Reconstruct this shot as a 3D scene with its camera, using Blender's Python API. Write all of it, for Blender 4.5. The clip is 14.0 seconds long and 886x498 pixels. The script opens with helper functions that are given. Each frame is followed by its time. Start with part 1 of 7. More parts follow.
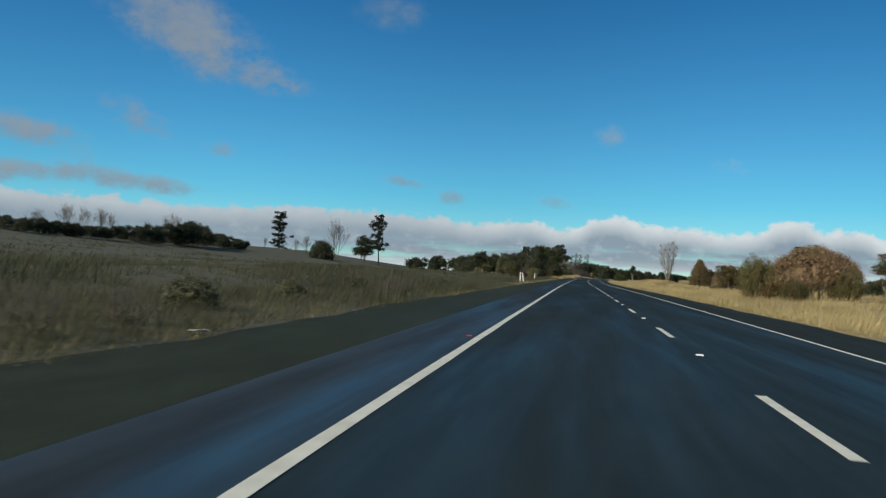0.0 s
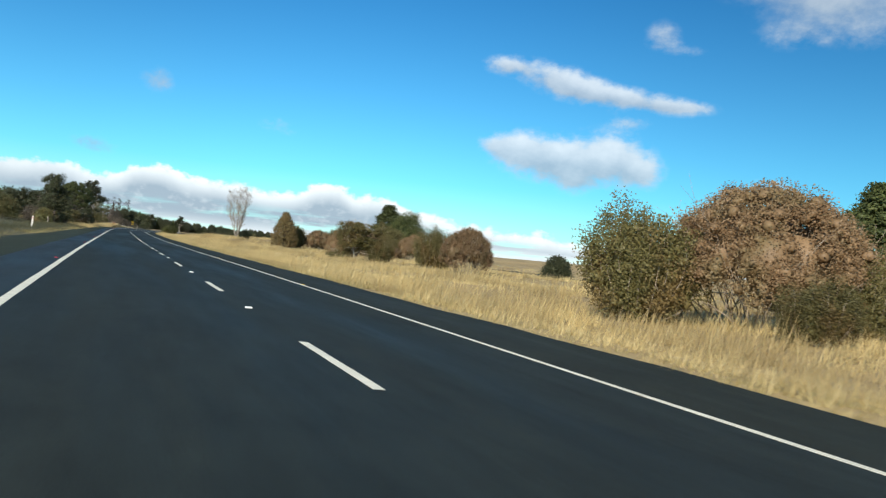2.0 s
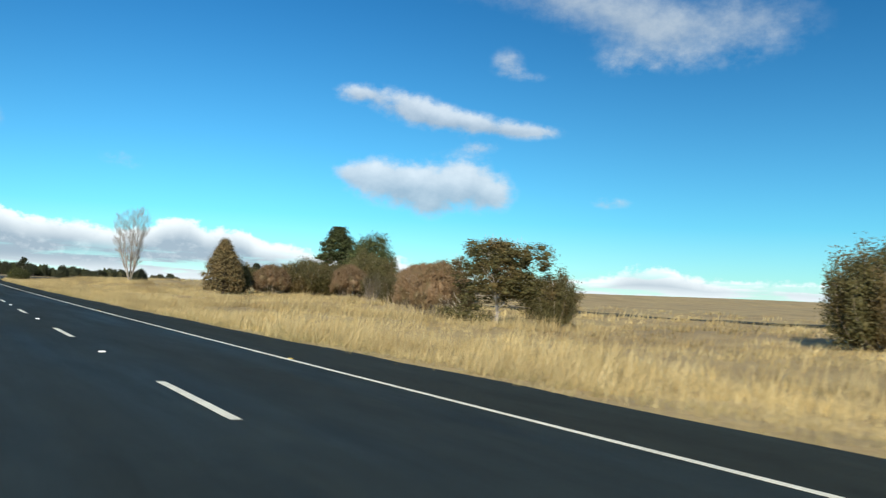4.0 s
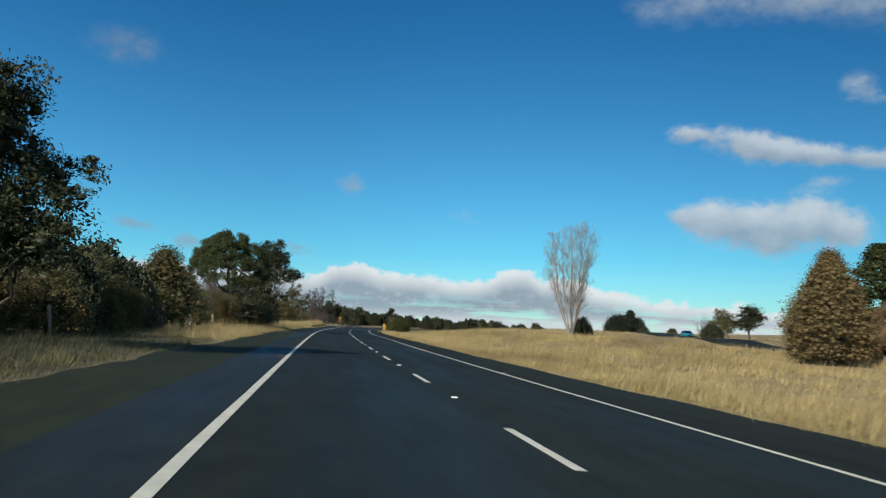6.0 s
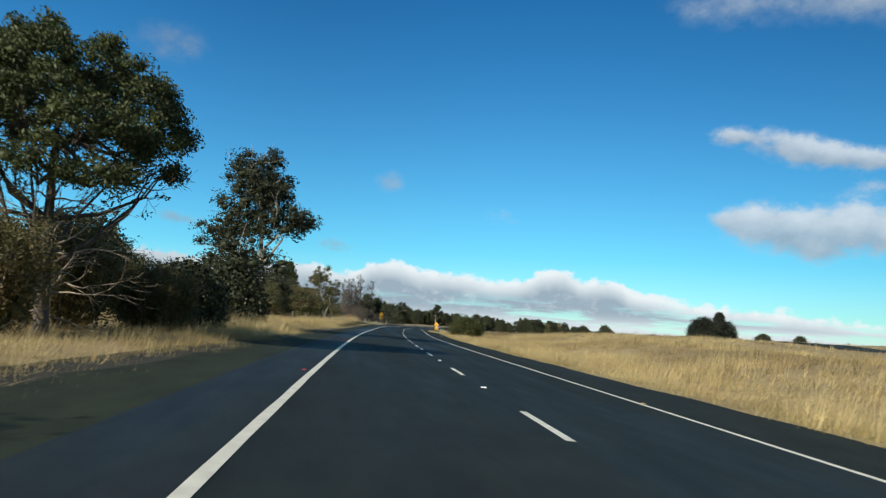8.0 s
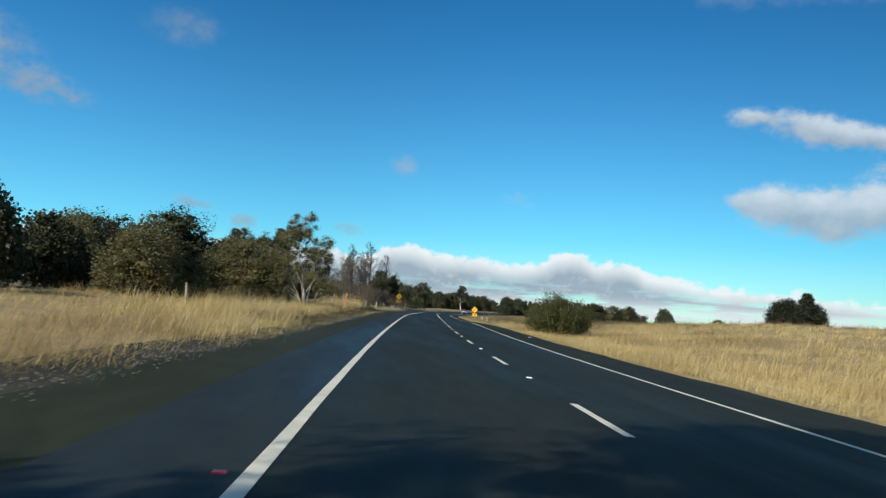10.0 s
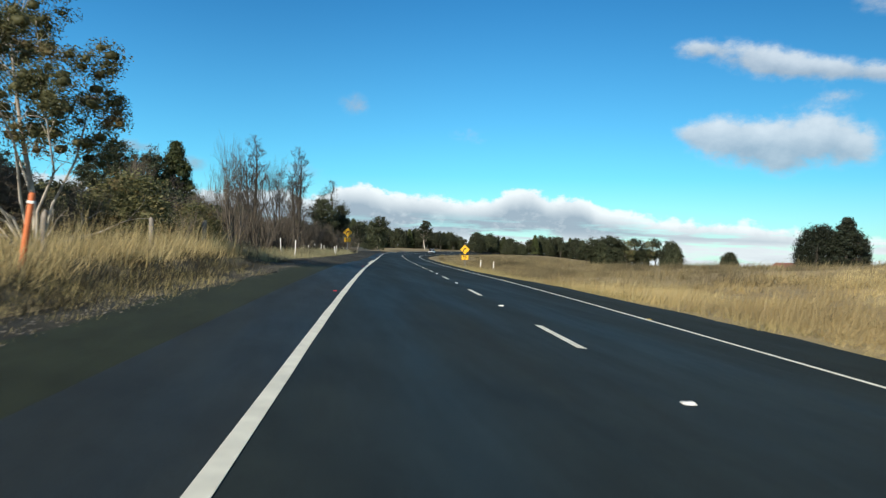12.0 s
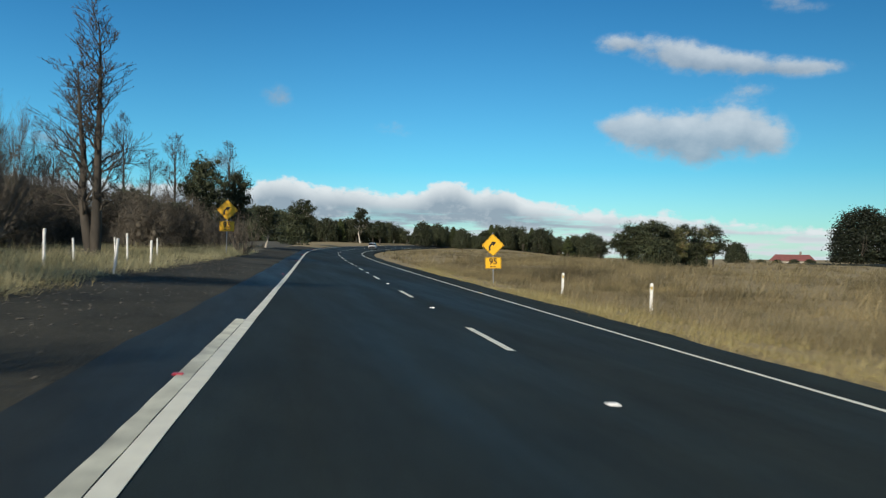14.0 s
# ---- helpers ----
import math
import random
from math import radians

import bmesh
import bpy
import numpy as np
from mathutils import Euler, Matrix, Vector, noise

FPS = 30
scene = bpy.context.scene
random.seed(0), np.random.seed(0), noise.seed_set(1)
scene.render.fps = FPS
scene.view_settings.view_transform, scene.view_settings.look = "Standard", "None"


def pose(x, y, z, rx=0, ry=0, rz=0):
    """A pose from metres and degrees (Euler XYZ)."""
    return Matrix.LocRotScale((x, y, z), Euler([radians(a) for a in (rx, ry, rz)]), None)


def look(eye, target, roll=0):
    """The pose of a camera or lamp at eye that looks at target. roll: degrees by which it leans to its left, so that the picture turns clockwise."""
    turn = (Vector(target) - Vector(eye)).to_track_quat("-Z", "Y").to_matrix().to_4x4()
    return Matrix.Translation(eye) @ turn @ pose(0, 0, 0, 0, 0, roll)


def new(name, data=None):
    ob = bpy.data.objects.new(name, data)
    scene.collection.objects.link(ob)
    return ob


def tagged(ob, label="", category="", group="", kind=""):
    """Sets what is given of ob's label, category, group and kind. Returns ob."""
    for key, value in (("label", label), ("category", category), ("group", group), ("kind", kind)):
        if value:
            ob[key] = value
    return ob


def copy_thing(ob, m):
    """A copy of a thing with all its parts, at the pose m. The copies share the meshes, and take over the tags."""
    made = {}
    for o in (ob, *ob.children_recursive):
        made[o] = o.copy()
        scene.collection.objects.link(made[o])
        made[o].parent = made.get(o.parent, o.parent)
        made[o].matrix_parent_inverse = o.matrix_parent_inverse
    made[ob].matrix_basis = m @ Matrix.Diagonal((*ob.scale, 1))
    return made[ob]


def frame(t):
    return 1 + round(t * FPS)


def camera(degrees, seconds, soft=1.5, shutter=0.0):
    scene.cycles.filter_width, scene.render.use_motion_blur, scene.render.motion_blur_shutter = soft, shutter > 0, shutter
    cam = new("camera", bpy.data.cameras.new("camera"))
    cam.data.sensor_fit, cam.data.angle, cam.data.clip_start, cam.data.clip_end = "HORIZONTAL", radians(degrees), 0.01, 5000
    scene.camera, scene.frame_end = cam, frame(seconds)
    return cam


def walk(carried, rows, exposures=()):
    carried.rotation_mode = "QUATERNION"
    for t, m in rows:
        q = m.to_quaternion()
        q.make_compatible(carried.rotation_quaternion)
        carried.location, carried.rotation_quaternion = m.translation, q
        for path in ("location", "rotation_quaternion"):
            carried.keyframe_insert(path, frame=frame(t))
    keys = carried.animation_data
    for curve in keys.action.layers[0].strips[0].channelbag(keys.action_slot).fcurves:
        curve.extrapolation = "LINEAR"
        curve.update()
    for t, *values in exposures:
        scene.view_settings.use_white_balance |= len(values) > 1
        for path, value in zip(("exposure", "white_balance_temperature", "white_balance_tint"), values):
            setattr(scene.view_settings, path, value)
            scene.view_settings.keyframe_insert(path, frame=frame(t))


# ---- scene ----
cam = camera(55.42, 14.0, soft=1.25, shutter=0.1)

# ---------------------------------------------------------------- the drive
PATH = [
    (0.0, pose(-2.041, -6.471, 1.265, 91.555, -2.385, 9.053)),
    (0.5, pose(-2.151, 8.441, 1.336, 92.287, -1.555, 6.197)),
    (1.0, pose(-2.247, 23.166, 1.380, 91.956, -2.556, -1.146)),
    (1.5, pose(-2.303, 37.944, 1.424, 91.113, -4.082, -11.727)),
    (2.0, pose(-2.357, 52.737, 1.452, 90.449, -5.242, -21.412)),
    (2.2, pose(-2.373, 58.654, 1.466, 90.496, -5.100, -24.879)),
    (3.2, pose(-2.431, 88.850, 1.512, 91.729, -3.679, -33.257)),
    (4.3, pose(-2.471, 120.671, 1.545, 93.297, -1.929, -29.075)),
    (4.5, pose(-2.466, 126.589, 1.549, 93.472, -1.947, -27.512)),
    (5.0, pose(-2.262, 141.629, 1.548, 94.804, -2.067, -21.090)),
    (5.5, pose(-2.220, 157.145, 1.584, 95.259, -2.877, -14.433)),
    (6.0, pose(-2.154, 172.031, 1.618, 95.323, -1.868, -8.459)),
    (6.5, pose(-2.050, 186.118, 1.650, 95.367, -1.669, -4.983)),
    (7.0, pose(-1.976, 202.081, 1.688, 95.053, -3.248, -5.016)),
    (7.5, pose(-1.833, 215.887, 1.739, 95.160, -3.149, -6.204)),
    (9.8, pose(-0.562, 284.421, 1.900, 94.202, -2.775, -4.277)),
    (10.0, pose(-0.371, 290.361, 1.901, 93.963, -2.929, -4.969)),
    (10.5, pose(0.140, 304.178, 1.901, 92.937, -2.520, -6.440)),
    (11.0, pose(0.803, 319.339, 1.898, 91.522, -1.937, -7.178)),
    (11.5, pose(1.526, 333.129, 1.932, 90.691, -1.390, -7.653)),
    (12.0, pose(2.363, 348.590, 1.971, 89.892, -1.308, -8.051)),
    (12.5, pose(3.272, 362.067, 2.032, 89.324, 0.284, -8.357)),
    (13.0, pose(4.351, 377.275, 2.065, 89.840, 1.255, -8.872)),
    (13.5, pose(5.389, 390.904, 2.055, 90.140, 0.360, -11.150)),
    (14.0, pose(6.721, 408.571, 1.928, 89.489, -0.707, -13.034)),
]
walk(cam, PATH, exposures=[(0.0, -0.08), (0.5, -0.10), (1.0, 0.30), (1.5, 0.55), (2.0, 0.6), (2.2, 0.6), (4.3, 0.52), (4.5, 0.44), (5.0, 0.10), (5.5, 0.06), (7.5, 0.3), (10.0, 0.3), (11.5, 0.4), (12.5, 0.45), (13.0, 0.4), (13.5, 0.05), (14.0, 0.12)])

# ---------------------------------------------------------------- sun and sky
SUN_AZ, SUN_EL = -140.0, 27.0        # degrees from the road's heading, to the right; height


def build_sky():
    world = bpy.data.worlds.new("sky")
    scene.world = world
    world.use_nodes = True
    nt = world.node_tree
    nt.nodes.clear()
    N, L = nt.nodes, nt.links

    def put(sock, v):
        if isinstance(v, (int, float)):
            sock.default_value = v
        else:
            L.new(v, sock)

    def m(op, a, b=None, c=None, clamp=False):
        n = N.new("ShaderNodeMath")
        n.operation, n.use_clamp = op, clamp
        for i, v in enumerate((a, b, c)):
            if v is not None:
                put(n.inputs[i], v)
        return n.outputs[0]

    def ramp(x, lo, hi):
        n = N.new("ShaderNodeMapRange")
        n.interpolation_type = "SMOOTHSTEP"
        put(n.inputs[0], x)
        n.inputs[1].default_value, n.inputs[2].default_value = lo, hi
        return n.outputs[0]

    def noise_at(vec, scale, detail=6, rough=0.55):
        n = N.new("ShaderNodeTexNoise")
        n.inputs["Scale"].default_value, n.inputs["Detail"].default_value, n.inputs["Roughness"].default_value = scale, detail, rough
        L.new(vec, n.inputs["Vector"])
        return n.outputs["Fac"]

    def mixc(f, a, b):
        n = N.new("ShaderNodeMix")
        n.data_type = "RGBA"
        put(n.inputs[0], f)
        for i, v in ((6, a), (7, b)):
            if isinstance(v, tuple):
                n.inputs[i].default_value = v
            else:
                L.new(v, n.inputs[i])
        return n.outputs[2]

    tc = N.new("ShaderNodeTexCoord")
    sep = N.new("ShaderNodeSeparateXYZ")
    L.new(tc.outputs["Generated"], sep.inputs[0])
    x, y, z = sep.outputs
    el = m("MULTIPLY", m("ARCSINE", z), 57.2958)
    az = m("MULTIPLY", m("ARCTAN2", x, y), 57.2958)
    flat = N.new("ShaderNodeCombineXYZ")
    L.new(az, flat.inputs[0])
    L.new(m("MULTIPLY", el, 1.35), flat.inputs[1])
    P = flat.outputs[0]
    n_big = noise_at(P, 0.16, 7)
    n_mid = noise_at(P, 0.45, 8, 0.6)
    n_fine = noise_at(P, 1.1, 6, 0.6)
    puff = m("ADD", m("MULTIPLY", m("SUBTRACT", n_mid, 0.5), 1.5), m("MULTIPLY", m("SUBTRACT", n_fine, 0.5), 1.3))

    # loose clouds: azimuth, height, half width, half height, tilt, weight
    clouds = [(24.6, 13.0, 1.3, 0.5, 0.0, 0.9), (28.4, 12.3, 2.4, 0.85, -0.2, 1.1), (32.6, 11.4, 3.4, 0.6, -0.1, 1.1), (36.2, 11.0, 1.8, 0.35, 0.0, 0.7), (33.0, 9.9, 1.3, 0.4, 0.0, 0.5), (36.0, 14.6, 2.0, 0.4, -0.1, 0.35),
              (24.6, 7.7, 1.4, 0.7, 0.0, 0.7), (26.6, 7.5, 2.0, 1.2, 0.0, 1.1), (29.2, 6.9, 2.0, 1.2, 0.0, 1.1), (32.0, 7.5, 2.0, 1.3, 0.0, 1.15), (34.0, 6.6, 1.3, 0.9, 0.0, 0.8), (30.0, 5.6, 1.2, 0.6, 0.0, 0.5),
              (34.8, 15.5, 1.0, 0.8, 0.0, 0.65), (24.0, 21.2, 3.6, 1.3, 0.0, 0.6), (31.5, 21.2, 4.0, 1.5, 0.0, 0.6), (38.0, 19.9, 4.4, 1.8, -0.2, 0.62), (44.0, 17.9, 3.4, 2.0, -0.3, 0.62), (50.0, 17.6, 4.6, 2.1, 0.0, 0.6), (42.4, 15.6, 1.8, 0.9, 0.0, 0.4),
              (-27.0, 15.2, 4.2, 2.1, -0.3, 1.0), (-21.8, 12.2, 3.4, 0.8, -0.1, 0.5), (-35.6, 7.6, 3.0, 0.9, -0.15, 0.8), (-29.5, 9.0, 2.2, 1.0, -0.3, 0.6), (-24.1, 7.4, 1.2, 0.6, 0.0, 0.6),
              (-32.0, 5.2, 2.4, 0.6, -0.05, 0.9), (-27.5, 4.8, 2.2, 0.5, -0.05, 0.8), (-37.0, 5.0, 2.4, 0.7, 0.0, 0.8), (-12.1, 6.0, 1.3, 0.45, -0.1, 0.7), (-8.6, 5.0, 0.9, 0.5, 0.0, 0.7),
              (-1.5, 5.0, 1.2, 0.45, -0.1, 0.65), (1.9, 9.5, 1.2, 0.9, 0.0, 0.42), (-13.3, 17.1, 2.5, 1.2, 0.0, 0.5), (42.0, 6.3, 1.2, 0.4, 0.0, 0.5), (9.8, 7.6, 1.4, 0.6, 0.0, 0.4)]
    soft = m("ADD", m("MULTIPLY", m("SUBTRACT", n_mid, 0.5), 1.5), m("MULTIPLY", m("SUBTRACT", n_fine, 0.5), 0.75))
    total, shade = None, None
    for a0, e0, w, h, tilt, wt in clouds:
        da, de = m("SUBTRACT", az, a0), m("SUBTRACT", el, e0)
        v = m("DIVIDE", m("SUBTRACT", de, m("MULTIPLY", da, tilt)), h)
        u = m("DIVIDE", da, w)
        g = m("MULTIPLY", m("EXPONENT", m("MULTIPLY", m("ADD", m("MULTIPLY", u, u), m("MULTIPLY", v, v)), -0.8)), wt)
        s = m("MULTIPLY", g, v)
        total = g if total is None else m("ADD", total, g)
        shade = s if shade is None else m("ADD", shade, s)
    # an unseen broken field of cloud outside the view, added to brighten what faces the camera
    rest = m("MULTIPLY", ramp(m("ABSOLUTE", az), 58, 80), m("MULTIPLY", ramp(n_big, 0.36, 0.6), ramp(el, 3, 10)))
    total = m("ADD", total, m("MULTIPLY", rest, 0.9))
    loose = m("MULTIPLY", ramp(m("ADD", total, m("MULTIPLY", m("MULTIPLY", soft, ramp(total, 0.02, 0.4)), m("MULTIPLY_ADD", ramp(el, 13.5, 17.5), -0.6, 1.1))), 0.14, 1.05), 0.84)
    # the bank along the horizon
    outline = N.new("ShaderNodeFloatCurve")
    heaps = [(-60, 3.8), (-37, 4.1), (-27, 3.8), (-19, 4.0), (-13, 4.0), (-9, 3.7), (-6.5, 3.5), (-3.6, 3.8), (-1.2, 3.35), (0.2, 3.6), (1.9, 4.2), (4.2, 3.75), (7.5, 3.55), (9.5, 3.25), (11.7, 3.6), (13.8, 4.15), (15.4, 3.5), (16.7, 3.65),
             (18.4, 2.95), (20.6, 2.6), (23, 2.15), (26, 2.05), (30, 1.75), (34, 1.35), (38, 1.15), (41.5, 1.4), (44.5, 2.1), (49, 1.5), (60, 1.5)]
    pts = outline.mapping.curves[0].points
    while len(pts) < len(heaps):
        pts.new(0.5, 0.5)
    for q, (a0, top0) in zip(pts, heaps):
        q.location = ((a0 + 60) / 120, top0 / 6)
    outline.mapping.update()
    L.new(m("MULTIPLY_ADD", az, 1 / 120, 0.5, clamp=True), outline.inputs["Value"])
    top = m("MULTIPLY", outline.outputs[0], 6.0)
    depth = m("ADD", m("SUBTRACT", top, el), m("MULTIPLY", puff, 0.95))
    # low down the bank thins out into level streaks with pale sky between them
    level = N.new("ShaderNodeCombineXYZ")
    L.new(m("MULTIPLY", az, 0.16), level.inputs[0])
    L.new(m("MULTIPLY", el, 1.5), level.inputs[1])
    streaks = noise_at(level.outputs[0], 1.0, 5, 0.55)
    thin = m("MULTIPLY", m("MULTIPLY", ramp(el, 2.6, 0.7), ramp(streaks, 0.47, 0.6)), 0.7)
    bank = m("MULTIPLY", m("MULTIPLY", ramp(depth, -0.08, 0.36), 0.97), m("SUBTRACT", 1.0, thin))
    alpha = m("MAXIMUM", loose, bank)

    sky = N.new("ShaderNodeTexSky")
    sky.sky_type, sky.sun_disc = "NISHITA", False
    sky.sun_elevation, sky.sun_rotation = radians(SUN_EL), radians(SUN_AZ)
    sky.altitude, sky.air_density, sky.dust_density, sky.ozone_density = 900, 1.0, 0.15, 2.2
    # the brightness of the clouds: white tops, grey undersides
    lit_bank = m("ADD", m("MULTIPLY", ramp(depth, 1.7, 0.1), 1.0), m("MULTIPLY", puff, 1.0), clamp=True)
    lit_bank = m("MULTIPLY", lit_bank, m("MULTIPLY_ADD", ramp(az, -14, 4), 0.45, 0.55))
    low = m("MULTIPLY", ramp(el, 1.5, 0.2), m("MULTIPLY_ADD", streaks, 0.9, 0.35))
    lit_bank = m("MAXIMUM", lit_bank, low)
    lit_loose = m("ADD", m("ADD", 0.33, m("MULTIPLY", shade, 0.40)), m("MULTIPLY", m("SUBTRACT", n_mid, 0.5), 0.8), clamp=True)
    lit_loose = m("MULTIPLY", lit_loose, m("MULTIPLY_ADD", ramp(el, 13.5, 18), -0.55, 1.0))
    pick = ramp(m("SUBTRACT", bank, loose), -0.2, 0.2)
    lit = m("ADD", m("MULTIPLY", lit_bank, pick), m("MULTIPLY", lit_loose, m("SUBTRACT", 1.0, pick)), clamp=True)
    # towards the sun the loose clouds show their shaded side
    dusk = m("MULTIPLY", m("MULTIPLY", ramp(az, 14, -6), m("SUBTRACT", 1.0, pick)), 0.8)
    white = mixc(lit, (2.7, 3.4, 4.1, 1), (6.9, 7.4, 7.6, 1))
    white = mixc(dusk, white, (2.3, 2.75, 3.2, 1))
    # clear cold air: deep blue overhead, cyan lower down
    tone = N.new("ShaderNodeValToRGB")
    L.new(ramp(el, 0, 26), tone.inputs[0])
    tone.color_ramp.elements[0].color, tone.color_ramp.elements[1].color = (0.40, 0.765, 0.895, 1), (0.090, 0.462, 0.705, 1)
    tone.color_ramp.elements.new(0.09).color = (0.262, 0.725, 0.880, 1)
    blue = N.new("ShaderNodeMix")
    blue.data_type, blue.blend_type = "RGBA", "MULTIPLY"
    blue.inputs[0].default_value = 1.0
    L.new(sky.outputs[0], blue.inputs[6])
    L.new(tone.outputs[0], blue.inputs[7])
    # the clear sky is paler towards the sun's side and deeper away from it
    side = m("ADD", m("MULTIPLY_ADD", ramp(az, 6, 52), -0.34, 1.12), m("MULTIPLY", ramp(az, -2, -28), 0.30))
    deep = N.new("ShaderNodeMix")
    deep.data_type, deep.blend_type = "RGBA", "MULTIPLY"
    deep.inputs[0].default_value = 1.0
    L.new(blue.outputs[2], deep.inputs[6])
    L.new(side, deep.inputs[7])
    colour = mixc(alpha, deep.outputs[2], white)
    bg = N.new("ShaderNodeBackground")
    bg.inputs["Strength"].default_value = 0.10
    L.new(colour, bg.inputs["Color"])
    out = N.new("ShaderNodeOutputWorld")
    L.new(bg.outputs[0], out.inputs["Surface"])


build_sky()
lamp = bpy.data.lights.new("sun", "SUN")
lamp.energy, lamp.angle, lamp.color = 4.4, radians(0.5), (1.0, 0.90, 0.76)
sun = new("sun", lamp)
a, e = radians(SUN_AZ), radians(SUN_EL)
sun.matrix_world = look((0, 0, 60), (-math.sin(a) * math.cos(e), -math.cos(a) * math.cos(e), 60 - math.sin(e)))
tagged(sun, "low winter sun", "sun")


# ---------------------------------------------------------------- materials
def material(name):
    mt = bpy.data.materials.new(name)
    mt.use_nodes = True
    return mt, mt.node_tree, mt.node_tree.nodes["Principled BSDF"]


def noise_node(nt, scale, detail=4, rough=0.6, coord="Object", stretch=None):
    tc = nt.nodes.new("ShaderNodeTexCoord")
    vec = tc.outputs[coord]
    if stretch:
        mp = nt.nodes.new("ShaderNodeMapping")
        mp.inputs["Scale"].default_value = stretch
        nt.links.new(vec, mp.inputs[0])
        vec = mp.outputs[0]
    n = nt.nodes.new("ShaderNodeTexNoise")
    n.inputs["Scale"].default_value, n.inputs["Detail"].default_value, n.inputs["Roughness"].default_value = scale, detail, rough
    nt.links.new(vec, n.inputs["Vector"])
    return n.outputs["Fac"]


def colour_ramp(nt, fac, stops):
    r = nt.nodes.new("ShaderNodeValToRGB")
    while len(r.color_ramp.elements) < len(stops):
        r.color_ramp.elements.new(0.5)
    for el_, (p, c) in zip(r.color_ramp.elements, stops):
        el_.position, el_.color = p, (*c, 1)
    nt.links.new(fac, r.inputs[0])
    return r.outputs[0]


def mix(nt, fac, c1, c2, mode="MIX"):
    n = nt.nodes.new("ShaderNodeMix")
    n.data_type, n.blend_type = "RGBA", mode
    for i, v in ((0, fac), (6, c1), (7, c2)):
        if isinstance(v, tuple):
            n.inputs[i].default_value = (*v, 1)
        elif isinstance(v, (int, float)):
            n.inputs[i].default_value = v
        else:
            nt.links.new(v, n.inputs[i])
    return n.outputs[2]


def bump(nt, bsdf, height, strength, dist=0.02):
    b = nt.nodes.new("ShaderNodeBump")
    b.inputs["Strength"].default_value, b.inputs["Distance"].default_value = strength, dist
    nt.links.new(height, b.inputs["Height"])
    nt.links.new(b.outputs[0], bsdf.inputs["Normal"])


def plain(name, colour, rough=0.6, metal=0.0, vary=0.25, scale=6.0):
    """A paint, metal or timber with grain, dirt and uneven gloss."""
    mt, nt, b = material(name)
    c = colour_ramp(nt, noise_node(nt, scale, 6), [(0.3, tuple(v * (1 - vary) for v in colour)), (0.7, tuple(min(1, v * (1 + vary * 0.6)) for v in colour))])
    nt.links.new(c, b.inputs["Base Color"])
    b.inputs["Metallic"].default_value = metal
    rr = nt.nodes.new("ShaderNodeMapRange")
    rr.inputs[3].default_value, rr.inputs[4].default_value = max(0.05, rough - 0.12), min(1, rough + 0.12)
    nt.links.new(noise_node(nt, scale * 2.3, 3), rr.inputs[0])
    nt.links.new(rr.outputs[0], b.inputs["Roughness"])
    return mt


def leafy(name, dark, light, tint=None, through_light=0.35, warm=0.0, drift=None):
    """Leaves: colour varies leaf by leaf, in patches over the crown and from tree to tree."""
    mt, nt, b = material(name)
    geo = nt.nodes.new("ShaderNodeNewGeometry")
    info = nt.nodes.new("ShaderNodeObjectInfo")
    c = colour_ramp(nt, geo.outputs["Random Per Island"], [(0.0, dark), (1.0, light)])
    if tint:
        patch = colour_ramp(nt, noise_node(nt, 0.55, 3), [(0.48 - warm, (0, 0, 0)), (0.62 - warm, (1, 1, 1))])
        c = mix(nt, patch, c, tint)
    if drift:
        # broad drifts of another growth, tens of metres long, with ragged edges
        wide = colour_ramp(nt, noise_node(nt, 0.075, 7, 0.62, stretch=(1.6, 0.7, 0)), [(0.47, (0, 0, 0)), (0.60, (0.85, 0.85, 0.85))])
        c = mix(nt, wide, c, drift)
        pale = colour_ramp(nt, noise_node(nt, 0.21, 5, 0.6, stretch=(1.3, 0.8, 0)), [(0.54, (1, 1, 1)), (0.68, (1.35, 1.32, 1.22))])
        c = mix(nt, 1.0, c, pale, "MULTIPLY")
    bright = nt.nodes.new("ShaderNodeMapRange")
    bright.inputs[3].default_value, bright.inputs[4].default_value = 0.75, 1.2
    nt.links.new(info.outputs["Random"], bright.inputs[0])
    c = mix(nt, 1.0, c, bright.outputs[0], "MULTIPLY")
    nt.links.new(c, b.inputs["Base Color"])
    b.inputs["Roughness"].default_value = 0.55
    b.inputs["Specular IOR Level"].default_value = 0.3
    tr = nt.nodes.new("ShaderNodeBsdfTranslucent")
    nt.links.new(c, tr.inputs[0])
    mx = nt.nodes.new("ShaderNodeMixShader")
    mx.inputs[0].default_value = through_light
    nt.links.new(b.outputs[0], mx.inputs[1])
    nt.links.new(tr.outputs[0], mx.inputs[2])
    nt.links.new(mx.outputs[0], nt.nodes["Material Output"].inputs["Surface"])
    return mt


def bark(name, dark, light, scale=3.0):
    mt, nt, b = material(name)
    c = colour_ramp(nt, noise_node(nt, scale, 8, 0.65, stretch=(1, 1, 0.25)), [(0.35, dark), (0.65, light)])
    nt.links.new(c, b.inputs["Base Color"])
    b.inputs["Roughness"].default_value = 0.85
    bump(nt, b, noise_node(nt, scale * 4, 6, 0.7, stretch=(1, 1, 0.2)), 0.5, 0.03)
    return mt


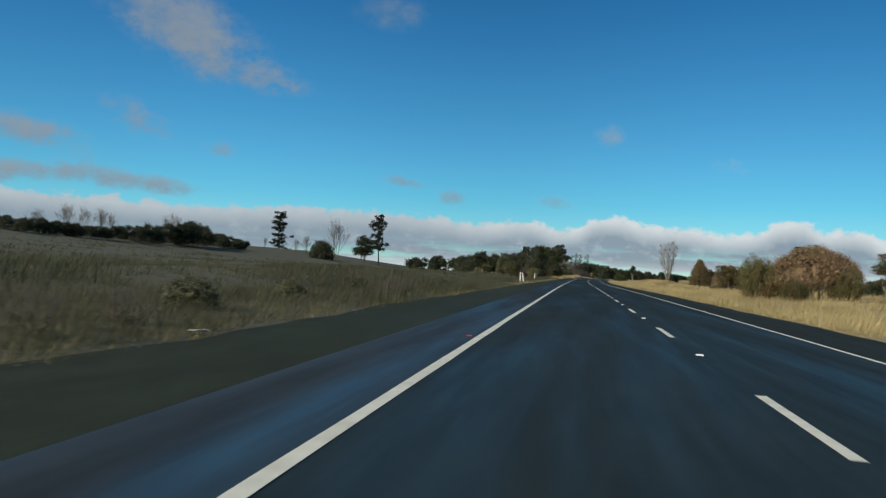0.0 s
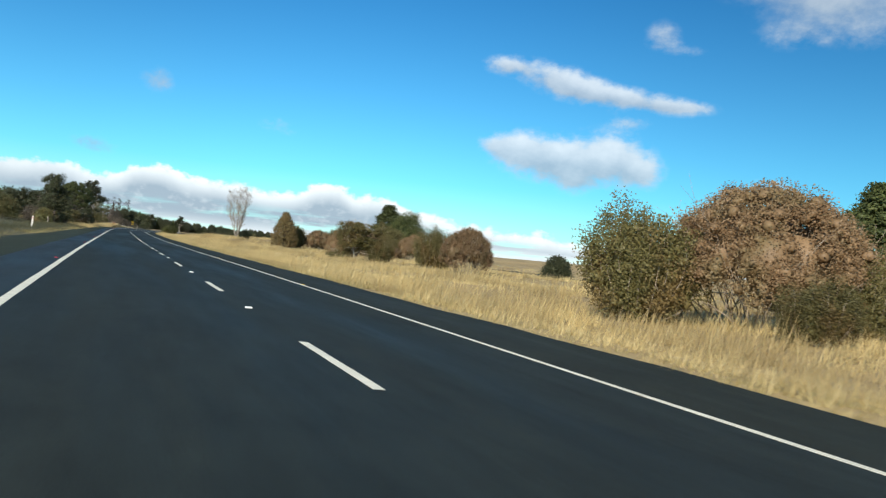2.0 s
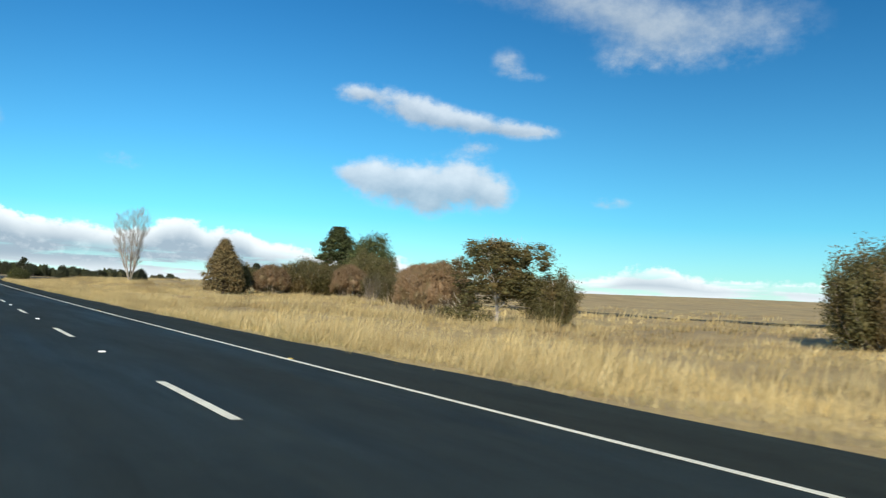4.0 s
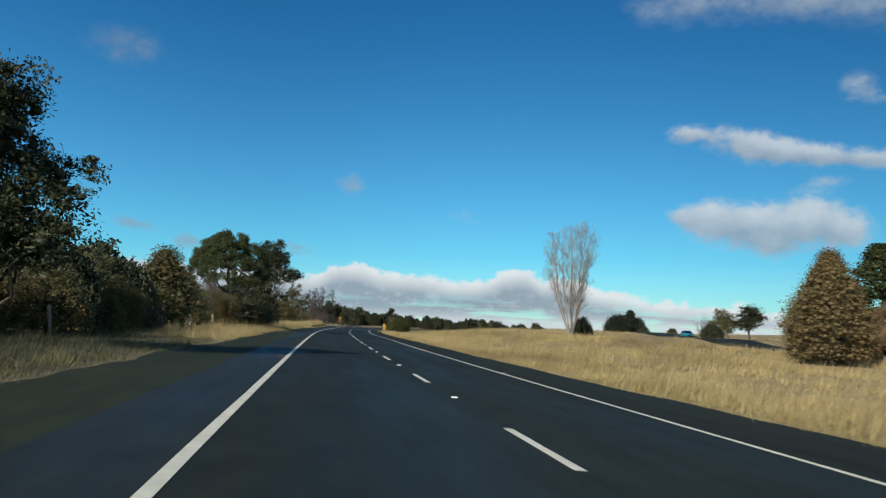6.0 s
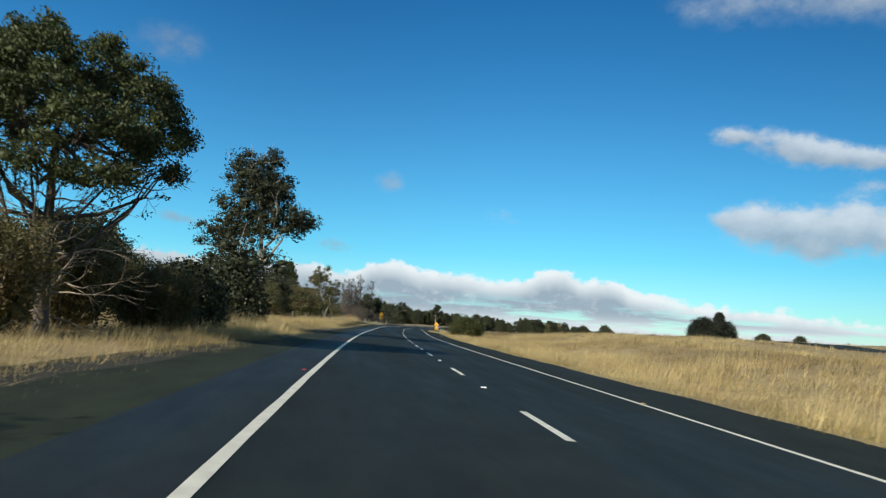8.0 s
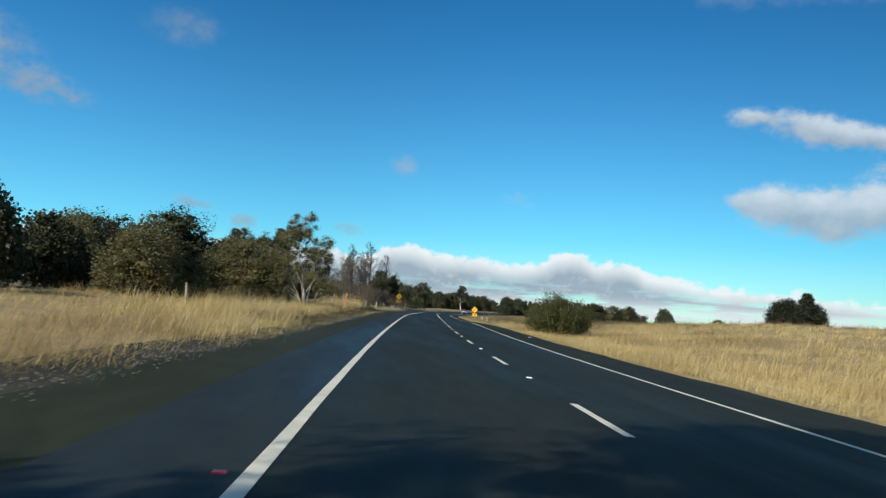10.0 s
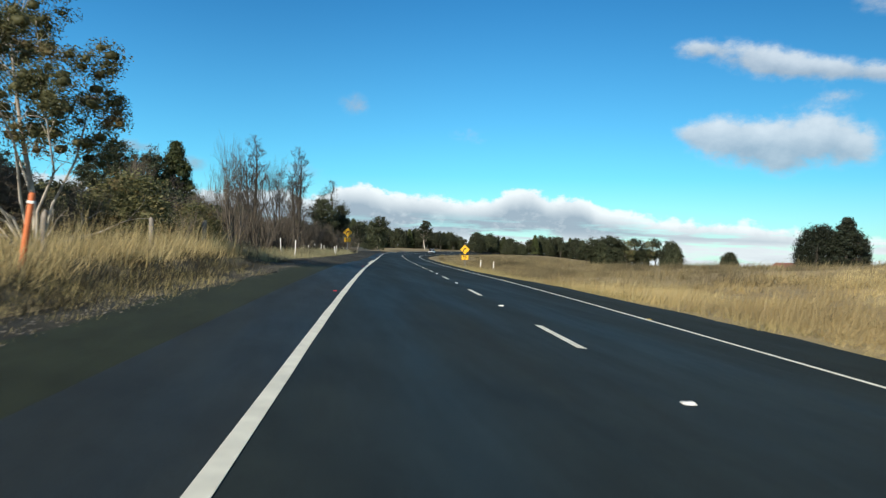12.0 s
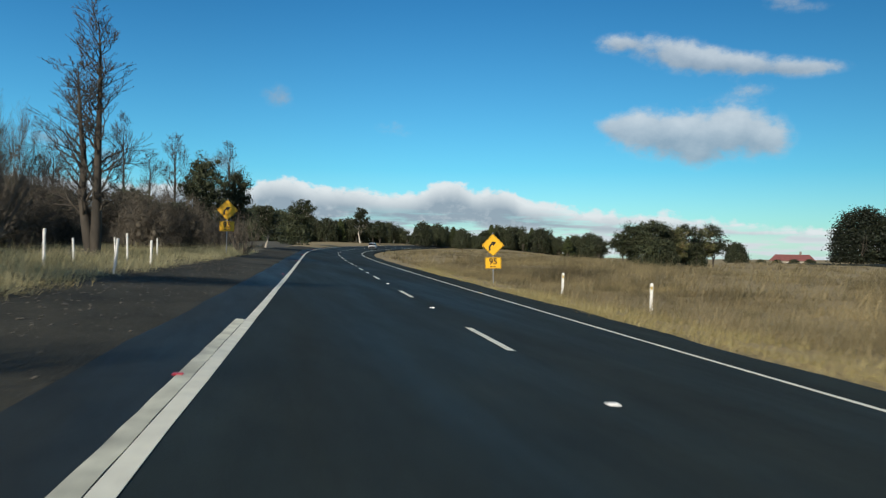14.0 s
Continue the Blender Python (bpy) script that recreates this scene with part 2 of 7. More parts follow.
def asphalt_material(name, dark, light, wet, rough_dry, grit=1.0, gloss=0.3, soaked=None):
    mt, nt, b = material(name)
    coarse = noise_node(nt, 0.35, 5, 0.6, stretch=(1, 0.12, 1))
    fine = noise_node(nt, 90, 3, 0.7)
    c = colour_ramp(nt, coarse, [(0.3, dark), (0.7, light)])
    c = mix(nt, 0.45, c, colour_ramp(nt, fine, [(0.35, tuple(v * 0.4 for v in dark)), (0.7, tuple(v * 1.9 for v in light))]))
    # patches where the binder shows and where grit has worn pale
    worn = noise_node(nt, 1.7, 6, 0.7, stretch=(1, 0.35, 1))
    c = mix(nt, 0.55, c, colour_ramp(nt, worn, [(0.32, (0.55, 0.55, 0.55)), (0.5, (1, 1, 1)), (0.72, (1.5, 1.5, 1.45))]), "MULTIPLY")
    nt.links.new(c, b.inputs["Base Color"])
    r = nt.nodes.new("ShaderNodeMapRange")
    r.inputs[1].default_value, r.inputs[2].default_value = 0.35, 0.65
    r.inputs[3].default_value, r.inputs[4].default_value = wet, rough_dry
    nt.links.new(noise_node(nt, 0.5, 6, 0.6, stretch=(1, 0.09, 1)), r.inputs[0])
    nt.links.new(r.outputs[0], b.inputs["Roughness"])
    b.inputs["Specular IOR Level"].default_value = gloss
    if soaked:
        # the first stretch still lies wet after rain, in streaks
        sep = nt.nodes.new("ShaderNodeSeparateXYZ")
        nt.links.new(nt.nodes.new("ShaderNodeTexCoord").outputs["Object"], sep.inputs[0])
        along = nt.nodes.new("ShaderNodeMapRange")
        along.inputs[1].default_value, along.inputs[2].default_value = 40, 6
        nt.links.new(sep.outputs[1], along.inputs[0])
        streak = nt.nodes.new("ShaderNodeMapRange")
        streak.inputs[1].default_value, streak.inputs[2].default_value = 0.36, 0.58
        nt.links.new(noise_node(nt, 0.9, 4, 0.55, stretch=(1, 0.06, 1)), streak.inputs[0])
        amount = nt.nodes.new("ShaderNodeMath")
        amount.operation = "MULTIPLY"
        nt.links.new(along.outputs[0], amount.inputs[0])
        nt.links.new(streak.outputs[0], amount.inputs[1])
        shine = nt.nodes.new("ShaderNodeMapRange")
        shine.inputs[3].default_value, shine.inputs[4].default_value = gloss, soaked
        nt.links.new(amount.outputs[0], shine.inputs[0])
        nt.links.new(shine.outputs[0], b.inputs["Specular IOR Level"])
        smooth = nt.nodes.new("ShaderNodeMath")
        smooth.operation = "MULTIPLY_ADD"
        smooth.inputs[1].default_value = -0.22
        nt.links.new(amount.outputs[0], smooth.inputs[0])
        nt.links.new(r.outputs[0], smooth.inputs[2])
        nt.links.new(smooth.outputs[0], b.inputs["Roughness"])
    bump(nt, b, fine, 0.35 * grit, 0.008)
    return mt


M_ROAD = asphalt_material("asphalt", (0.0136, 0.0189, 0.0171), (0.0224, 0.0295, 0.0260), 0.60, 0.88, 1.0, 0.14, 0.20)
M_ROAD_EDGE = asphalt_material("asphalt beside the lane", (0.0159, 0.0212, 0.0207), (0.0260, 0.0330, 0.0319), 0.50, 0.82, 1.0, 0.18, 0.85)
M_ROAD_SIDE = asphalt_material("dull asphalt by the median", (0.0153, 0.0201, 0.0165), (0.0260, 0.0319, 0.0260), 0.75, 0.95, 1.4, 0.12)
M_SHOULDER = asphalt_material("old shoulder seal", (0.0180, 0.0246, 0.0145), (0.0348, 0.0435, 0.0261), 0.8, 0.98, 2.2, 0.15)
M_LINE = plain("road line paint", (0.76, 0.75, 0.60), 0.6, 0, 0.18, 3.0)
M_LINE_OLD = plain("worn line paint", (0.62, 0.62, 0.48), 0.7, 0, 0.45, 2.0)


def ground_material():
    mt, nt, b = material("dry grass ground")
    big = noise_node(nt, 0.035, 5, 0.6)
    mid = noise_node(nt, 0.5, 6, 0.65)
    fine = noise_node(nt, 9, 5, 0.7)
    c = colour_ramp(nt, mid, [(0.3, (0.24, 0.175, 0.075)), (0.5, (0.36, 0.27, 0.118)), (0.72, (0.48, 0.37, 0.17))])
    c = mix(nt, colour_ramp(nt, big, [(0.45, (0, 0, 0)), (0.62, (0.65, 0.65, 0.65))]), c, (0.28, 0.235, 0.105))
    drift = noise_node(nt, 0.075, 7, 0.62, stretch=(1.6, 0.7, 0))
    c = mix(nt, colour_ramp(nt, drift, [(0.47, (0, 0, 0)), (0.60, (0.85, 0.85, 0.85))]), c, (0.225, 0.168, 0.078))
    sep = nt.nodes.new("ShaderNodeSeparateXYZ")
    nt.links.new(nt.nodes.new("ShaderNodeTexCoord").outputs["Object"], sep.inputs[0])
    sedge = nt.nodes.new("ShaderNodeMapRange")
    sedge.inputs[1].default_value, sedge.inputs[2].default_value = 385, 440
    nt.links.new(sep.outputs[1], sedge.inputs[0])
    c = mix(nt, sedge.outputs[0], c, mix(nt, mid, (0.15, 0.118, 0.056), (0.32, 0.25, 0.12)))
    c = mix(nt, 0.25, c, colour_ramp(nt, fine, [(0.3, (0.10, 0.075, 0.03)), (0.7, (0.48, 0.37, 0.18))]))
    # brown weeds along the left side past the fence, with the verge's shade darkened into them
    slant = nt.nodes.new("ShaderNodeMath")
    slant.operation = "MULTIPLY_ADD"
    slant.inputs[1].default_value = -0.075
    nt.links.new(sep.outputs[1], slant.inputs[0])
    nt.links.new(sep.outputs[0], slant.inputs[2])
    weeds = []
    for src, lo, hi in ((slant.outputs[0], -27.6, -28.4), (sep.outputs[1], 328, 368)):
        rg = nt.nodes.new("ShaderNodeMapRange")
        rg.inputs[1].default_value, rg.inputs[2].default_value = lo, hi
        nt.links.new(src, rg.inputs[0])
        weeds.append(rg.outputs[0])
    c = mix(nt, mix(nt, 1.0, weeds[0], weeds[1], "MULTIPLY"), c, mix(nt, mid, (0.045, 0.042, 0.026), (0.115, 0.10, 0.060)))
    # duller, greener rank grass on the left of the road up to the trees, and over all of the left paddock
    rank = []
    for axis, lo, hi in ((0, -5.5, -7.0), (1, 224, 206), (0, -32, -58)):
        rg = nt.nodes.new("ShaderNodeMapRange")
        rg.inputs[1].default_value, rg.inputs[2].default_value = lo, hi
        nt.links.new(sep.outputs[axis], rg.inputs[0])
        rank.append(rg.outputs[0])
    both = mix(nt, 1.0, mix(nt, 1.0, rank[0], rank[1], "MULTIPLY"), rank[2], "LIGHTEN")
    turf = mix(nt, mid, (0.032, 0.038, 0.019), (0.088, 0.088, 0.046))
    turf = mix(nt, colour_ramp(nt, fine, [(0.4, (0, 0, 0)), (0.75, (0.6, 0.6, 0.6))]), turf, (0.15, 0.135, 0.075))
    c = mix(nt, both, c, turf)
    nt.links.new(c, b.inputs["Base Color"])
    b.inputs["Roughness"].default_value = 0.95
    bump(nt, b, mid, 0.6, 0.25)
    return mt


M_GROUND = ground_material()


def dirt_material(name, wet, dry, chips):
    """Bare earth: damp and dry patches, with pale chips of stone in it."""
    mt, nt, b = material(name)
    patch = noise_node(nt, 0.55, 6, 0.65, stretch=(1, 0.45, 1))
    chip = noise_node(nt, 34, 3, 0.6)
    c = colour_ramp(nt, patch, [(0.36, wet), (0.62, dry)])
    c = mix(nt, colour_ramp(nt, chip, [(0.60, (0, 0, 0)), (0.70, (0.8, 0.8, 0.8))]), c, chips)
    nt.links.new(c, b.inputs["Base Color"])
    b.inputs["Roughness"].default_value = 0.95
    b.inputs["Specular IOR Level"].default_value = 0.2
    bump(nt, b, mix(nt, 0.4, noise_node(nt, 5, 6, 0.7), chip), 0.8, 0.05)
    return mt


M_GRAVEL = dirt_material("gravelly dirt", (0.020, 0.021, 0.015), (0.058, 0.056, 0.041), (0.17, 0.162, 0.13))
M_GRASS = leafy("dry grass", (0.41, 0.325, 0.147), (0.68, 0.565, 0.295), (0.42, 0.325, 0.147), 0.45, 0.0, (0.30, 0.23, 0.11))
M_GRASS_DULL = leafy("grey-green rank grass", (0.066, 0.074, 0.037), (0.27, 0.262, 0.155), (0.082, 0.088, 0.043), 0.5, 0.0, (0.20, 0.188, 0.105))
M_GRASS_BROWN = leafy("brown sedge", (0.22, 0.176, 0.086), (0.49, 0.402, 0.218), (0.165, 0.14, 0.072), 0.4, 0.0, (0.098, 0.080, 0.044))
M_GRASS_PALE = leafy("pale yellow-green grass", (0.30, 0.275, 0.145), (0.62, 0.56, 0.33), (0.40, 0.365, 0.19), 0.5)
# weeds whose dark colour also stands for shade on the bank's road side
M_WEED_SHADE = leafy("shade-dark weeds", (0.035, 0.036, 0.020), (0.125, 0.108, 0.060), (0.055, 0.048, 0.027), 0.3)
M_FRINGE = leafy("yellow-green edge grass", (0.25, 0.215, 0.085), (0.50, 0.415, 0.19), None, 0.35)
M_GUM = leafy("gum leaves", (0.036, 0.046, 0.020), (0.105, 0.115, 0.052), (0.12, 0.095, 0.040), 0.3)
M_GUM_RUST = leafy("rust-tipped leaves", (0.098, 0.105, 0.046), (0.25, 0.245, 0.112), (0.29, 0.20, 0.092), 0.45, -0.05)
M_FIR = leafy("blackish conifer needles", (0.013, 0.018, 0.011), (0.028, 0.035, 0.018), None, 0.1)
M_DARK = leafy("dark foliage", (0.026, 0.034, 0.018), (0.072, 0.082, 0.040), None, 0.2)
M_PINE = leafy("pine needles", (0.036, 0.050, 0.018), (0.11, 0.132, 0.046), None, 0.25)
M_RUST = leafy("rust-brown wattle foliage", (0.185, 0.124, 0.067), (0.265, 0.18, 0.10), (0.19, 0.145, 0.075), 0.3)
M_OLIVE = leafy("olive shrub foliage", (0.095, 0.090, 0.034), (0.155, 0.14, 0.054), (0.16, 0.118, 0.048), 0.3)
M_BUSH = leafy("green bush foliage", (0.050, 0.064, 0.022), (0.15, 0.165, 0.058), None, 0.4)
M_CYPRESS = leafy("brown-green cypress", (0.118, 0.094, 0.043), (0.162, 0.128, 0.058), (0.165, 0.122, 0.056), 0.25)
M_BARK = bark("grey-brown bark", (0.040, 0.033, 0.026), (0.12, 0.10, 0.08))
M_PALE = bark("pale smooth bark", (0.26, 0.23, 0.185), (0.58, 0.53, 0.45), 2.0)
M_TWIG = bark("bleached twigs", (0.17, 0.14, 0.105), (0.40, 0.34, 0.26), 2.0)
M_POPLAR = bark("pale grey bark", (0.16, 0.146, 0.124), (0.38, 0.352, 0.305), 2.0)
M_DUSK = bark("dark bare twigs", (0.054, 0.045, 0.034), (0.155, 0.130, 0.098), 2.0)
M_SPIRE = bark("dark grey bark", (0.028, 0.024, 0.018), (0.080, 0.067, 0.050), 2.0)
M_BRUSH = bark("dark wet twigs", (0.044, 0.038, 0.028), (0.122, 0.104, 0.076), 2.0)
M_WHITE = plain("white plastic", (0.78, 0.78, 0.74), 0.5, 0, 0.1, 8)
M_YELLOW = plain("yellow sign face", (0.86, 0.46, 0.015), 0.45, 0, 0.06, 3)
M_BLACK = plain("black sign print", (0.012, 0.012, 0.012), 0.5, 0, 0.2, 5)
M_STEEL = plain("galvanised steel", (0.42, 0.43, 0.44), 0.45, 0.8, 0.2, 14)
M_TIMBER = plain("weathered timber", (0.26, 0.235, 0.20), 0.9, 0, 0.45, 9)
M_ORANGE = plain("faded orange marker", (0.62, 0.17, 0.05), 0.6, 0, 0.2, 6)
M_RED = plain("red reflector", (0.42, 0.03, 0.04), 0.3, 0, 0.1, 12)
M_AMBER = plain("yellow reflector", (0.55, 0.40, 0.07), 0.3, 0, 0.1, 12)
M_PEBBLE = plain("dull pebbles", (0.11, 0.10, 0.082), 0.9, 0, 0.5, 12)
M_STONE = plain("pale stone", (0.20, 0.185, 0.155), 0.9, 0, 0.35, 12)


# ---------------------------------------------------------------- the lie of the road
KNOTS = np.arange(-60, 781, 42.0)
CURVE = [0.03, 0.04, -0.01, 0.13, 0.87, 0.62, 0.45, 2.74, 4.08, 5.08, 3.17, 1.33, -0.9, 2.0, 14.0, 22.0, 22.0, 20.0, 8.0, 0.0, 0.0]
GRADE = [0.57, 0.59, 0.24, 0.20, -0.08, 0.13, 0.22, 0.40, 0.0, -0.04, 0.47, -0.74, -0.40, -0.18, -0.06, -0.05, -0.05, -0.04, -0.04, 0.0, 0.0]
RS = np.arange(-60, 901, 2.0)
R_TH = np.cumsum(np.interp(RS, KNOTS, CURVE) * 1e-4) * 2
R_TH -= np.interp(0, RS, R_TH)
R_X, R_Y, R_Z = np.cumsum(np.sin(R_TH)) * 2, np.cumsum(np.cos(R_TH)) * 2, np.cumsum(np.interp(RS, KNOTS, GRADE) * 1e-2) * 2
for arr in (R_X, R_Y, R_Z):
    arr -= np.interp(0, RS, arr)
LEFT_LINE, RIGHT_LINE, SEAL_L, SEAL_R, EDGE_L = -3.69, 3.40, -5.0, 6.0, -7.1


def fall(s):
    return np.interp(s, [-20, 60, 120, 160, 200, 250, 300, 340, 380, 430], [0.0292, 0.0353, 0.0373, 0.0444, 0.0486, 0.051, 0.0564, 0.0641, 0.0755, 0.0881])


def on_road(s, off, up=0.0):
    th, x, y, z = (np.interp(s, RS, a_) for a_ in (R_TH, R_X, R_Y, R_Z))
    return np.stack([x + off * np.cos(th), y - off * np.sin(th), z - fall(s) * off + up], -1)


def step(x, lo, hi):
    t = np.clip((np.asarray(x, float) - lo) / (hi - lo), 0, 1)
    return t * t * (3 - 2 * t)


def beside(x, y):
    """Distance along the road and offset from the lane line, for a place."""
    s = np.interp(y, R_Y, RS) + np.maximum(0, y - R_Y[-1]) + np.minimum(0, y - R_Y[0])
    xr = np.interp(y, R_Y, R_X) + np.maximum(0, y - R_Y[-1]) * np.tan(R_TH[-1])
    return s, (x - xr) * np.cos(np.interp(s, RS, R_TH)), np.interp(s, RS, R_Z)


def terrain(x, y):
    x, y = np.asarray(x, float), np.asarray(y, float)
    s, off, z = beside(x, y)
    z = z - fall(s) * np.clip(off, -7.6, 6.6)
    lumps = 0.18 * np.sin(x * 0.21 + 1.3 * np.sin(y * 0.11)) + 0.10 * np.sin(y * 0.33 + x * 0.17)
    far = 0.7 * np.sin(x * 0.011 + 0.6) * np.sin(y * 0.009 + 0.4)
    away = np.abs(off)
    z = z + lumps * step(away, 8.5, 16) + far * step(away, 80, 300)
    r = off - 6.4
    z = z - 0.22 * step(r, 0, 3.5) + 0.22 * step(r, 4, 12)
    ridge = (step(r, 5, 14) - step(r, 15, 27)) * (1 - step(y, 300, 335)) + step(r, 5, 42) * step(y, 300, 335)
    z = z + (1.05 + 0.7 * step(y, 300, 335)) * ridge * step(y, 205, 255) * (1 - step(y, 405, 470)) - 0.9 * step(r, 40, 60) * step(y, 100, 200) * (1 - step(y, 350, 390))
    z = z - 1.1 * step(r, 10, 60) * step(y, 430, 520) - 1.5 * step(r, 70, 150) * step(y, 430, 540)
    z = z + 1.2 * step(r, 60, 160) + 1.0 * step(r, 250, 1400)
    lft = -off - 7.4
    z = z + (0.10 + 0.24 * step(y, 305, 330) * (1 - step(y, 384, 398))) * step(lft, 0.1, 1.5) + 0.28 * step(lft, 4, 14)
    z = z + 0.00028 * np.clip(lft, 0, 192) ** 2 * (1 - 0.8 * step(y, 170, 300) * (1 - step(lft, 80, 180))) * (1 - 0.8 * step(y, 530, 690)) + 1.5 * step(lft, 500, 1800)
    # the land falls away beyond the paddock and the bend, though not under the road
    held = np.maximum(1 - step(np.abs(off), 14, 80), step(-off, 14, 80) * (1 - step(y, 560, 700))) * (1 - step(y, 720, 860))
    drop = 0.03 * np.clip(np.hypot(y - 470, 0.6 * r) - 90, 0, 2600) * step(x - 12 - 0.1 * (y - 470), 12, 90)
    z = z - drop * (1 - held) * step(y, 440, 560)
    return z


def ground_z(x, y):
    return float(terrain(x, y))


def mesh_of(name, verts, faces, mats, smooth=False, slots=None):
    me = bpy.data.meshes.new(name)
    me.from_pydata([tuple(v) for v in verts], [], [tuple(f) for f in faces])
    for mt in (mats if isinstance(mats, (list, tuple)) else [mats]):
        me.materials.append(mt)
    if slots is not None:
        me.polygons.foreach_set("material_index", slots)
    if smooth:
        me.polygons.foreach_set("use_smooth", [True] * len(me.polygons))
    me.update()
    return me


def part(name, me, parent, label=""):
    ob = new(name, me)
    ob.parent = parent
    return tagged(ob, label)


def sheet(name, ss, offs, up, mat, jag=None):
    """A strip that follows the road, with a rim that goes down into the ground."""
    rows = []
    for i, s in enumerate(ss):
        o = list(offs)
        if jag:
            o = [v + (jag(s, v) if k in (0, len(o) - 1) else 0) for k, v in enumerate(o)]
        pts = on_road(np.full(len(o), s), np.array(o), up)
        lo = pts[[0, -1]].copy()
        lo[:, 2] -= 0.25
        rows.append(np.vstack([lo[:1], pts, lo[1:]]))
    n = len(rows[0])
    f = [(i * n + j, i * n + j + 1, (i + 1) * n + j + 1, (i + 1) * n + j) for i in range(len(rows) - 1) for j in range(n - 1)]
    return new(name, mesh_of(name, np.vstack(rows), f, mat))


def build_ground():
    offs = [-4200, -2600, -1600, -1050, -740, -520, -400, -310, -245, -195, -155, -125, -100, -84, -70, -58, -48, -40, -34, -29, -25, -21.5, -18.5, -16, -14, -12.3, -10.8, -9.5, -8.5, -7.7, -7.0, -6.0, 5.0, 5.9, 6.4, 7.0,
            7.7, 8.6, 9.7, 11, 12.5, 14.5, 17, 20, 23.5, 27.5, 32, 37, 43, 50, 58, 68, 80, 95, 115, 140, 170, 210, 260, 330, 430, 560, 760, 1050, 1600, 2600, 4200]
    ys = [-400, -250, -150, -100] + list(np.arange(-60, 560, 4.0)) + list(np.arange(560, 760, 12.0)) + [790, 850, 940, 1080, 1300, 1600, 2100, 2800, 3600, 4700]
    V, F = [], []
    for y in ys:
        s, _, _ = beside(0.0, y)
        xr = 0.0 - beside(0.0, y)[1] / np.cos(np.interp(s, RS, R_TH))
        for o in offs:
            x = xr + o
            z = ground_z(x, y) - (0.14 if -6.9 < o < 5.95 else 0)
            V.append((x, y, z))
    n = len(offs)
    for i in range(len(ys) - 1):
        for j in range(n - 1):
            F.append((i * n + j, i * n + j + 1, (i + 1) * n + j + 1, (i + 1) * n + j))
    tagged(new("ground", mesh_of("ground", V, F, M_GROUND, True)), "dry winter paddocks with straw-coloured grass", "ground", kind="structure")


build_ground()
SS = np.arange(-44, 760, 4.0)


def wobble(s, v):
    return 0.10 * math.sin(s * 0.31 + v) + 0.07 * math.sin(s * 0.83 + 2 * v) + 0.05 * math.sin(s * 2.1 + v)


def left_rim(s):
    """How far the shoulder's outer edge has drawn in, along the road."""
    return float(np.interp(s, [200, 240, 310, 388], [0.0, 0.5, 0.75, 0.9]))


def seal_rim(s):
    """How far the lane's own seal draws in where the shoulder ends."""
    return float(np.interp(s, [390, 412], [0.0, 0.35])) + (0.05 * math.sin(s * 0.9) + 0.04 * math.sin(s * 2.3)) * float(np.interp(s, [385, 400], [0, 1]))


def median_rim(s):
    return -float(np.interp(s, [388, 416, 434], [0.0, 1.3, 0.85]))


road = tagged(sheet("road", SS, [LEFT_LINE, -1.8, 0, 1.7, RIGHT_LINE], 0.03, M_ROAD), "dark damp asphalt carriageway with two lanes", "road", kind="structure")
tagged(sheet("road_edge_left", np.arange(-44, 760, 2.0), [SEAL_L, -4.3, LEFT_LINE], 0.03, M_ROAD_EDGE, lambda s, v: seal_rim(s) if v < -4.5 else 0), "damp asphalt strip outside the edge line", "road", kind="structure")
tagged(sheet("road_edge_right", np.arange(-44, 760, 2.0), [RIGHT_LINE, 4.1, SEAL_R], 0.03, M_ROAD_SIDE, lambda s, v: wobble(s, v) + median_rim(s) if v > 5 else 0), "asphalt strip beside the median grass", "road", kind="structure")
FINE = np.arange(-44, 388, 1.6)
tagged(sheet("shoulder_left", FINE, [EDGE_L, -5.7, SEAL_L], 0.022, M_SHOULDER, lambda s, v: wobble(s, v) * 1.3 + left_rim(s) if v < -6 else 0), "older dark chip-seal shoulder with a ragged edge", "shoulder", kind="structure")


def ribbon(name, s0, s1, off, width, up, mat, wear=0.006, stride=2.0):
    ss = np.arange(s0, s1 + 0.01, min(stride, (s1 - s0) / 2))
    rng = np.random.RandomState(int(abs(s0) * 7 + abs(off) * 31) % 9999)
    a_ = on_road(ss, off - width / 2 + rng.uniform(-wear, wear, len(ss)), up)
    b_ = on_road(ss, off + width / 2 + rng.uniform(-wear, wear, len(ss)), up)
    top = np.vstack([a_, b_])
    low = top - np.array([0, 0, 0.004])
    n = len(ss)
    V = np.vstack([top, low])
    F = [(i, n + i, n + i + 1, i + 1) for i in range(n - 1)]
    F += [(i, i + 1, 2 * n + i + 1, 2 * n + i) for i in range(n - 1)] + [(n + i + 1, n + i, 3 * n + i, 3 * n + i + 1) for i in range(n - 1)]
    return mesh_of(name, V, F, mat)


part("edge_line", ribbon("edge_line", -44, 700, LEFT_LINE + 0.045, 0.13, 0.036, M_LINE), road, "broad solid white edge line")
part("edge_line", ribbon("edge_line", -44, 700, RIGHT_LINE, 0.11, 0.036, M_LINE), road, "thin solid white edge line")
part("old_edge_line", ribbon("old_edge_line", 403.4, 421.6, LEFT_LINE - 0.098, 0.135, 0.036, M_LINE_OLD, 0.006, 0.5), road, "worn second stripe beside the edge line")
for k in range(-3, 58):
    s_ = 12.0 * k - (1.0 if k == 34 else 0.0)
    part("lane_dash", ribbon("lane_dash", s_, s_ + 3.3, 0, 0.12, 0.036, M_LINE, 0.004, 0.55), road)


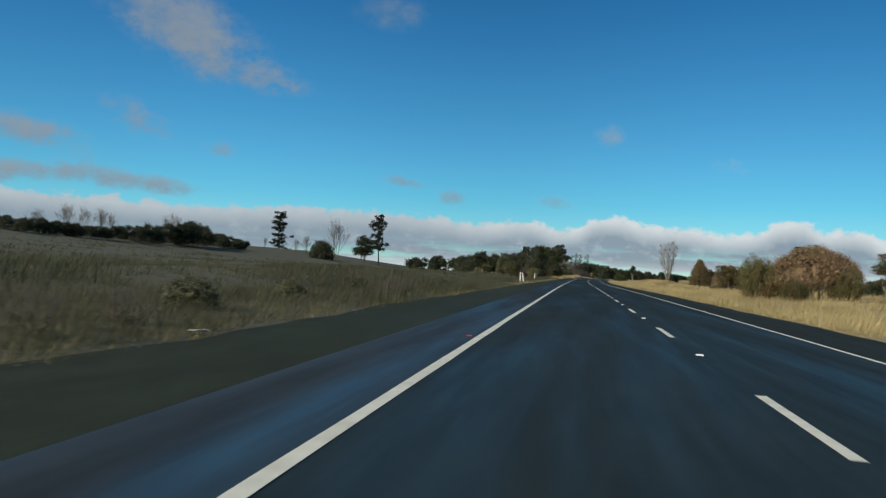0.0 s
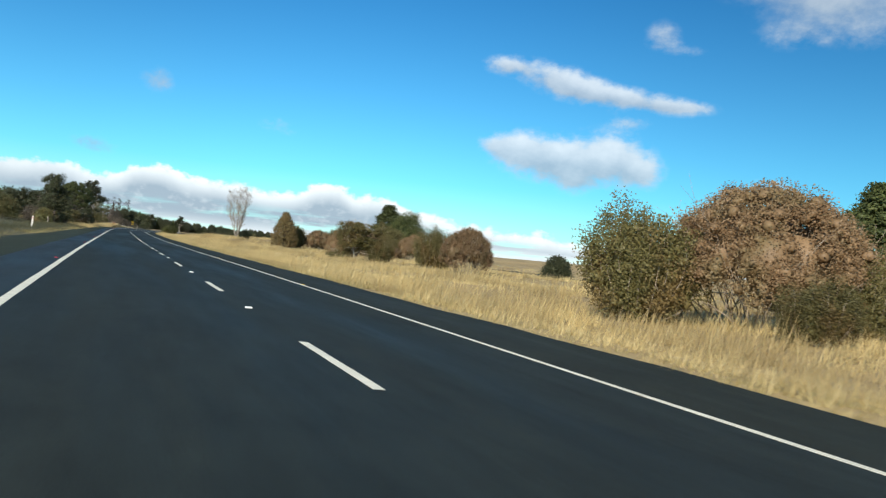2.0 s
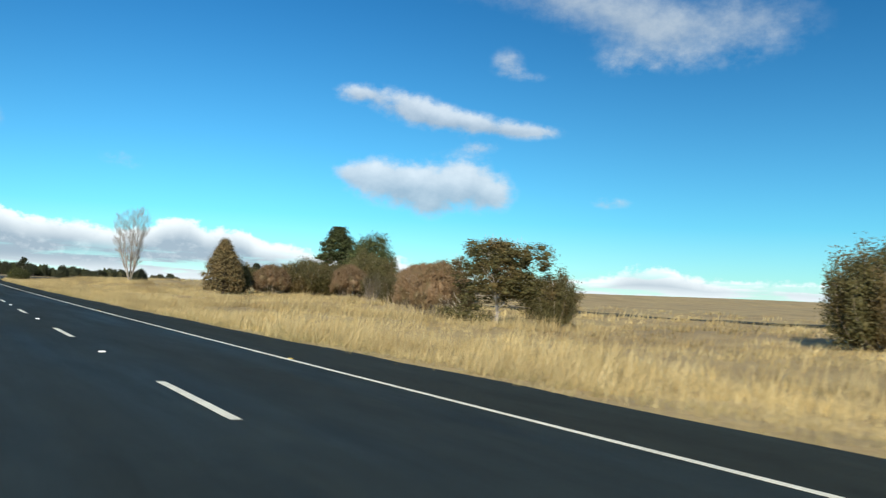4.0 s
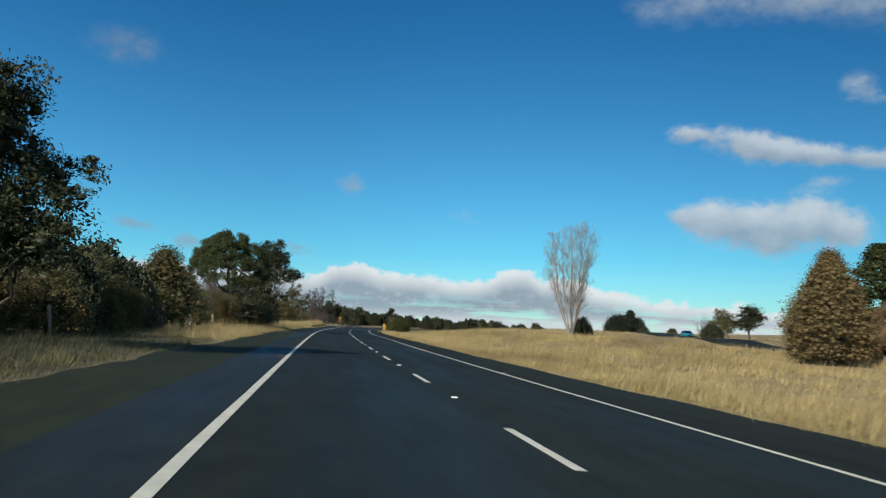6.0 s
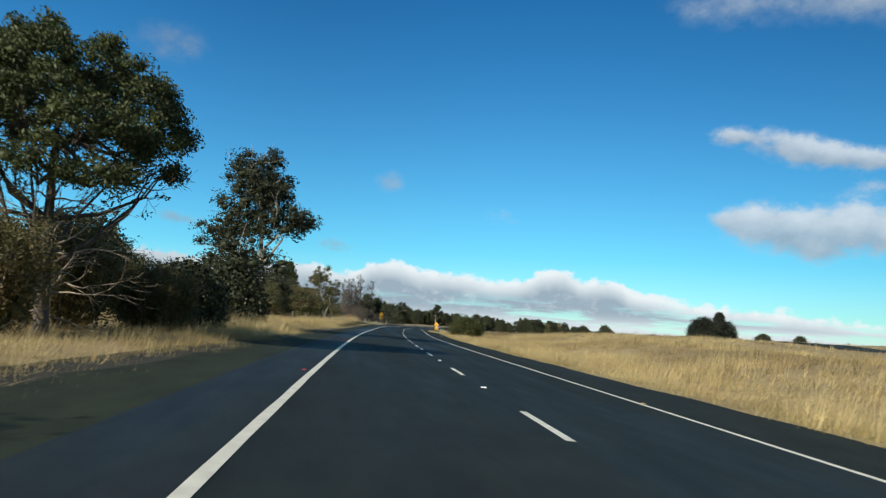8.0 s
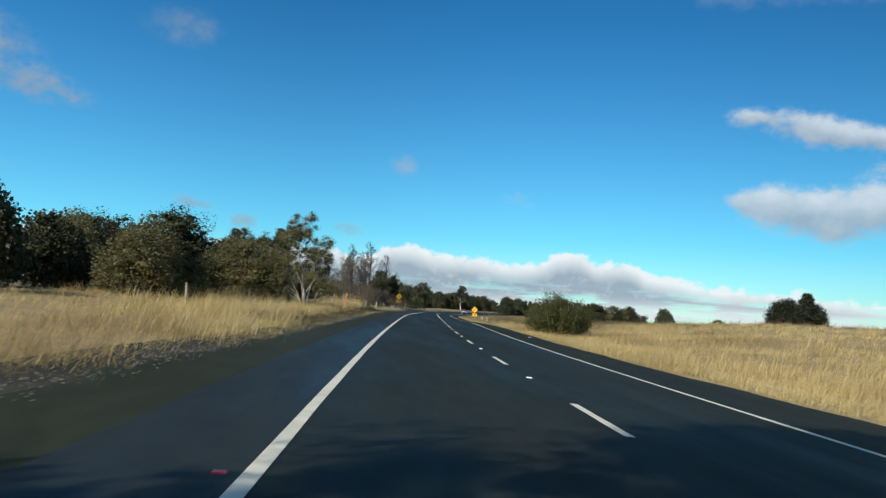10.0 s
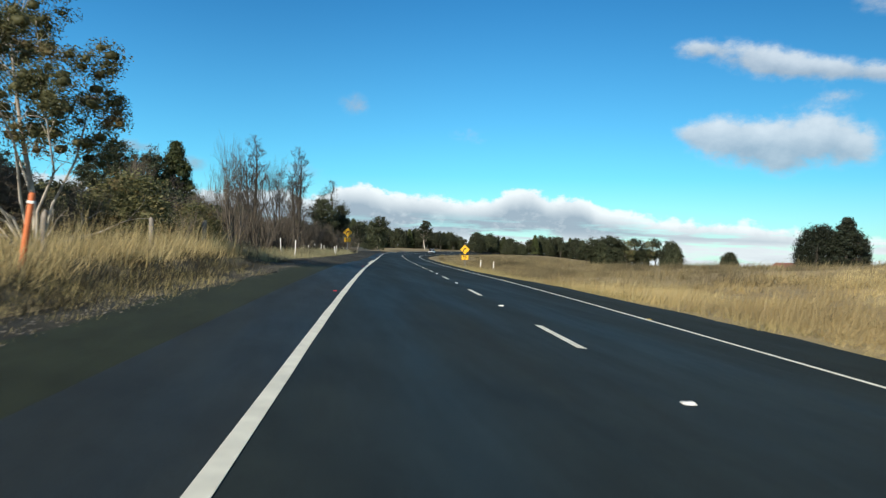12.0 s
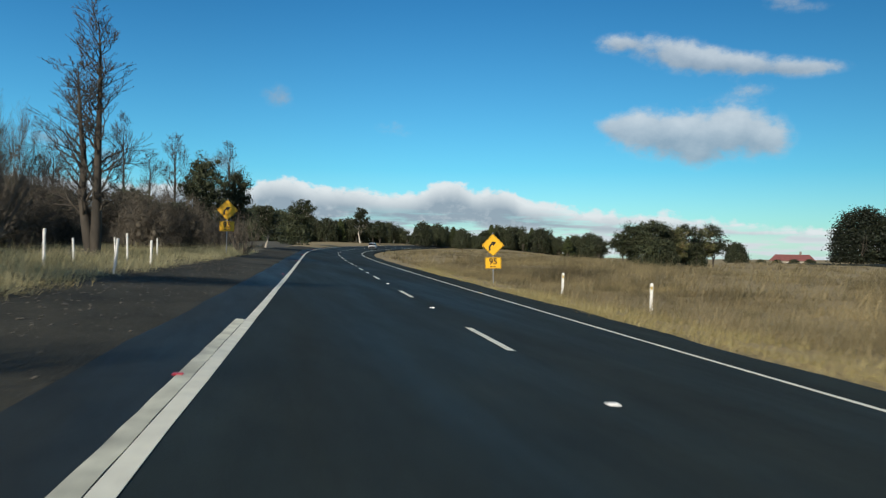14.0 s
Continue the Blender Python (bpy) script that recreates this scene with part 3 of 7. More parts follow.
def stud_mesh(mat):
    """A raised pavement marker: a low block with sloping faces."""
    bm = bmesh.new()
    bmesh.ops.create_cube(bm, size=1)
    for v in bm.verts:
        k = 0.62 if v.co.z > 0 else 1.0
        v.co = Vector((v.co.x * 0.12 * (0.9 if v.co.z > 0 else 1), v.co.y * 0.10 * k, (v.co.z + 0.5) * 0.022))
    me = bpy.data.meshes.new("stud")
    bm.to_mesh(me)
    bm.free()
    me.materials.append(mat)
    return me


for mat, first, off, lab in ((M_WHITE, 8.0, 0.0, "white raised lane stud"), (M_RED, 8.0, LEFT_LINE - 0.16, "red raised edge stud"), (M_AMBER, 8.0, RIGHT_LINE + 0.13, "yellow raised edge stud")):
    me = stud_mesh(mat)
    for k in range(-2, 50):
        if mat is not M_WHITE and k % 2:
            continue
        s = first + 12.0 * k
        p = on_road(s, off, 0.03)
        ob = part("road_stud", me, road, lab)
        ob.matrix_basis = pose(*p, 0, 0, -math.degrees(float(np.interp(s, RS, R_TH)))) @ Matrix.Diagonal((1, 1, 1, 1) if mat is M_WHITE else (0.8, 0.7, 0.7, 1))

# the other carriageway, beyond the wide grass median
def build_far_carriageway():
    V, F = [], []
    ys = np.arange(-60, 620, 8.0)
    for y in ys:
        s, o0, _ = beside(0.0, y)
        sway = 0.12 * max(0.0, y - 330)
        for o in (67.7, 67.75, 76.7, 76.75):
            x = float(-o0 + o + sway)
            z = max(ground_z(-o0 + q + sway, y + e_) for q in (67.5, 72.2, 76.9) for e_ in (-4, 0, 4))
            V.append((x, y, z + (0.14 if o in (67.75, 76.7) else -0.7)))
    for i in range(len(ys) - 1):
        for j in range(3):
            F.append((i * 4 + j, i * 4 + j + 1, i * 4 + j + 5, i * 4 + j + 4))
    tagged(new("far_road", mesh_of("far_road", V, F, M_ROAD)), "second carriageway beyond the grass median", "road", kind="structure")


build_far_carriageway()


# ---------------------------------------------------------------- plants
GOLD = (1 + 5 ** 0.5) / 2
ICO = [tuple(Vector(p).normalized()) for p in ((-1, GOLD, 0), (1, GOLD, 0), (-1, -GOLD, 0), (1, -GOLD, 0), (0, -1, GOLD), (0, 1, GOLD), (0, -1, -GOLD), (0, 1, -GOLD), (GOLD, 0, -1), (GOLD, 0, 1), (-GOLD, 0, -1), (-GOLD, 0, 1))]
ICO_F = [(0, 11, 5), (0, 5, 1), (0, 1, 7), (0, 7, 10), (0, 10, 11), (1, 5, 9), (5, 11, 4), (11, 10, 2), (10, 7, 6), (7, 1, 8), (3, 9, 4), (3, 4, 2), (3, 2, 6), (3, 6, 8), (3, 8, 9), (4, 9, 5), (2, 4, 11), (6, 2, 10), (8, 6, 7), (9, 8, 1)]


class Geo:
    """Vertices and faces gathered for one mesh."""

    def __init__(self):
        self.v, self.f = [], []

    def tube(self, pts, radii, sides=6):
        base = len(self.v)
        for i, (p, r) in enumerate(zip(pts, radii)):
            d = Vector(pts[min(i + 1, len(pts) - 1)]) - Vector(pts[max(i - 1, 0)])
            d = d.normalized() if d.length > 1e-6 else Vector((0, 0, 1))
            u = d.orthogonal().normalized()
            w = d.cross(u)
            for k in range(sides):
                a_ = 2 * math.pi * k / sides
                self.v.append(tuple(Vector(p) + (u * math.cos(a_) + w * math.sin(a_)) * r))
        for i in range(len(pts) - 1):
            for k in range(sides):
                a_, b_ = base + i * sides + k, base + i * sides + (k + 1) % sides
                self.f.append((a_, b_, b_ + sides, a_ + sides))
        self.f.append(tuple(base + (len(pts) - 1) * sides + k for k in range(sides)))

    def leaves(self, rng, centres, spread, count, size, slim=0.5, flat=0.7, droop=0.0):
        centres = np.repeat(np.asarray(centres, float), count, axis=0)
        n = len(centres)
        c = centres + np.clip(rng.normal(0, 0.5, (n, 3)), -0.85, 0.85) * spread * np.array([1, 1, flat])
        u = rng.normal(0, 1, (n, 3))
        u[:, 2] = u[:, 2] * (0.8 if droop == 0 else 0.4) - droop
        u /= np.linalg.norm(u, axis=1)[:, None] + 1e-9
        w = np.cross(u, rng.normal(0, 1, (n, 3)))
        w /= np.linalg.norm(w, axis=1)[:, None] + 1e-9
        ln = (size * rng.uniform(0.6, 1.35, n))[:, None]
        q = np.stack([c - u * ln * 0.5, c + w * ln * slim * 0.5 - u * ln * 0.05, c + u * ln * 0.5, c - w * ln * slim * 0.5 + u * ln * 0.05], 1).reshape(-1, 3)
        base = len(self.v)
        self.v.extend(map(tuple, q))
        self.f.extend((base + 4 * i, base + 4 * i + 1, base + 4 * i + 2, base + 4 * i + 3) for i in range(n))

    def puff(self, rng, c, r, count, size, flat=0.8, slim=0.5, up=0.0):
        """A rounded heap of foliage: a dark heart under a skin of small leaves."""
        self.core(rng, c, r * 0.45, flat)
        d = rng.normal(0, 1, (count, 3))
        d[:, 2] += up
        d /= np.linalg.norm(d, axis=1)[:, None]
        q = np.asarray(c) + d * (r * rng.uniform(0.5, 1.26, count))[:, None] * np.array([1, 1, flat])
        self.leaves(rng, q, size * 0.3, 1, size, slim, 1.0)

    def core(self, rng, c, r, flat=0.8):
        """A lumpy heart for a clump of foliage, so that no sky shows through its middle."""
        base = len(self.v)
        for p in ICO:
            k = r * rng.uniform(0.72, 1.2)
            self.v.append((c[0] + p[0] * k, c[1] + p[1] * k, c[2] + p[2] * k * flat))
        self.f.extend(tuple(base + i for i in f) for f in ICO_F)

    def mesh(self, name, mat, smooth=False):
        return mesh_of(name, self.v, self.f, mat, smooth)


def limb(rng, p, d, length, n=4, wander=0.22, lift=0.1):
    pts, d = [Vector(p)], Vector(d).normalized()
    for _ in range(n):
        d = (d + Vector(rng.normal(0, wander, 3)) + Vector((0, 0, lift))).normalized()
        pts.append(pts[-1] + d * (length / n))
    return pts, d


def branch(geo, rng, p, d, length, r, depth, tips, spread=0.7, kids=3, shrink=0.68, wander=0.2, lift=0.1, thin=0.55, min_r=0.006, fine=None):
    n = 4 if depth > 1 else 2
    pts, d2 = limb(rng, p, d, length, n, wander, lift)
    end = max(min_r, r * thin)
    (fine if fine and depth < 2 else geo).tube(pts, [r + (end - r) * i / n for i in range(n + 1)], 7 if depth > 3 else (5 if depth > 1 else 3))
    if depth == 0:
        tips.append(tuple(pts[-1]))
        return
    for k in range(kids + (1 if rng.rand() < 0.35 else 0)):
        at = pts[-1] if k == 0 else pts[max(1, n - rng.randint(0, 3))]
        side = Vector(rng.normal(0, 1, 3))
        nd = (d2 + side.normalized() * spread * (0.45 if k == 0 else 1.0)).normalized()
        branch(geo, rng, at, nd, length * shrink * rng.uniform(0.8, 1.15), end * (0.95 if k == 0 else 0.75), depth - 1, tips, spread, kids, shrink, wander, lift, thin, min_r, fine)


def thing(name, meshes, label, category):
    root = new(name)
    root.empty_display_size = 0.3
    for pname, me in meshes:
        part(pname, me, root)
    return tagged(root, label, category)


def gum(seed, h, w, leaf_mat, bark_mat, label, lobes=7, lobe=0.19, per=26, dens=34, size=0.34, low=0.27, deep=0.5, name="gum_tree"):
    """A forked trunk whose limbs each carry a lobe of foliage, with sky between the lobes."""
    rng = np.random.RandomState(seed)
    wood, crown, tips = Geo(), Geo(), []
    th = h * low * rng.uniform(0.9, 1.1)
    pts, d = limb(rng, (0, 0, -0.3), (rng.normal(0, 0.08), rng.normal(0, 0.08), 1), th + 0.3, 5, 0.06, 0.1)
    r0 = h * 0.017
    wood.tube(pts, [r0 * (1.25 - 0.09 * i) for i in range(6)], 9)
    base, leader = Vector(pts[-1]), None
    for k in range(lobes):
        rl = h * lobe * rng.uniform(0.62, 1.28)
        a_ = k * 2.4 + rng.uniform(-0.5, 0.5)
        up = 1.0 if k == 0 else rng.uniform(0, 1)
        reach = (0.15 if k == 0 else rng.uniform(0.1, 1.0) ** 0.6) * max(0.1 * w, w / 2 - rl * 0.8) * (1.0 - 0.5 * up * up)
        c = Vector((math.cos(a_) * reach, math.sin(a_) * reach, h * (1 - deep) + up * (h * deep - rl * 0.8)))
        if k == 0:
            leader = [base, base.lerp(c, 0.35) + Vector(rng.normal(0, 0.03 * h, 3)), base.lerp(c, 0.7) + Vector(rng.normal(0, 0.03 * h, 3)), c]
            wood.tube(leader, [r0 * 0.8, r0 * 0.58, r0 * 0.36, r0 * 0.12], 8)
        else:
            t = min(0.9, max(0.0, up * 0.75 + rng.uniform(-0.25, 0.1))) * 3
            p0 = leader[int(t)].lerp(leader[int(t) + 1], t - int(t)) if up > 0.2 else Vector(pts[-1 - (k % 3)])
            m1 = p0.lerp(c, 0.35) + Vector(rng.normal(0, 0.025 * h, 3))
            m2 = p0.lerp(c, 0.7) + Vector(rng.normal(0, 0.025 * h, 3)) + Vector((0, 0, -0.02 * h))
            wood.tube([p0, m1, m2, c], [r0 * 0.48, r0 * 0.38, r0 * 0.26, r0 * 0.1], 6)
        for j in range(4):
            branch(wood, rng, c, Vector(rng.normal(0, 1, 3)) + Vector((0, 0, 0.5)), rl * 0.7, r0 * 0.12, 1, tips, 0.7, 2, 0.8, 0.2, 0.1)
        for j in range(per):
            v = rng.normal(0, 1, 3)
            v /= np.linalg.norm(v)
            q = rl * rng.uniform(0.2, 1.0) ** 0.6
            b_ = (c[0] + v[0] * q * 1.15, c[1] + v[1] * q * 1.15, c[2] + v[2] * q * 0.75)
            if j % 2:
                crown.puff(rng, b_, rl * rng.uniform(0.2, 0.38), int(dens * 1.5), size, 0.75, 0.42, 0.2)
            else:
                crown.leaves(rng, [b_], rl * 0.34, dens, size, 0.42, 0.9, 0.75)
        crown.core(rng, c, rl * 0.22, 0.9)
    return thing(name, [("trunk", wood.mesh("trunk", bark_mat, True)), ("crown", crown.mesh("crown", leaf_mat, True))], label, "tree"), h


def lobed(rng, n, deep):
    """How far a shrub reaches in each direction: n swellings of uneven size with hollows between them."""
    ds = rng.normal(0, 1, (n, 3))
    ds[:, 2] = np.abs(ds[:, 2]) * 0.8
    ds /= np.linalg.norm(ds, axis=1)[:, None]
    size = rng.uniform(0.55, 1.0, n)

    def reach(d):
        return 1 - deep + deep * float(np.max(size * np.exp((ds @ np.asarray(d) - 1) * 4.0)))

    return reach


def lumps(rng, n, rx, ry, h, z0, inner=0.25, reach=None):
    """Clump centres over a dome: most of them in its skin, some inside."""
    out = []
    for k in range(n):
        d = rng.normal(0, 1, 3)
        d /= np.linalg.norm(d)
        d[2] = abs(d[2])
        q = rng.uniform(0.3, 0.8) if rng.rand() < inner else rng.uniform(0.84, 1.0)
        q *= reach(d) if reach else 1 + 0.09 * math.sin(3 * math.atan2(d[1], d[0]) + 4 * d[2]) + 0.06 * math.sin(7 * math.atan2(d[1], d[0]))
        out.append((d[0] * q * rx, d[1] * q * ry, z0 + d[2] * q * (h - z0) * 0.94))
    return out


def bush(seed, h, w, leaf_mat, label, stems=14, n=150, per=46, size=0.22, stem_mat=None, skirt=0.2, name="shrub", clump=1.0, heart=0.55, lobes=0.12):
    """A domed shrub: many stems from the ground, foliage in rounded clumps that leave gaps low down."""
    rng = np.random.RandomState(seed)
    wood, crown = Geo(), Geo()
    for k in range(stems):
        a_, r_ = rng.uniform(0, 6.283), rng.uniform(0.05, 0.9)
        p0 = (math.cos(a_) * r_ * w * 0.22, math.sin(a_) * r_ * w * 0.22, -0.15)
        tips = []
        branch(wood, rng, p0, (math.cos(a_) * r_ * 0.8, math.sin(a_) * r_ * 0.8, 1), h * rng.uniform(0.2, 0.34), 0.012 * h, 2, tips, 0.5, 2, 0.75, 0.16, 0.1)
    swell = lobed(rng, 11, lobes)
    cs = lumps(rng, n, w * 0.46, w * 0.46, h * 0.95, h * skirt, 0.3, swell)
    for c in cs:
        sp = h * rng.uniform(0.07, 0.125) * clump
        crown.core(rng, c, sp * heart * 0.42, 0.85)
        crown.leaves(rng, [c], sp * 1.1, int(per * 0.62), size, 0.6, 0.85)
    for k in range(12):
        a_, q = k * 2.4, 0.30 * w * math.sqrt((k + 0.5) / 12)
        crown.core(rng, (math.cos(a_) * q, math.sin(a_) * q, h * (0.34 + 0.32 * skirt + 0.2 * (1 - q / (0.3 * w)))), min(0.15 * h, 0.125 * w), 0.9)
    skin = []
    for k in range(int(n * per * 0.55)):
        d = rng.normal(0, 1, 3)
        d /= np.linalg.norm(d)
        a_ = math.atan2(d[1], d[0])
        q = rng.uniform(0.66, 1.0) ** 0.7 * swell((d[0], d[1], abs(d[2]))) * (0.98 + 0.05 * math.sin(7 * a_ + 2) * math.sin(6 * d[2]) + 0.035 * math.sin(17 * a_) * math.sin(15 * d[2] + 1))
        skin.append((d[0] * q * w / 2, d[1] * q * w / 2, h * skirt + abs(d[2]) * q * (h - h * skirt) * 0.95))
    crown.leaves(rng, skin, h * 0.02, 1, size, 0.6, 1.0)
    return thing(name, [("stem", wood.mesh("stem", stem_mat or M_TWIG, True)), ("crown", crown.mesh("crown", leaf_mat, True))], label, "shrub"), h


def spray_shrub(seed, h, w, leaf_mat, label, name, stems=52, count=64, size=0.10):
    """A shrub of many pale stems that fan out from the ground, each clothed from its middle up in upright sprays of small leaves."""
    rng = np.random.RandomState(seed)
    wood, crown = Geo(), Geo()
    swell = lobed(rng, 12, 0.3)
    for k in range(stems):
        a_, tilt = k * 2.39996 + rng.normal(0, 0.15), 1.25 * math.sqrt((k + 0.5) / stems)
        d = (math.cos(a_) * math.sin(tilt), math.sin(a_) * math.sin(tilt), math.cos(tilt))
        q = swell(d) * rng.uniform(0.86, 1.02)
        end = Vector((d[0] * w * 0.48 * q, d[1] * w * 0.48 * q, h * (0.22 + 0.74 * d[2]) * q))
        base = Vector((math.cos(a_) * 0.07 * w * math.sin(tilt), math.sin(a_) * 0.07 * w * math.sin(tilt), -0.12))
        bow = Vector((end.x * 0.22, end.y * 0.22, -0.05 * h)) + Vector(rng.normal(0, 0.02 * h, 3))
        pts = [base, base.lerp(end, 0.35) + bow * 0.8, base.lerp(end, 0.7) + bow * 0.7, end]
        wood.tube(pts, [0.0075 * h, 0.006 * h, 0.004 * h, 0.0012 * h], 5)
        for j in range(17):
            t = rng.uniform(0.32, 1.0) * 3
            i_ = min(2, int(t))
            p = pts[i_].lerp(pts[i_ + 1], t - i_)
            c = p + Vector(rng.normal(0, 0.045 * h, 3)) + Vector((0, 0, 0.02 * h))
            if j % 3 == 0:
                wood.tube([p, c], [0.002 * h, 0.001 * h], 3)
            crown.leaves(rng, [c], h * 0.085, count, size, 0.58, 1.1, -0.3)
            if j % 2:
                crown.core(rng, (c.x * 0.72, c.y * 0.72, c.z * 0.74), h * 0.045, 1.0)
    return thing(name, [("stem", wood.mesh("stem", M_TWIG, True)), ("crown", crown.mesh("crown", leaf_mat, True))], label, "shrub"), h


def conifer(seed, h, w, leaf_mat, label, full=0.5, n=170, per=40, size=0.26, name="conifer", ragged=0.2, flat=0.6, clump=1.0):
    """A cone of layered boughs. full: how far down the widest part is rounded."""
    rng = np.random.RandomState(seed)
    wood, crown = Geo(), Geo()
    wood.tube([(0, 0, -0.3), (0.02 * w, 0, h * 0.5), (0, 0.02 * w, h * 0.96)], [h * 0.022, h * 0.014, h * 0.003], 7)
    for k in range(n):
        t = rng.uniform(0.04, 1.0) ** 0.8
        rad = w / 2 * min(1.0, ((1 - t) / (1 - full)) ** 0.75 if t > full else 0.82 + 0.18 * t / full) * (1 + rng.normal(0, ragged * 0.5))
        a_ = rng.uniform(0, 6.283)
        q = rad * rng.uniform(0.45, 1.0)
        c = (math.cos(a_) * q, math.sin(a_) * q, t * h * 0.97)
        if k % 3 == 0:
            wood.tube([(0, 0, c[2] - 0.1 * q), tuple(np.array(c) * (0.5, 0.5, 1) - np.array((0, 0, 0.02))), c], [0.006 * h, 0.004 * h, 0.002 * h], 3)
        sp = h * rng.uniform(0.05, 0.085) * clump
        crown.core(rng, c, sp * (0.5 if flat < 0.8 else 0.42), flat + 0.1)
        crown.leaves(rng, [c], sp * (1.0 if flat < 0.8 else 1.5), per, size, 0.5, flat)
    return thing(name, [("trunk", wood.mesh("trunk", M_BARK, True)), ("crown", crown.mesh("crown", leaf_mat, True))], label, "tree"), h


def tiered_pine(seed, h, w, low, head, label):
    """An old pine: a crooked trunk with a few level limbs, flat plates of needles on them and sky between; head: how broad its top is."""
    rng = np.random.RandomState(seed)
    wood, crown = Geo(), Geo()
    ts = (0, 0.2, 0.4, 0.6, 0.8, 1.0)
    pts = [Vector((0.03 * h * math.sin(4 * t + seed), 0.02 * h * math.cos(5 * t), -0.4 + (h * 0.95 + 0.4) * t)) for t in ts]
    wood.tube(pts, [h * 0.016 * (1.12 - t) for t in ts], 9)
    tiers = 9
    for k in range(tiers):
        t = low + (0.98 - low) * k / (tiers - 1)
        i_ = min(4, int(t * 5))
        p0 = pts[i_].lerp(pts[i_ + 1], t * 5 - i_)
        size = head * rng.uniform(0.8, 1.15) if k > tiers - 4 else (1.0, 0.65, 0.95, 0.5, 0.8, 0.6)[k % 6]
        for j in range(4 if k < tiers - 3 else 5):
            a_ = k * 1.9 + j * 6.283 / 4 + rng.uniform(-0.5, 0.5)
            reach = w * 0.5 * size * rng.uniform(0.45, 1.0)
            root_ = p0 + Vector((0, 0, h * rng.uniform(-0.06, 0.01)))
            end = root_ + Vector((math.cos(a_) * reach, math.sin(a_) * reach, h * rng.uniform(-0.05, 0.09)))
            wood.tube([root_, p0.lerp(end, 0.5) - Vector((0, 0, 0.012 * h)), end], [h * 0.006, h * 0.0045, h * 0.002], 5)
            for q in range(5):
                c = root_.lerp(end, rng.uniform(0.3, 1.05)) + Vector((rng.normal(0, 0.028 * h), rng.normal(0, 0.028 * h), h * rng.uniform(-0.02, 0.04)))
                crown.puff(rng, c, h * rng.uniform(0.026, 0.052), 60, 0.5, 0.72, 0.4, 0.3)
    return thing("ragged_pine", [("trunk", wood.mesh("trunk", M_SPIRE, True)), ("crown", crown.mesh("crown", M_FIR, True))], label, "tree"), h


def umbrella_pine(seed, h, w):
    """A pine whose long limbs rise to a broad lumpy crown, open beneath on one side, with dead brush about its foot."""
    rng = np.random.RandomState(seed)
    wood, crown, brush, tips = Geo(), Geo(), Geo(), []
    pts = [Vector((0.05 * math.sin(2.2 * t) * h * 0.5, 0, -0.3 + (h * 0.72 + 0.3) * t)) for t in (0, 0.15, 0.3, 0.5, 0.7, 0.85, 1.0)]
    wood.tube(pts, [h * 0.024 * (1.15 - 0.85 * t) for t in (0, 0.15, 0.3, 0.5, 0.7, 0.85, 1.0)], 11)

    def dome(a_, e_):
        """A point of the crown's skin: round on top, lower on the one flank."""
        low = 0.5 + 0.5 * math.cos(a_ - 0.2)
        return Vector((math.cos(a_) * math.cos(e_) * w * 0.46, math.sin(a_) * math.cos(e_) * w * 0.46, h * (0.64 - 0.14 * low) + math.sin(e_) * h * (0.31 + 0.13 * low)))

    for k in range(34):
        a_, e_ = k * 2.4 + rng.uniform(-0.2, 0.2), rng.uniform(-0.05, 0.75)
        end = dome(a_, e_) * rng.uniform(0.84, 0.94)
        p0 = pts[2 + rng.randint(0, 5)]
        m1 = p0.lerp(end, 0.4) + Vector((0, 0, -0.05 * h)) + Vector(rng.normal(0, 0.012 * h, 3))
        m2 = p0.lerp(end, 0.75) + Vector((0, 0, -0.04 * h)) + Vector(rng.normal(0, 0.012 * h, 3))
        wood.tube([p0, m1, m2, end], [h * 0.0085, h * 0.0065, h * 0.0045, h * 0.002], 6)
        for j in range(4):
            b_ = m1.lerp(end, rng.uniform(0.1, 1.0))
            branch(wood, rng, b_, end - p0 + Vector(rng.normal(0, 0.14 * h, 3)), h * 0.07, h * 0.0028, 2, tips, 0.6, 2, 0.7, 0.2, 0.06)
    for k in range(330):
        a_, e_ = rng.uniform(0, 6.283), math.asin(-0.2 + 1.2 * (k + 0.5) / 330)
        if e_ < 0.06 and math.cos(a_ - 0.2) < 0.1:
            continue
        q = (rng.uniform(0.95, 1.0) if k % 4 else rng.uniform(0.6, 0.85)) * (1 + 0.05 * math.sin(4 * a_ + 3 * e_) + 0.035 * math.sin(9 * a_ - 5 * e_))
        c = dome(a_, e_)
        c = Vector((c.x * q, c.y * q, h * 0.6 + (c.z - h * 0.6) * q))
        crown.puff(rng, c, h * rng.uniform(0.034, 0.058), 210, 0.15, 0.7, 0.42, 0.3)
    crown.leaves(rng, [q for q in tips if math.hypot(q[0], q[1]) < w * 0.44 and q[2] < h * 0.9], h * 0.02, 7, 0.15, 0.4, 0.7)
    for k in range(26):
        a_ = rng.uniform(0, 6.283)
        z0 = h * rng.uniform(0.03, 0.42)
        branch(brush, rng, (0, 0, z0), (math.cos(a_), math.sin(a_), rng.uniform(-0.1, 0.35)), h * rng.uniform(0.09, 0.17), h * 0.004, 3, [], 0.5, 2, 0.75, 0.22, 0.02)
    return thing("umbrella_pine", [("trunk", wood.mesh("trunk", M_BARK, True)), ("crown", crown.mesh("crown", M_PINE, True)), ("dead_wood", brush.mesh("dead_wood", M_TWIG, True))], "tall pine with a broad rounded dark green crown", "tree"), h


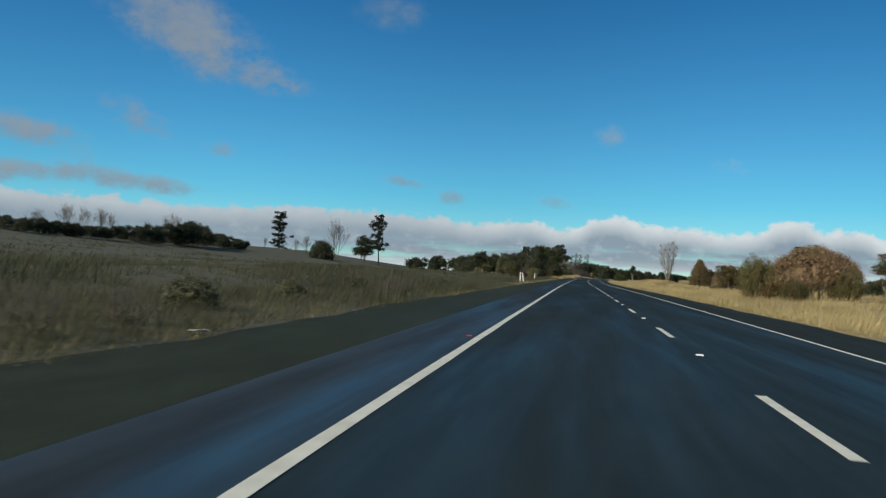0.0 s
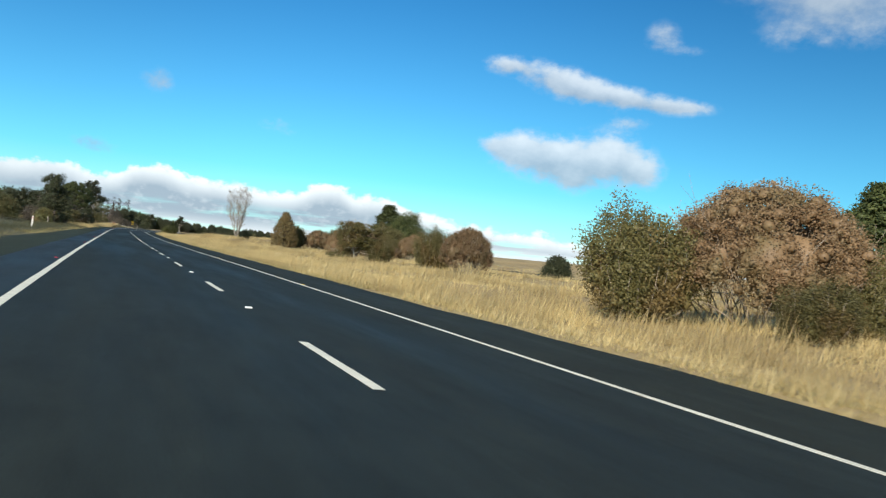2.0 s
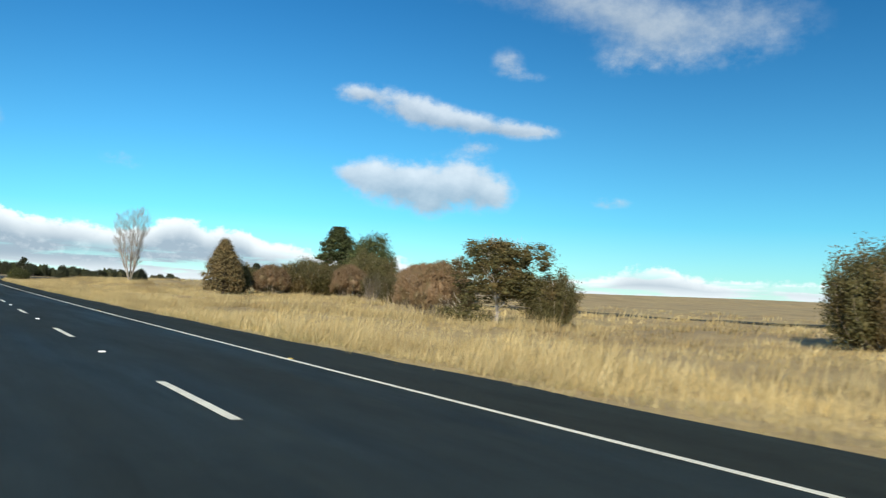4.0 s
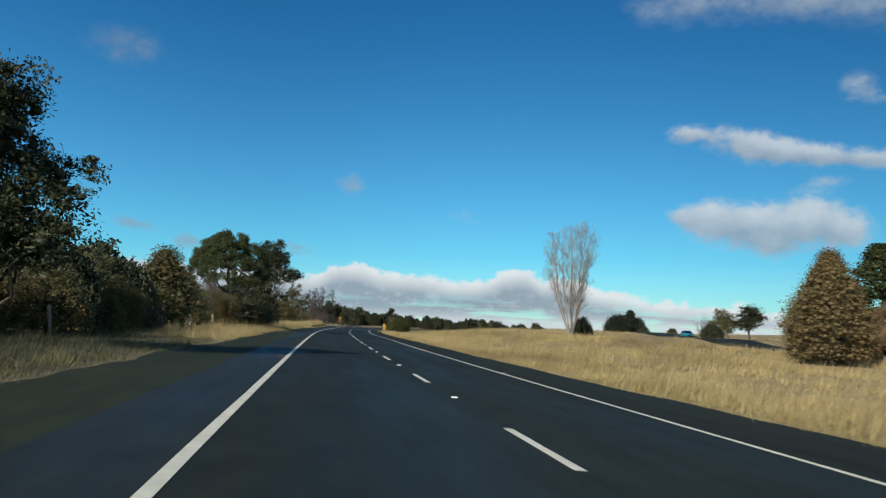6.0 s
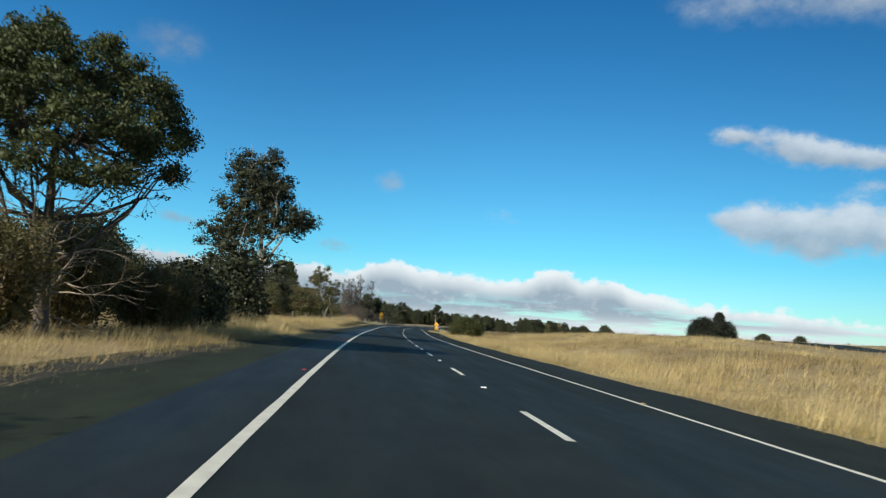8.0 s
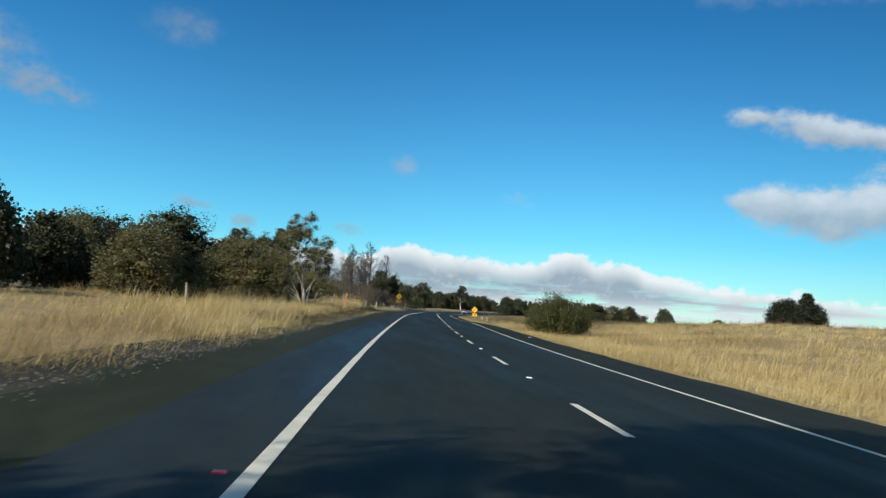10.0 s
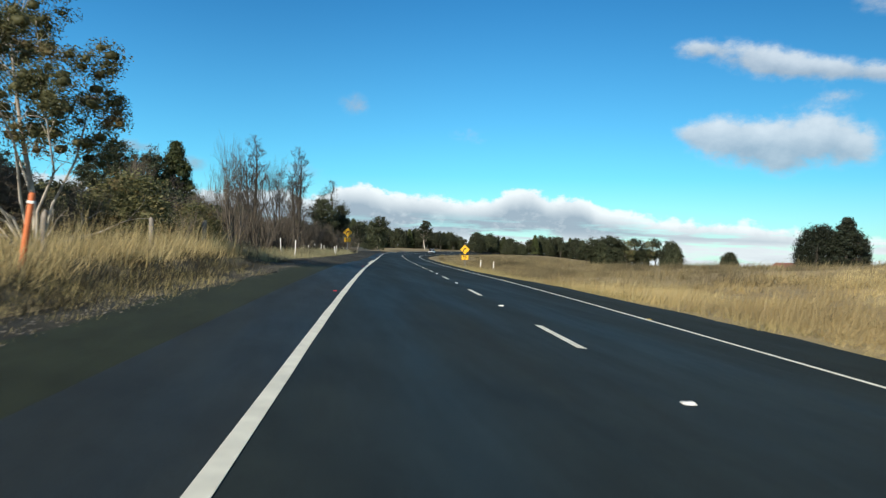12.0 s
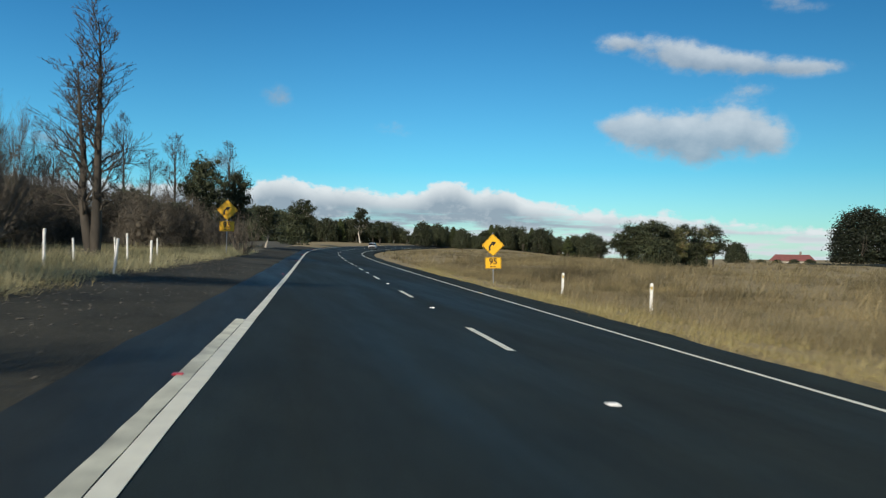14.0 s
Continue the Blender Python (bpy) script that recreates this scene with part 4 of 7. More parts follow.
def white_gum(seed, h, w):
    """A gum that forks at the ground into pale limbs, some bare and low, with round heaps of foliage at their ends."""
    rng = np.random.RandomState(seed)
    wood, crown = Geo(), Geo()
    for k in range(8):
        a_ = k * 2.4 + 0.4 + rng.uniform(-0.25, 0.25)
        rise = 1.0 if k == 0 else (0.42, 0.62, 0.88, 0.52, 0.75, 0.5, 0.8, 0.60, 0.7, 0.48)[k - 1]
        out = (0.10 if k == 0 else (1.05 - 0.55 * rise)) * w / 2
        end = Vector((math.cos(a_) * out - 0.16 * h * rise, math.sin(a_) * out, h * (rise * 0.92)))
        base = Vector((math.cos(a_) * 0.012 * h, math.sin(a_) * 0.012 * h, -0.2))
        bend = Vector((math.cos(a_ + 1.3), math.sin(a_ + 1.3), 0)) * 0.05 * h
        path = [base, base.lerp(end, 0.22) + Vector((0, 0, 0.05 * h)), base.lerp(end, 0.5) + bend + Vector((0, 0, 0.02 * h)), base.lerp(end, 0.78) + bend * 0.5, end]
        r0 = h * (0.012 if k == 0 else 0.0062)
        wood.tube(path, [r0, r0 * 0.85, r0 * 0.62, r0 * 0.42, r0 * 0.15], 8)
        for j in range(7):
            t = rng.uniform(0.35, 0.95) * 4
            p0 = path[int(t)].lerp(path[min(4, int(t) + 1)], t - int(t))
            tips = []
            branch(wood, rng, p0, (end - base).normalized() + Vector(rng.normal(0, 0.6, 3)), h * 0.11, r0 * 0.26, 2, tips, 0.6, 2, 0.75, 0.22, 0.08)
            for q in tips:
                if q[2] > h * 0.36 and rng.rand() < 0.6:
                    crown.leaves(rng, [q], h * 0.05, 60, 0.12, 0.38, 0.7)
                    crown.puff(rng, Vector(q) + Vector(rng.normal(0, 0.02 * h, 3)), h * rng.uniform(0.03, 0.06), 110, 0.12, 0.75, 0.38)
        for j in range(9):
            c = end + Vector(rng.normal(0, 0.055 * h, 3)) * (1.0 if k else 1.3)
            crown.puff(rng, c, h * rng.uniform(0.035, 0.075), 190, 0.12, 0.7, 0.38)
    # bare pale boughs that reach out low down
    for k in range(4):
        a_ = k * 1.6 + 0.2
        branch(wood, rng, (0, 0, h * 0.03), (math.cos(a_), math.sin(a_), rng.uniform(0.2, 0.55)), h * 0.22, h * 0.006, 3, [], 0.5, 2, 0.62, 0.16, 0.03, 0.6)
    return thing("gum_tree", [("trunk", wood.mesh("trunk", M_PALE, True)), ("crown", crown.mesh("crown", M_GUM_RUST, True))], "white-limbed gum with round rust-tinged heaps of leaves", "tree"), h


def vase_tree(seed, h, w):
    """A leafless tree: pale stems that part near the ground and fan out into an egg-shaped haze of twigs."""
    rng = np.random.RandomState(seed)
    wood, fine, tips = Geo(), Geo(), []
    ts = (0, 0.1, 0.22, 0.36, 0.52, 0.68, 0.84, 1.0)
    for k in range(11):
        a_ = k * 2.4 + rng.uniform(-0.3, 0.3)
        R = w * 0.5 * (0.06 if k == 0 else 0.22 + 0.56 * ((k * 0.618) % 1))
        tall = h * (0.97 - 0.75 * (R / w) ** 2) * rng.uniform(0.95, 1.0)
        pts = [Vector((math.cos(a_) * R * math.sin(min(1.0, t * 1.1) * 1.571) + rng.normal(0, 0.004 * h) * (t > 0), math.sin(a_) * R * math.sin(min(1.0, t * 1.1) * 1.571) + rng.normal(0, 0.004 * h) * (t > 0), -0.3 + (tall + 0.3) * t)) for t in ts]
        wood.tube(pts, [h * (0.0088 if k < 3 else 0.0064) * (1.04 - t) + 0.003 for t in ts], 8)
        for j in range(22):
            t = 0.2 + 0.79 * (j + rng.rand()) / 22
            i_ = max(i for i in range(7) if ts[i] <= t)
            p = pts[i_].lerp(pts[i_ + 1], (t - ts[i_]) / (ts[i_ + 1] - ts[i_]))
            b_ = a_ + rng.normal(0, 1.3)
            room = w * 0.5 * math.sqrt(max(0.03, 1 - ((t - 0.70) / 0.52) ** 2)) - math.hypot(p.x, p.y) * 0.6
            ln = min(max(0.25, room), 0.2 * h) * rng.uniform(0.55, 0.95)
            branch(wood, rng, p, (math.cos(b_), math.sin(b_), rng.uniform(0.9, 1.7)), ln * 0.6, h * 0.0015 * (1.15 - t * 0.6), 3, tips, 0.5, 3, 0.66, 0.12, 0.12, 0.6, h * 0.00045, fine)
    return thing("bare_tree", [("trunk", wood.mesh("trunk", M_POPLAR, True)), ("twig_crown", fine.mesh("twig_crown", M_POPLAR, True))], "leafless pale tree with stems fanning into fine twigs", "tree"), h


def domed_shrub(seed, h, w, leaf_mat, label, name, heaps=320, size=0.085, count=230, skirt=0.24, stems=34):
    """A broad dome of cauliflower-like heaps of small leaves over a thicket of pale stems."""
    rng = np.random.RandomState(seed)
    wood, crown = Geo(), Geo()
    for k in range(stems):
        a_, r_ = rng.uniform(0, 6.283), rng.uniform(0.1, 1.0) ** 0.7
        branch(wood, rng, (math.cos(a_) * r_ * w * 0.2, math.sin(a_) * r_ * w * 0.2, -0.15), (math.cos(a_) * r_ * 1.1, math.sin(a_) * r_ * 1.1, 1), h * rng.uniform(0.24, 0.42), 0.007 * h, 3, [], 0.5, 2, 0.72, 0.16, 0.08, 0.6, 0.005)
    swell = lobed(rng, 13, 0.13)
    for k in range(heaps):
        a_ = k * 2.39996 + rng.normal(0, 0.2)
        e_ = min(1.5, max(0.0, math.asin(0.02 + 0.98 * ((k + 0.5) / heaps)) + rng.normal(0, 0.06)))
        q = swell((math.cos(a_) * math.cos(e_), math.sin(a_) * math.cos(e_), math.sin(e_))) + rng.normal(0, 0.03)
        r = h * rng.uniform(0.065, 0.115)
        z0 = h * skirt * (0.6 + 0.8 * (0.5 + 0.5 * math.sin(4 * a_)))
        crown.puff(rng, (math.cos(a_) * math.cos(e_) ** 0.95 * w * 0.46 * q, math.sin(a_) * math.cos(e_) ** 0.95 * w * 0.46 * q, z0 + math.sin(e_) * (h * 0.95 - z0) * q), r, count, size, 0.85, 0.62)
    for k in range(16):
        a_, q = k * 2.4, 0.32 * w * math.sqrt((k + 0.5) / 16)
        crown.core(rng, (math.cos(a_) * q, math.sin(a_) * q, h * (0.44 + 0.24 * (1 - q / (0.32 * w)))), min(0.21 * h, 0.165 * w), 0.95)
    return thing(name, [("stem", wood.mesh("stem", M_TWIG, True)), ("crown", crown.mesh("crown", leaf_mat, True))], label, "shrub"), h


def spire_tree(seed, h, w, mat, label, leaders=2, boughs=44, clear=0.2, wide=1.0, splay=0.05, thick=0.017):
    """A leafless tree with tall straight leaders and feathery side branches all the way up."""
    rng = np.random.RandomState(seed)
    wood, fine, tips = Geo(), Geo(), []
    for k in range(leaders):
        a_ = 6.283 * k / leaders + rng.uniform(-0.4, 0.4)
        tall = h * (1.0 if k == 0 else rng.uniform(0.78, 0.95))
        lean = splay * h * (0.2, 0.9, 0.5, 1.0, 0.35, 0.8, 0.6, 0.95, 0.45)[k % 9]
        pts = [Vector((math.cos(a_) * (0.007 * h * min(k, 3) + lean * math.sin(1.65 * t)) + rng.normal(0, 0.004 * h) * (t > 0), math.sin(a_) * (0.007 * h * min(k, 3) + lean * math.sin(1.65 * t)), -0.3 + (tall + 0.3) * t)) for t in (0, 0.16, 0.34, 0.52, 0.7, 0.86, 1.0)]
        wood.tube(pts, [h * thick * (1.08 - t) for t in (0, 0.16, 0.34, 0.52, 0.7, 0.86, 1.0)], 9)
        for j in range(boughs):
            t = clear + (1 - clear) * (j + rng.rand()) / boughs
            i_ = min(5, int(t * 6))
            p = pts[i_].lerp(pts[i_ + 1], t * 6 - i_)
            b_ = rng.uniform(0, 6.283)
            up = rng.uniform(0.45, 1.1) + 0.5 * t
            ln = w * 0.30 * wide * (0.5 + 0.75 * math.sin(math.pi * (0.18 + 0.74 * t))) * rng.uniform(0.6, 1.2)
            branch(wood, rng, p, (math.cos(b_), math.sin(b_), up), ln * 0.55, h * 0.0052 * (1.2 - t), 3, tips, 0.6, 3, 0.66, 0.16, 0.10, 0.55, h * 0.0007, fine)
    return thing("bare_tree", [("trunk", wood.mesh("trunk", mat, True)), ("twig_crown", fine.mesh("twig_crown", mat, True))], label, "tree"), h


def brushwood(seed, h, w, mat, label):
    """A leafless thicket so dense with twigs that little shows through."""
    rng = np.random.RandomState(seed)
    wood, fine, tips = Geo(), Geo(), []
    for k in range(16):
        a_, r_ = rng.uniform(0, 6.283), rng.uniform(0.05, 1.0)
        branch(wood, rng, (math.cos(a_) * r_ * w * 0.3, math.sin(a_) * r_ * w * 0.3, -0.15), (math.cos(a_) * r_ * 0.5, math.sin(a_) * r_ * 0.5, 1), h * 0.36, 0.010 * h, 3, tips, 0.6, 2, 0.72, 0.16, 0.1, 0.6, 0.004)
    for c in lumps(rng, 150, w / 2, w / 2, h, h * 0.05, 0.4):
        fine.leaves(rng, [c], h * 0.13, 46, 0.52, 0.045, 1.0, -0.55)
        if rng.rand() < 0.4:
            fine.core(rng, (c[0] * 0.6, c[1] * 0.6, c[2] * 0.6), h * 0.06, 0.9)
    return thing("bare_thicket", [("stem", wood.mesh("stem", mat, True)), ("twig_crown", fine.mesh("twig_crown", mat, True))], label, "shrub"), h


def bare_tree(seed, h, w, mat, label, stems=7, depth=4, lean=0.35, name="bare_tree", spread=0.42, kids=2, first=0.35):
    rng = np.random.RandomState(seed)
    wood, fine, tips = Geo(), Geo(), []
    for k in range(stems):
        a_ = k * 6.283 / stems + rng.uniform(-0.4, 0.4)
        q = lean * rng.uniform(0.2, 1.0) * w / h * 1.5
        p0 = (math.cos(a_) * 0.012 * h, math.sin(a_) * 0.012 * h, -0.2)
        branch(wood, rng, p0, (math.cos(a_) * q, math.sin(a_) * q, 1), h * first * rng.uniform(0.85, 1.15), h * 0.011, depth, tips, spread, kids, 0.70, 0.12, 0.12, 0.60, 0.0042 * h / 8, fine)
    top = max(t_[2] for t_ in tips)
    return thing(name, [("trunk", wood.mesh("trunk", mat, True)), ("twig_crown", fine.mesh("twig_crown", mat, True))], label, "tree"), top


PROTOS, USED, WIDTHS, TOPS = {}, set(), {}, {}


def proto(key, made):
    PROTOS[key] = made


def plant(key, x, y, top, w, rot=None, label="", group=""):
    """Set out a plant of that kind on the ground at (x, y), its top at that level and w metres wide."""
    ob, h0 = PROTOS[key]
    if rot is None:
        rot = (x * 37.7 + y * 91.3) % 360
    z = ground_z(x, y)
    if key not in WIDTHS:
        spans = [np.percentile([v.co.x for v in c.data.vertices], (0.4, 99.6)) for c in ob.children]
        WIDTHS[key] = float(max(b_ - a_ for a_, b_ in spans))
        TOPS[key] = max(float(np.percentile([v.co.z for v in c.data.vertices], 99.7)) for c in ob.children)
    kz, kw = max(0.5, top - z) / TOPS[key], w / WIDTHS[key]
    kw = min(max(kw, kz * 0.75), kz * 1.4)
    m_ = pose(x, y, z, 0, 0, rot) @ Matrix.Diagonal((kw, kw, kz, 1))
    if key in USED:
        c = copy_thing(ob, m_)
        c.matrix_basis = m_
    else:
        USED.add(key)
        ob.matrix_basis = m_
        c = ob
    return tagged(c, label, group=group)


proto("gum_a", gum(11, 10, 8, M_GUM, M_PALE, "gum tree with pale limbs and open grey-green crown", 13, 0.15, 30, 44, 0.15, 0.18, 0.74))
proto("gum_w", white_gum(29, 9, 9))
proto("gum_o", gum(33, 5.6, 7.0, M_OLIVE, M_PALE, "spreading olive-brown tree with a pale trunk", 22, 0.19, 30, 46, 0.115, 0.12, 0.9))
proto("gum_r", gum(71, 7, 6, M_GUM_RUST, M_BARK, "dense olive-green tree with rusty shoots at its top", 17, 0.20, 30, 36, 0.17, 0.1, 0.88, "dense_tree"))
proto("gum_b", gum(23, 11, 7, M_GUM_RUST, M_PALE, "gum tree with pale trunk and rust-tipped leaf clumps", 13, 0.16, 30, 44, 0.15, 0.2, 0.7))
proto("gum_c", gum(37, 12, 8, M_DARK, M_BARK, "dark gum tree with a thick crown", 14, 0.18, 22, 34, 0.29, 0.2, 0.72))
proto("gum_n", gum(38, 12, 7, M_DARK, M_BARK, "tall dark gum with lobes of fine foliage", 16, 0.15, 28, 56, 0.21, 0.2, 0.66))
proto("gum_d", gum(58, 12, 7.5, M_DARK, M_PALE, "tall dark gum with clumped crown", 12, 0.15, 34, 50, 0.18, 0.25, 0.66))
proto("gum_e", gum(64, 12, 8.5, M_DARK, M_BARK, "dark spreading gum with gaps in its crown", 12, 0.17, 22, 34, 0.29, 0.25, 0.66))
proto("wattle", conifer(44, 7, 5.4, M_GUM_RUST, "dense conical wattle with rusty patches", 0.28, 300, 40, 0.17, "wattle_tree", 0.2, 0.95))
proto("brush", brushwood(48, 4.2, 5.0, M_BRUSH, "dense dark thicket of leafless twigs"))
proto("spire", spire_tree(88, 13, 5.6, M_SPIRE, "tall leafless tree with two leaders and feathery twigs"))
proto("spire_b", spire_tree(93, 10, 5.0, M_SPIRE, "leafless tree with one leader and fine twigs", 1, 40, 0.25, 1.1))
proto("blackwood", bush(5, 6, 5.2, M_GUM_RUST, "dense dark green tree with rusty patches down to the ground", 8, 120, 50, 0.19, M_BARK, 0.10, "dense_tree", 1.0))
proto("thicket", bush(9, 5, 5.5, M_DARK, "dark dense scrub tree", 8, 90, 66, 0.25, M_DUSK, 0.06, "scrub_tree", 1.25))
proto("rust", domed_shrub(14, 5.2, 8.0, M_RUST, "broad domed shrub with rust-brown foliage over bare stems", "rust_shrub"))
proto("olive", spray_shrub(19, 4.5, 6.0, M_OLIVE, "olive-brown scrubby bush with bare pale stems low down", "olive_shrub"))
proto("green_bush", spray_shrub(31, 3.0, 4.6, M_BUSH, "ragged olive-green bush in dry grass", "green_shrub", 60, 60, 0.07))
proto("cypress", conifer(3, 7.6, 4.4, M_CYPRESS, "brown-green cypress with a rounded conical crown", 0.35, 1250, 38, 0.09, "cypress", 0.07, 0.95, 0.58))
proto("pine_r", conifer(8, 9.5, 6.5, M_PINE, "dark green pine with layered boughs", 0.25, 260, 90, 0.19, "pine_tree", 0.3))
proto("pine_f", tiered_pine(26, 24, 13, 0.10, 0.62, "tall ragged pine with level boughs standing in the paddock"))
proto("pine_g", tiered_pine(27, 24, 15, 0.34, 0.8, "flat-topped old pine with bare lower trunk in the paddock"))
proto("cedar", bush(41, 8.5, 8.0, M_PINE, "round-headed dark green pine", 5, 230, 110, 0.15, M_BARK, 0.10, "round_pine", 1.0, lobes=0.25))
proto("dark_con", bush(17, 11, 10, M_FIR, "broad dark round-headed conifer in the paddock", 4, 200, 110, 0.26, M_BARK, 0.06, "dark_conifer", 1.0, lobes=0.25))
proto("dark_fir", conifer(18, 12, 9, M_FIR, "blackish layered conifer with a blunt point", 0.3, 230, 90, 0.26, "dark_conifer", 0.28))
proto("pale_twigs", bare_tree(57, 1.6, 1.8, M_TWIG, "pale bleached stems of a dead shrub", 9, 3, 0.8, "dead_shrub", 0.5, 2, 0.42))
proto("umbrella", umbrella_pine(6, 10.2, 9.2))
proto("poplar", vase_tree(12, 12.4, 7.4))
proto("bare_a", spire_tree(77, 13, 4.5, M_DUSK, "tall leafless tree with fine upright twigs", 2, 34, 0.22))
proto("bare_b", bare_tree(91, 9, 6, M_DUSK, "leafless spreading tree with fine twigs", 4, 5, 0.6, "bare_tree", 0.62, 3, 0.32))
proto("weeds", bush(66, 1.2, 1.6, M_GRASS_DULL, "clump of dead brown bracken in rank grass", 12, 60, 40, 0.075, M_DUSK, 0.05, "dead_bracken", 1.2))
proto("twigs", bare_tree(55, 4.5, 5.5, M_DUSK, "leafless grey-brown thicket of twigs", 20, 4, 1.0, "bare_thicket", 0.6, 2, 0.34))


# ---------------------------------------------------------------- trees and shrubs
plant("rust", 20.0, 77.2, top=5.1, w=8.1)
plant("olive", 15.5, 78.5, top=3.9, w=3.3)
plant("rust", 26.2, 120.0, top=4.0, w=4.4)
plant("olive", 16.8, 71.4, top=1.7, w=2.4)
plant("olive", 21.9, 74.6, top=3.0, w=2.9)
plant("gum_a", 28.2, 82.0, top=5.0, w=5.2)
plant("pine_r", 37.0, 85.8, top=7.7, w=6.1)
plant("pine_r", 33.0, 84.0, top=7.0, w=5.6)
plant("olive", 27.0, 130.0, top=4.0, w=3.3)
plant("gum_o", 24.9, 151.7, top=4.9, w=6.4)
plant("olive", 27.9, 150.6, top=2.9, w=2.8)
plant("rust", 24.9, 157.8, top=3.4, w=4.0)
plant("rust", 26.7, 163.5, top=3.4, w=3.8)
plant("cypress", 29.3, 220.5, top=7.2, w=5.1)
plant("pine_r", 64.6, 264.4, top=13.3, w=12.0)
plant("cedar", 64.6, 250.0, top=11.3, w=10.4)
plant("olive", 40.4, 232.0, top=4.3, w=7.1)
plant("olive", 44.6, 228.9, top=5.4, w=7.4)
plant("rust", 46.7, 219.4, top=4.7, w=5.8)
plant("olive", 51.2, 222.0, top=6.7, w=7.4)
plant("rust", 54.4, 214.6, top=5.0, w=6.0)
plant("olive", 48.6, 214.0, top=3.8, w=5.0)
plant("olive", 48.3, 226.6, top=5.1, w=6.1)
plant("twigs", 33.5, 184.6, top=3.1, w=2.8)
plant("olive", 35.6, 184.1, top=2.7, w=4.2)
plant("rust", 38.8, 182.5, top=2.3, w=5.2)
for x, y, up, w in ((32.4, 183.6, 1.5, 1.8), (33.9, 181.6, 1.3, 1.8), (35.3, 181.4, 1.5, 2.0), (36.7, 180.6, 1.2, 1.6)):
    plant("pale_twigs", x, y, top=ground_z(x, y) + up, w=w)
plant("poplar", 25.6, 262.5, top=13.7, w=6.6)
plant("thicket", 27.9, 266.0, top=3.3, w=2.7)
plant("thicket", 110.6, 600.9, top=5.4, w=5.0)
plant("green_bush", 15.8, 362.1, top=3.4, w=5.5)
plant("gum_b", 82.9, 341.8, top=8.0, w=7.4)
plant("gum_c", 88.0, 339.2, top=8.7, w=7.0)
plant("gum_b", 85.4, 343.0, top=7.0, w=6.0)
plant("thicket", 80.5, 341.0, top=4.2, w=5.0)
plant("twigs", 79.8, 343.4, top=6.3, w=3.3)
plant("thicket", 109.2, 450.5, top=4.0, w=5.2)
plant("thicket", 117.9, 446.9, top=3.9, w=4.2)
plant("thicket", 120.1, 624.3, top=3.6, w=5.4)
plant("thicket", 137.6, 616.1, top=2.5, w=6.4)
plant("gum_n", -11.1, 196.4, top=8.7, w=4.4)
plant("thicket", -13.3, 210.4, top=4.9, w=2.6)
plant("thicket", -13.4, 216.6, top=5.4, w=2.7)
plant("thicket", -13.1, 222.8, top=4.9, w=2.6)
plant("olive", -11.4, 258.8, top=4.7, w=3.4)
plant("olive", -9.1, 262.0, top=3.6, w=3.2)
plant("thicket", -9.3, 281.4, top=5.0, w=5.0)
plant("gum_c", -34.7, 300.7, top=7.9, w=4.8)
plant("thicket", -31.8, 299.1, top=6.3, w=3.9)
plant("thicket", -32.7, 308.9, top=8.8, w=5.0)
plant("gum_c", -29.3, 308.0, top=7.6, w=4.2)
plant("gum_c", -24.4, 300.3, top=7.8, w=4.4)
plant("gum_c", -23.4, 302.7, top=7.1, w=3.2)
plant("gum_c", -39.8, 305.5, top=7.4, w=6.0)
plant("blackwood", -12.5, 335.0, top=5.2, w=4.0)
plant("blackwood", -12.2, 343.0, top=5.0, w=4.0)
plant("gum_r", -9.4, 351.6, top=6.5, w=5.2)
plant("blackwood", -13.4, 350.3, top=5.6, w=4.2)
plant("blackwood", -7.2, 351.6, top=5.0, w=2.3)
plant("gum_c", -25.3, 373.6, top=9.2, w=3.9)
plant("gum_c", -24.4, 378.4, top=8.0, w=2.9)
plant("gum_b", -19.6, 377.7, top=7.9, w=3.8)
plant("gum_c", -13.6, 384.5, top=8.7, w=3.4)
plant("thicket", -25.4, 372.7, top=6.4, w=4.9)
plant("thicket", -21.7, 369.1, top=6.3, w=4.0)
plant("gum_w", -7.1, 378.2, top=10.8, w=8.8, rot=8)
plant("thicket", -28.3, 420.5, top=8.1, w=8.3)
plant("gum_c", -26.4, 414.9, top=9.4, w=3.2)
plant("thicket", -25.7, 426.0, top=7.7, w=5.7)
plant("thicket", -8.4, 432.1, top=5.5, w=4.1)
plant("thicket", -6.0, 434.2, top=5.5, w=3.5)
plant("thicket", -10.9, 422.8, top=6.5, w=3.1)
plant("thicket", -22.4, 431.1, top=7.3, w=6.5)
plant("thicket", -14.3, 426.1, top=6.6, w=4.6)
plant("gum_d", -31.8, 495.9, top=19.0, w=9.1)
plant("gum_d", -35.9, 493.2, top=15.1, w=7.1)
plant("gum_c", -26.4, 493.5, top=17.7, w=5.8)
plant("pine_r", -22.6, 495.6, top=18.7, w=5.8)
plant("gum_c", -21.5, 502.8, top=11.7, w=4.0)
plant("thicket", -38.7, 487.5, top=9.8, w=8.9)
plant("blackwood", -12.2, 407.5, top=5.4, w=2.5)
plant("spire", -0.8, 453.8, top=13.8, w=5.6)
plant("bare_b", -2.2, 422.7, top=9.3, w=3.6)
plant("spire", -3.4, 419.6, top=10.8, w=4.4)
plant("bare_b", -3.5, 405.9, top=8.9, w=2.6)
plant("bare_a", -4.1, 407.1, top=7.4, w=1.3)
plant("bare_b", -11.2, 481.2, top=12.2, w=3.4)
plant("bare_b", -10.5, 486.5, top=10.0, w=3.6)
plant("spire_b", -5.3, 497.6, top=14.4, w=3.2)
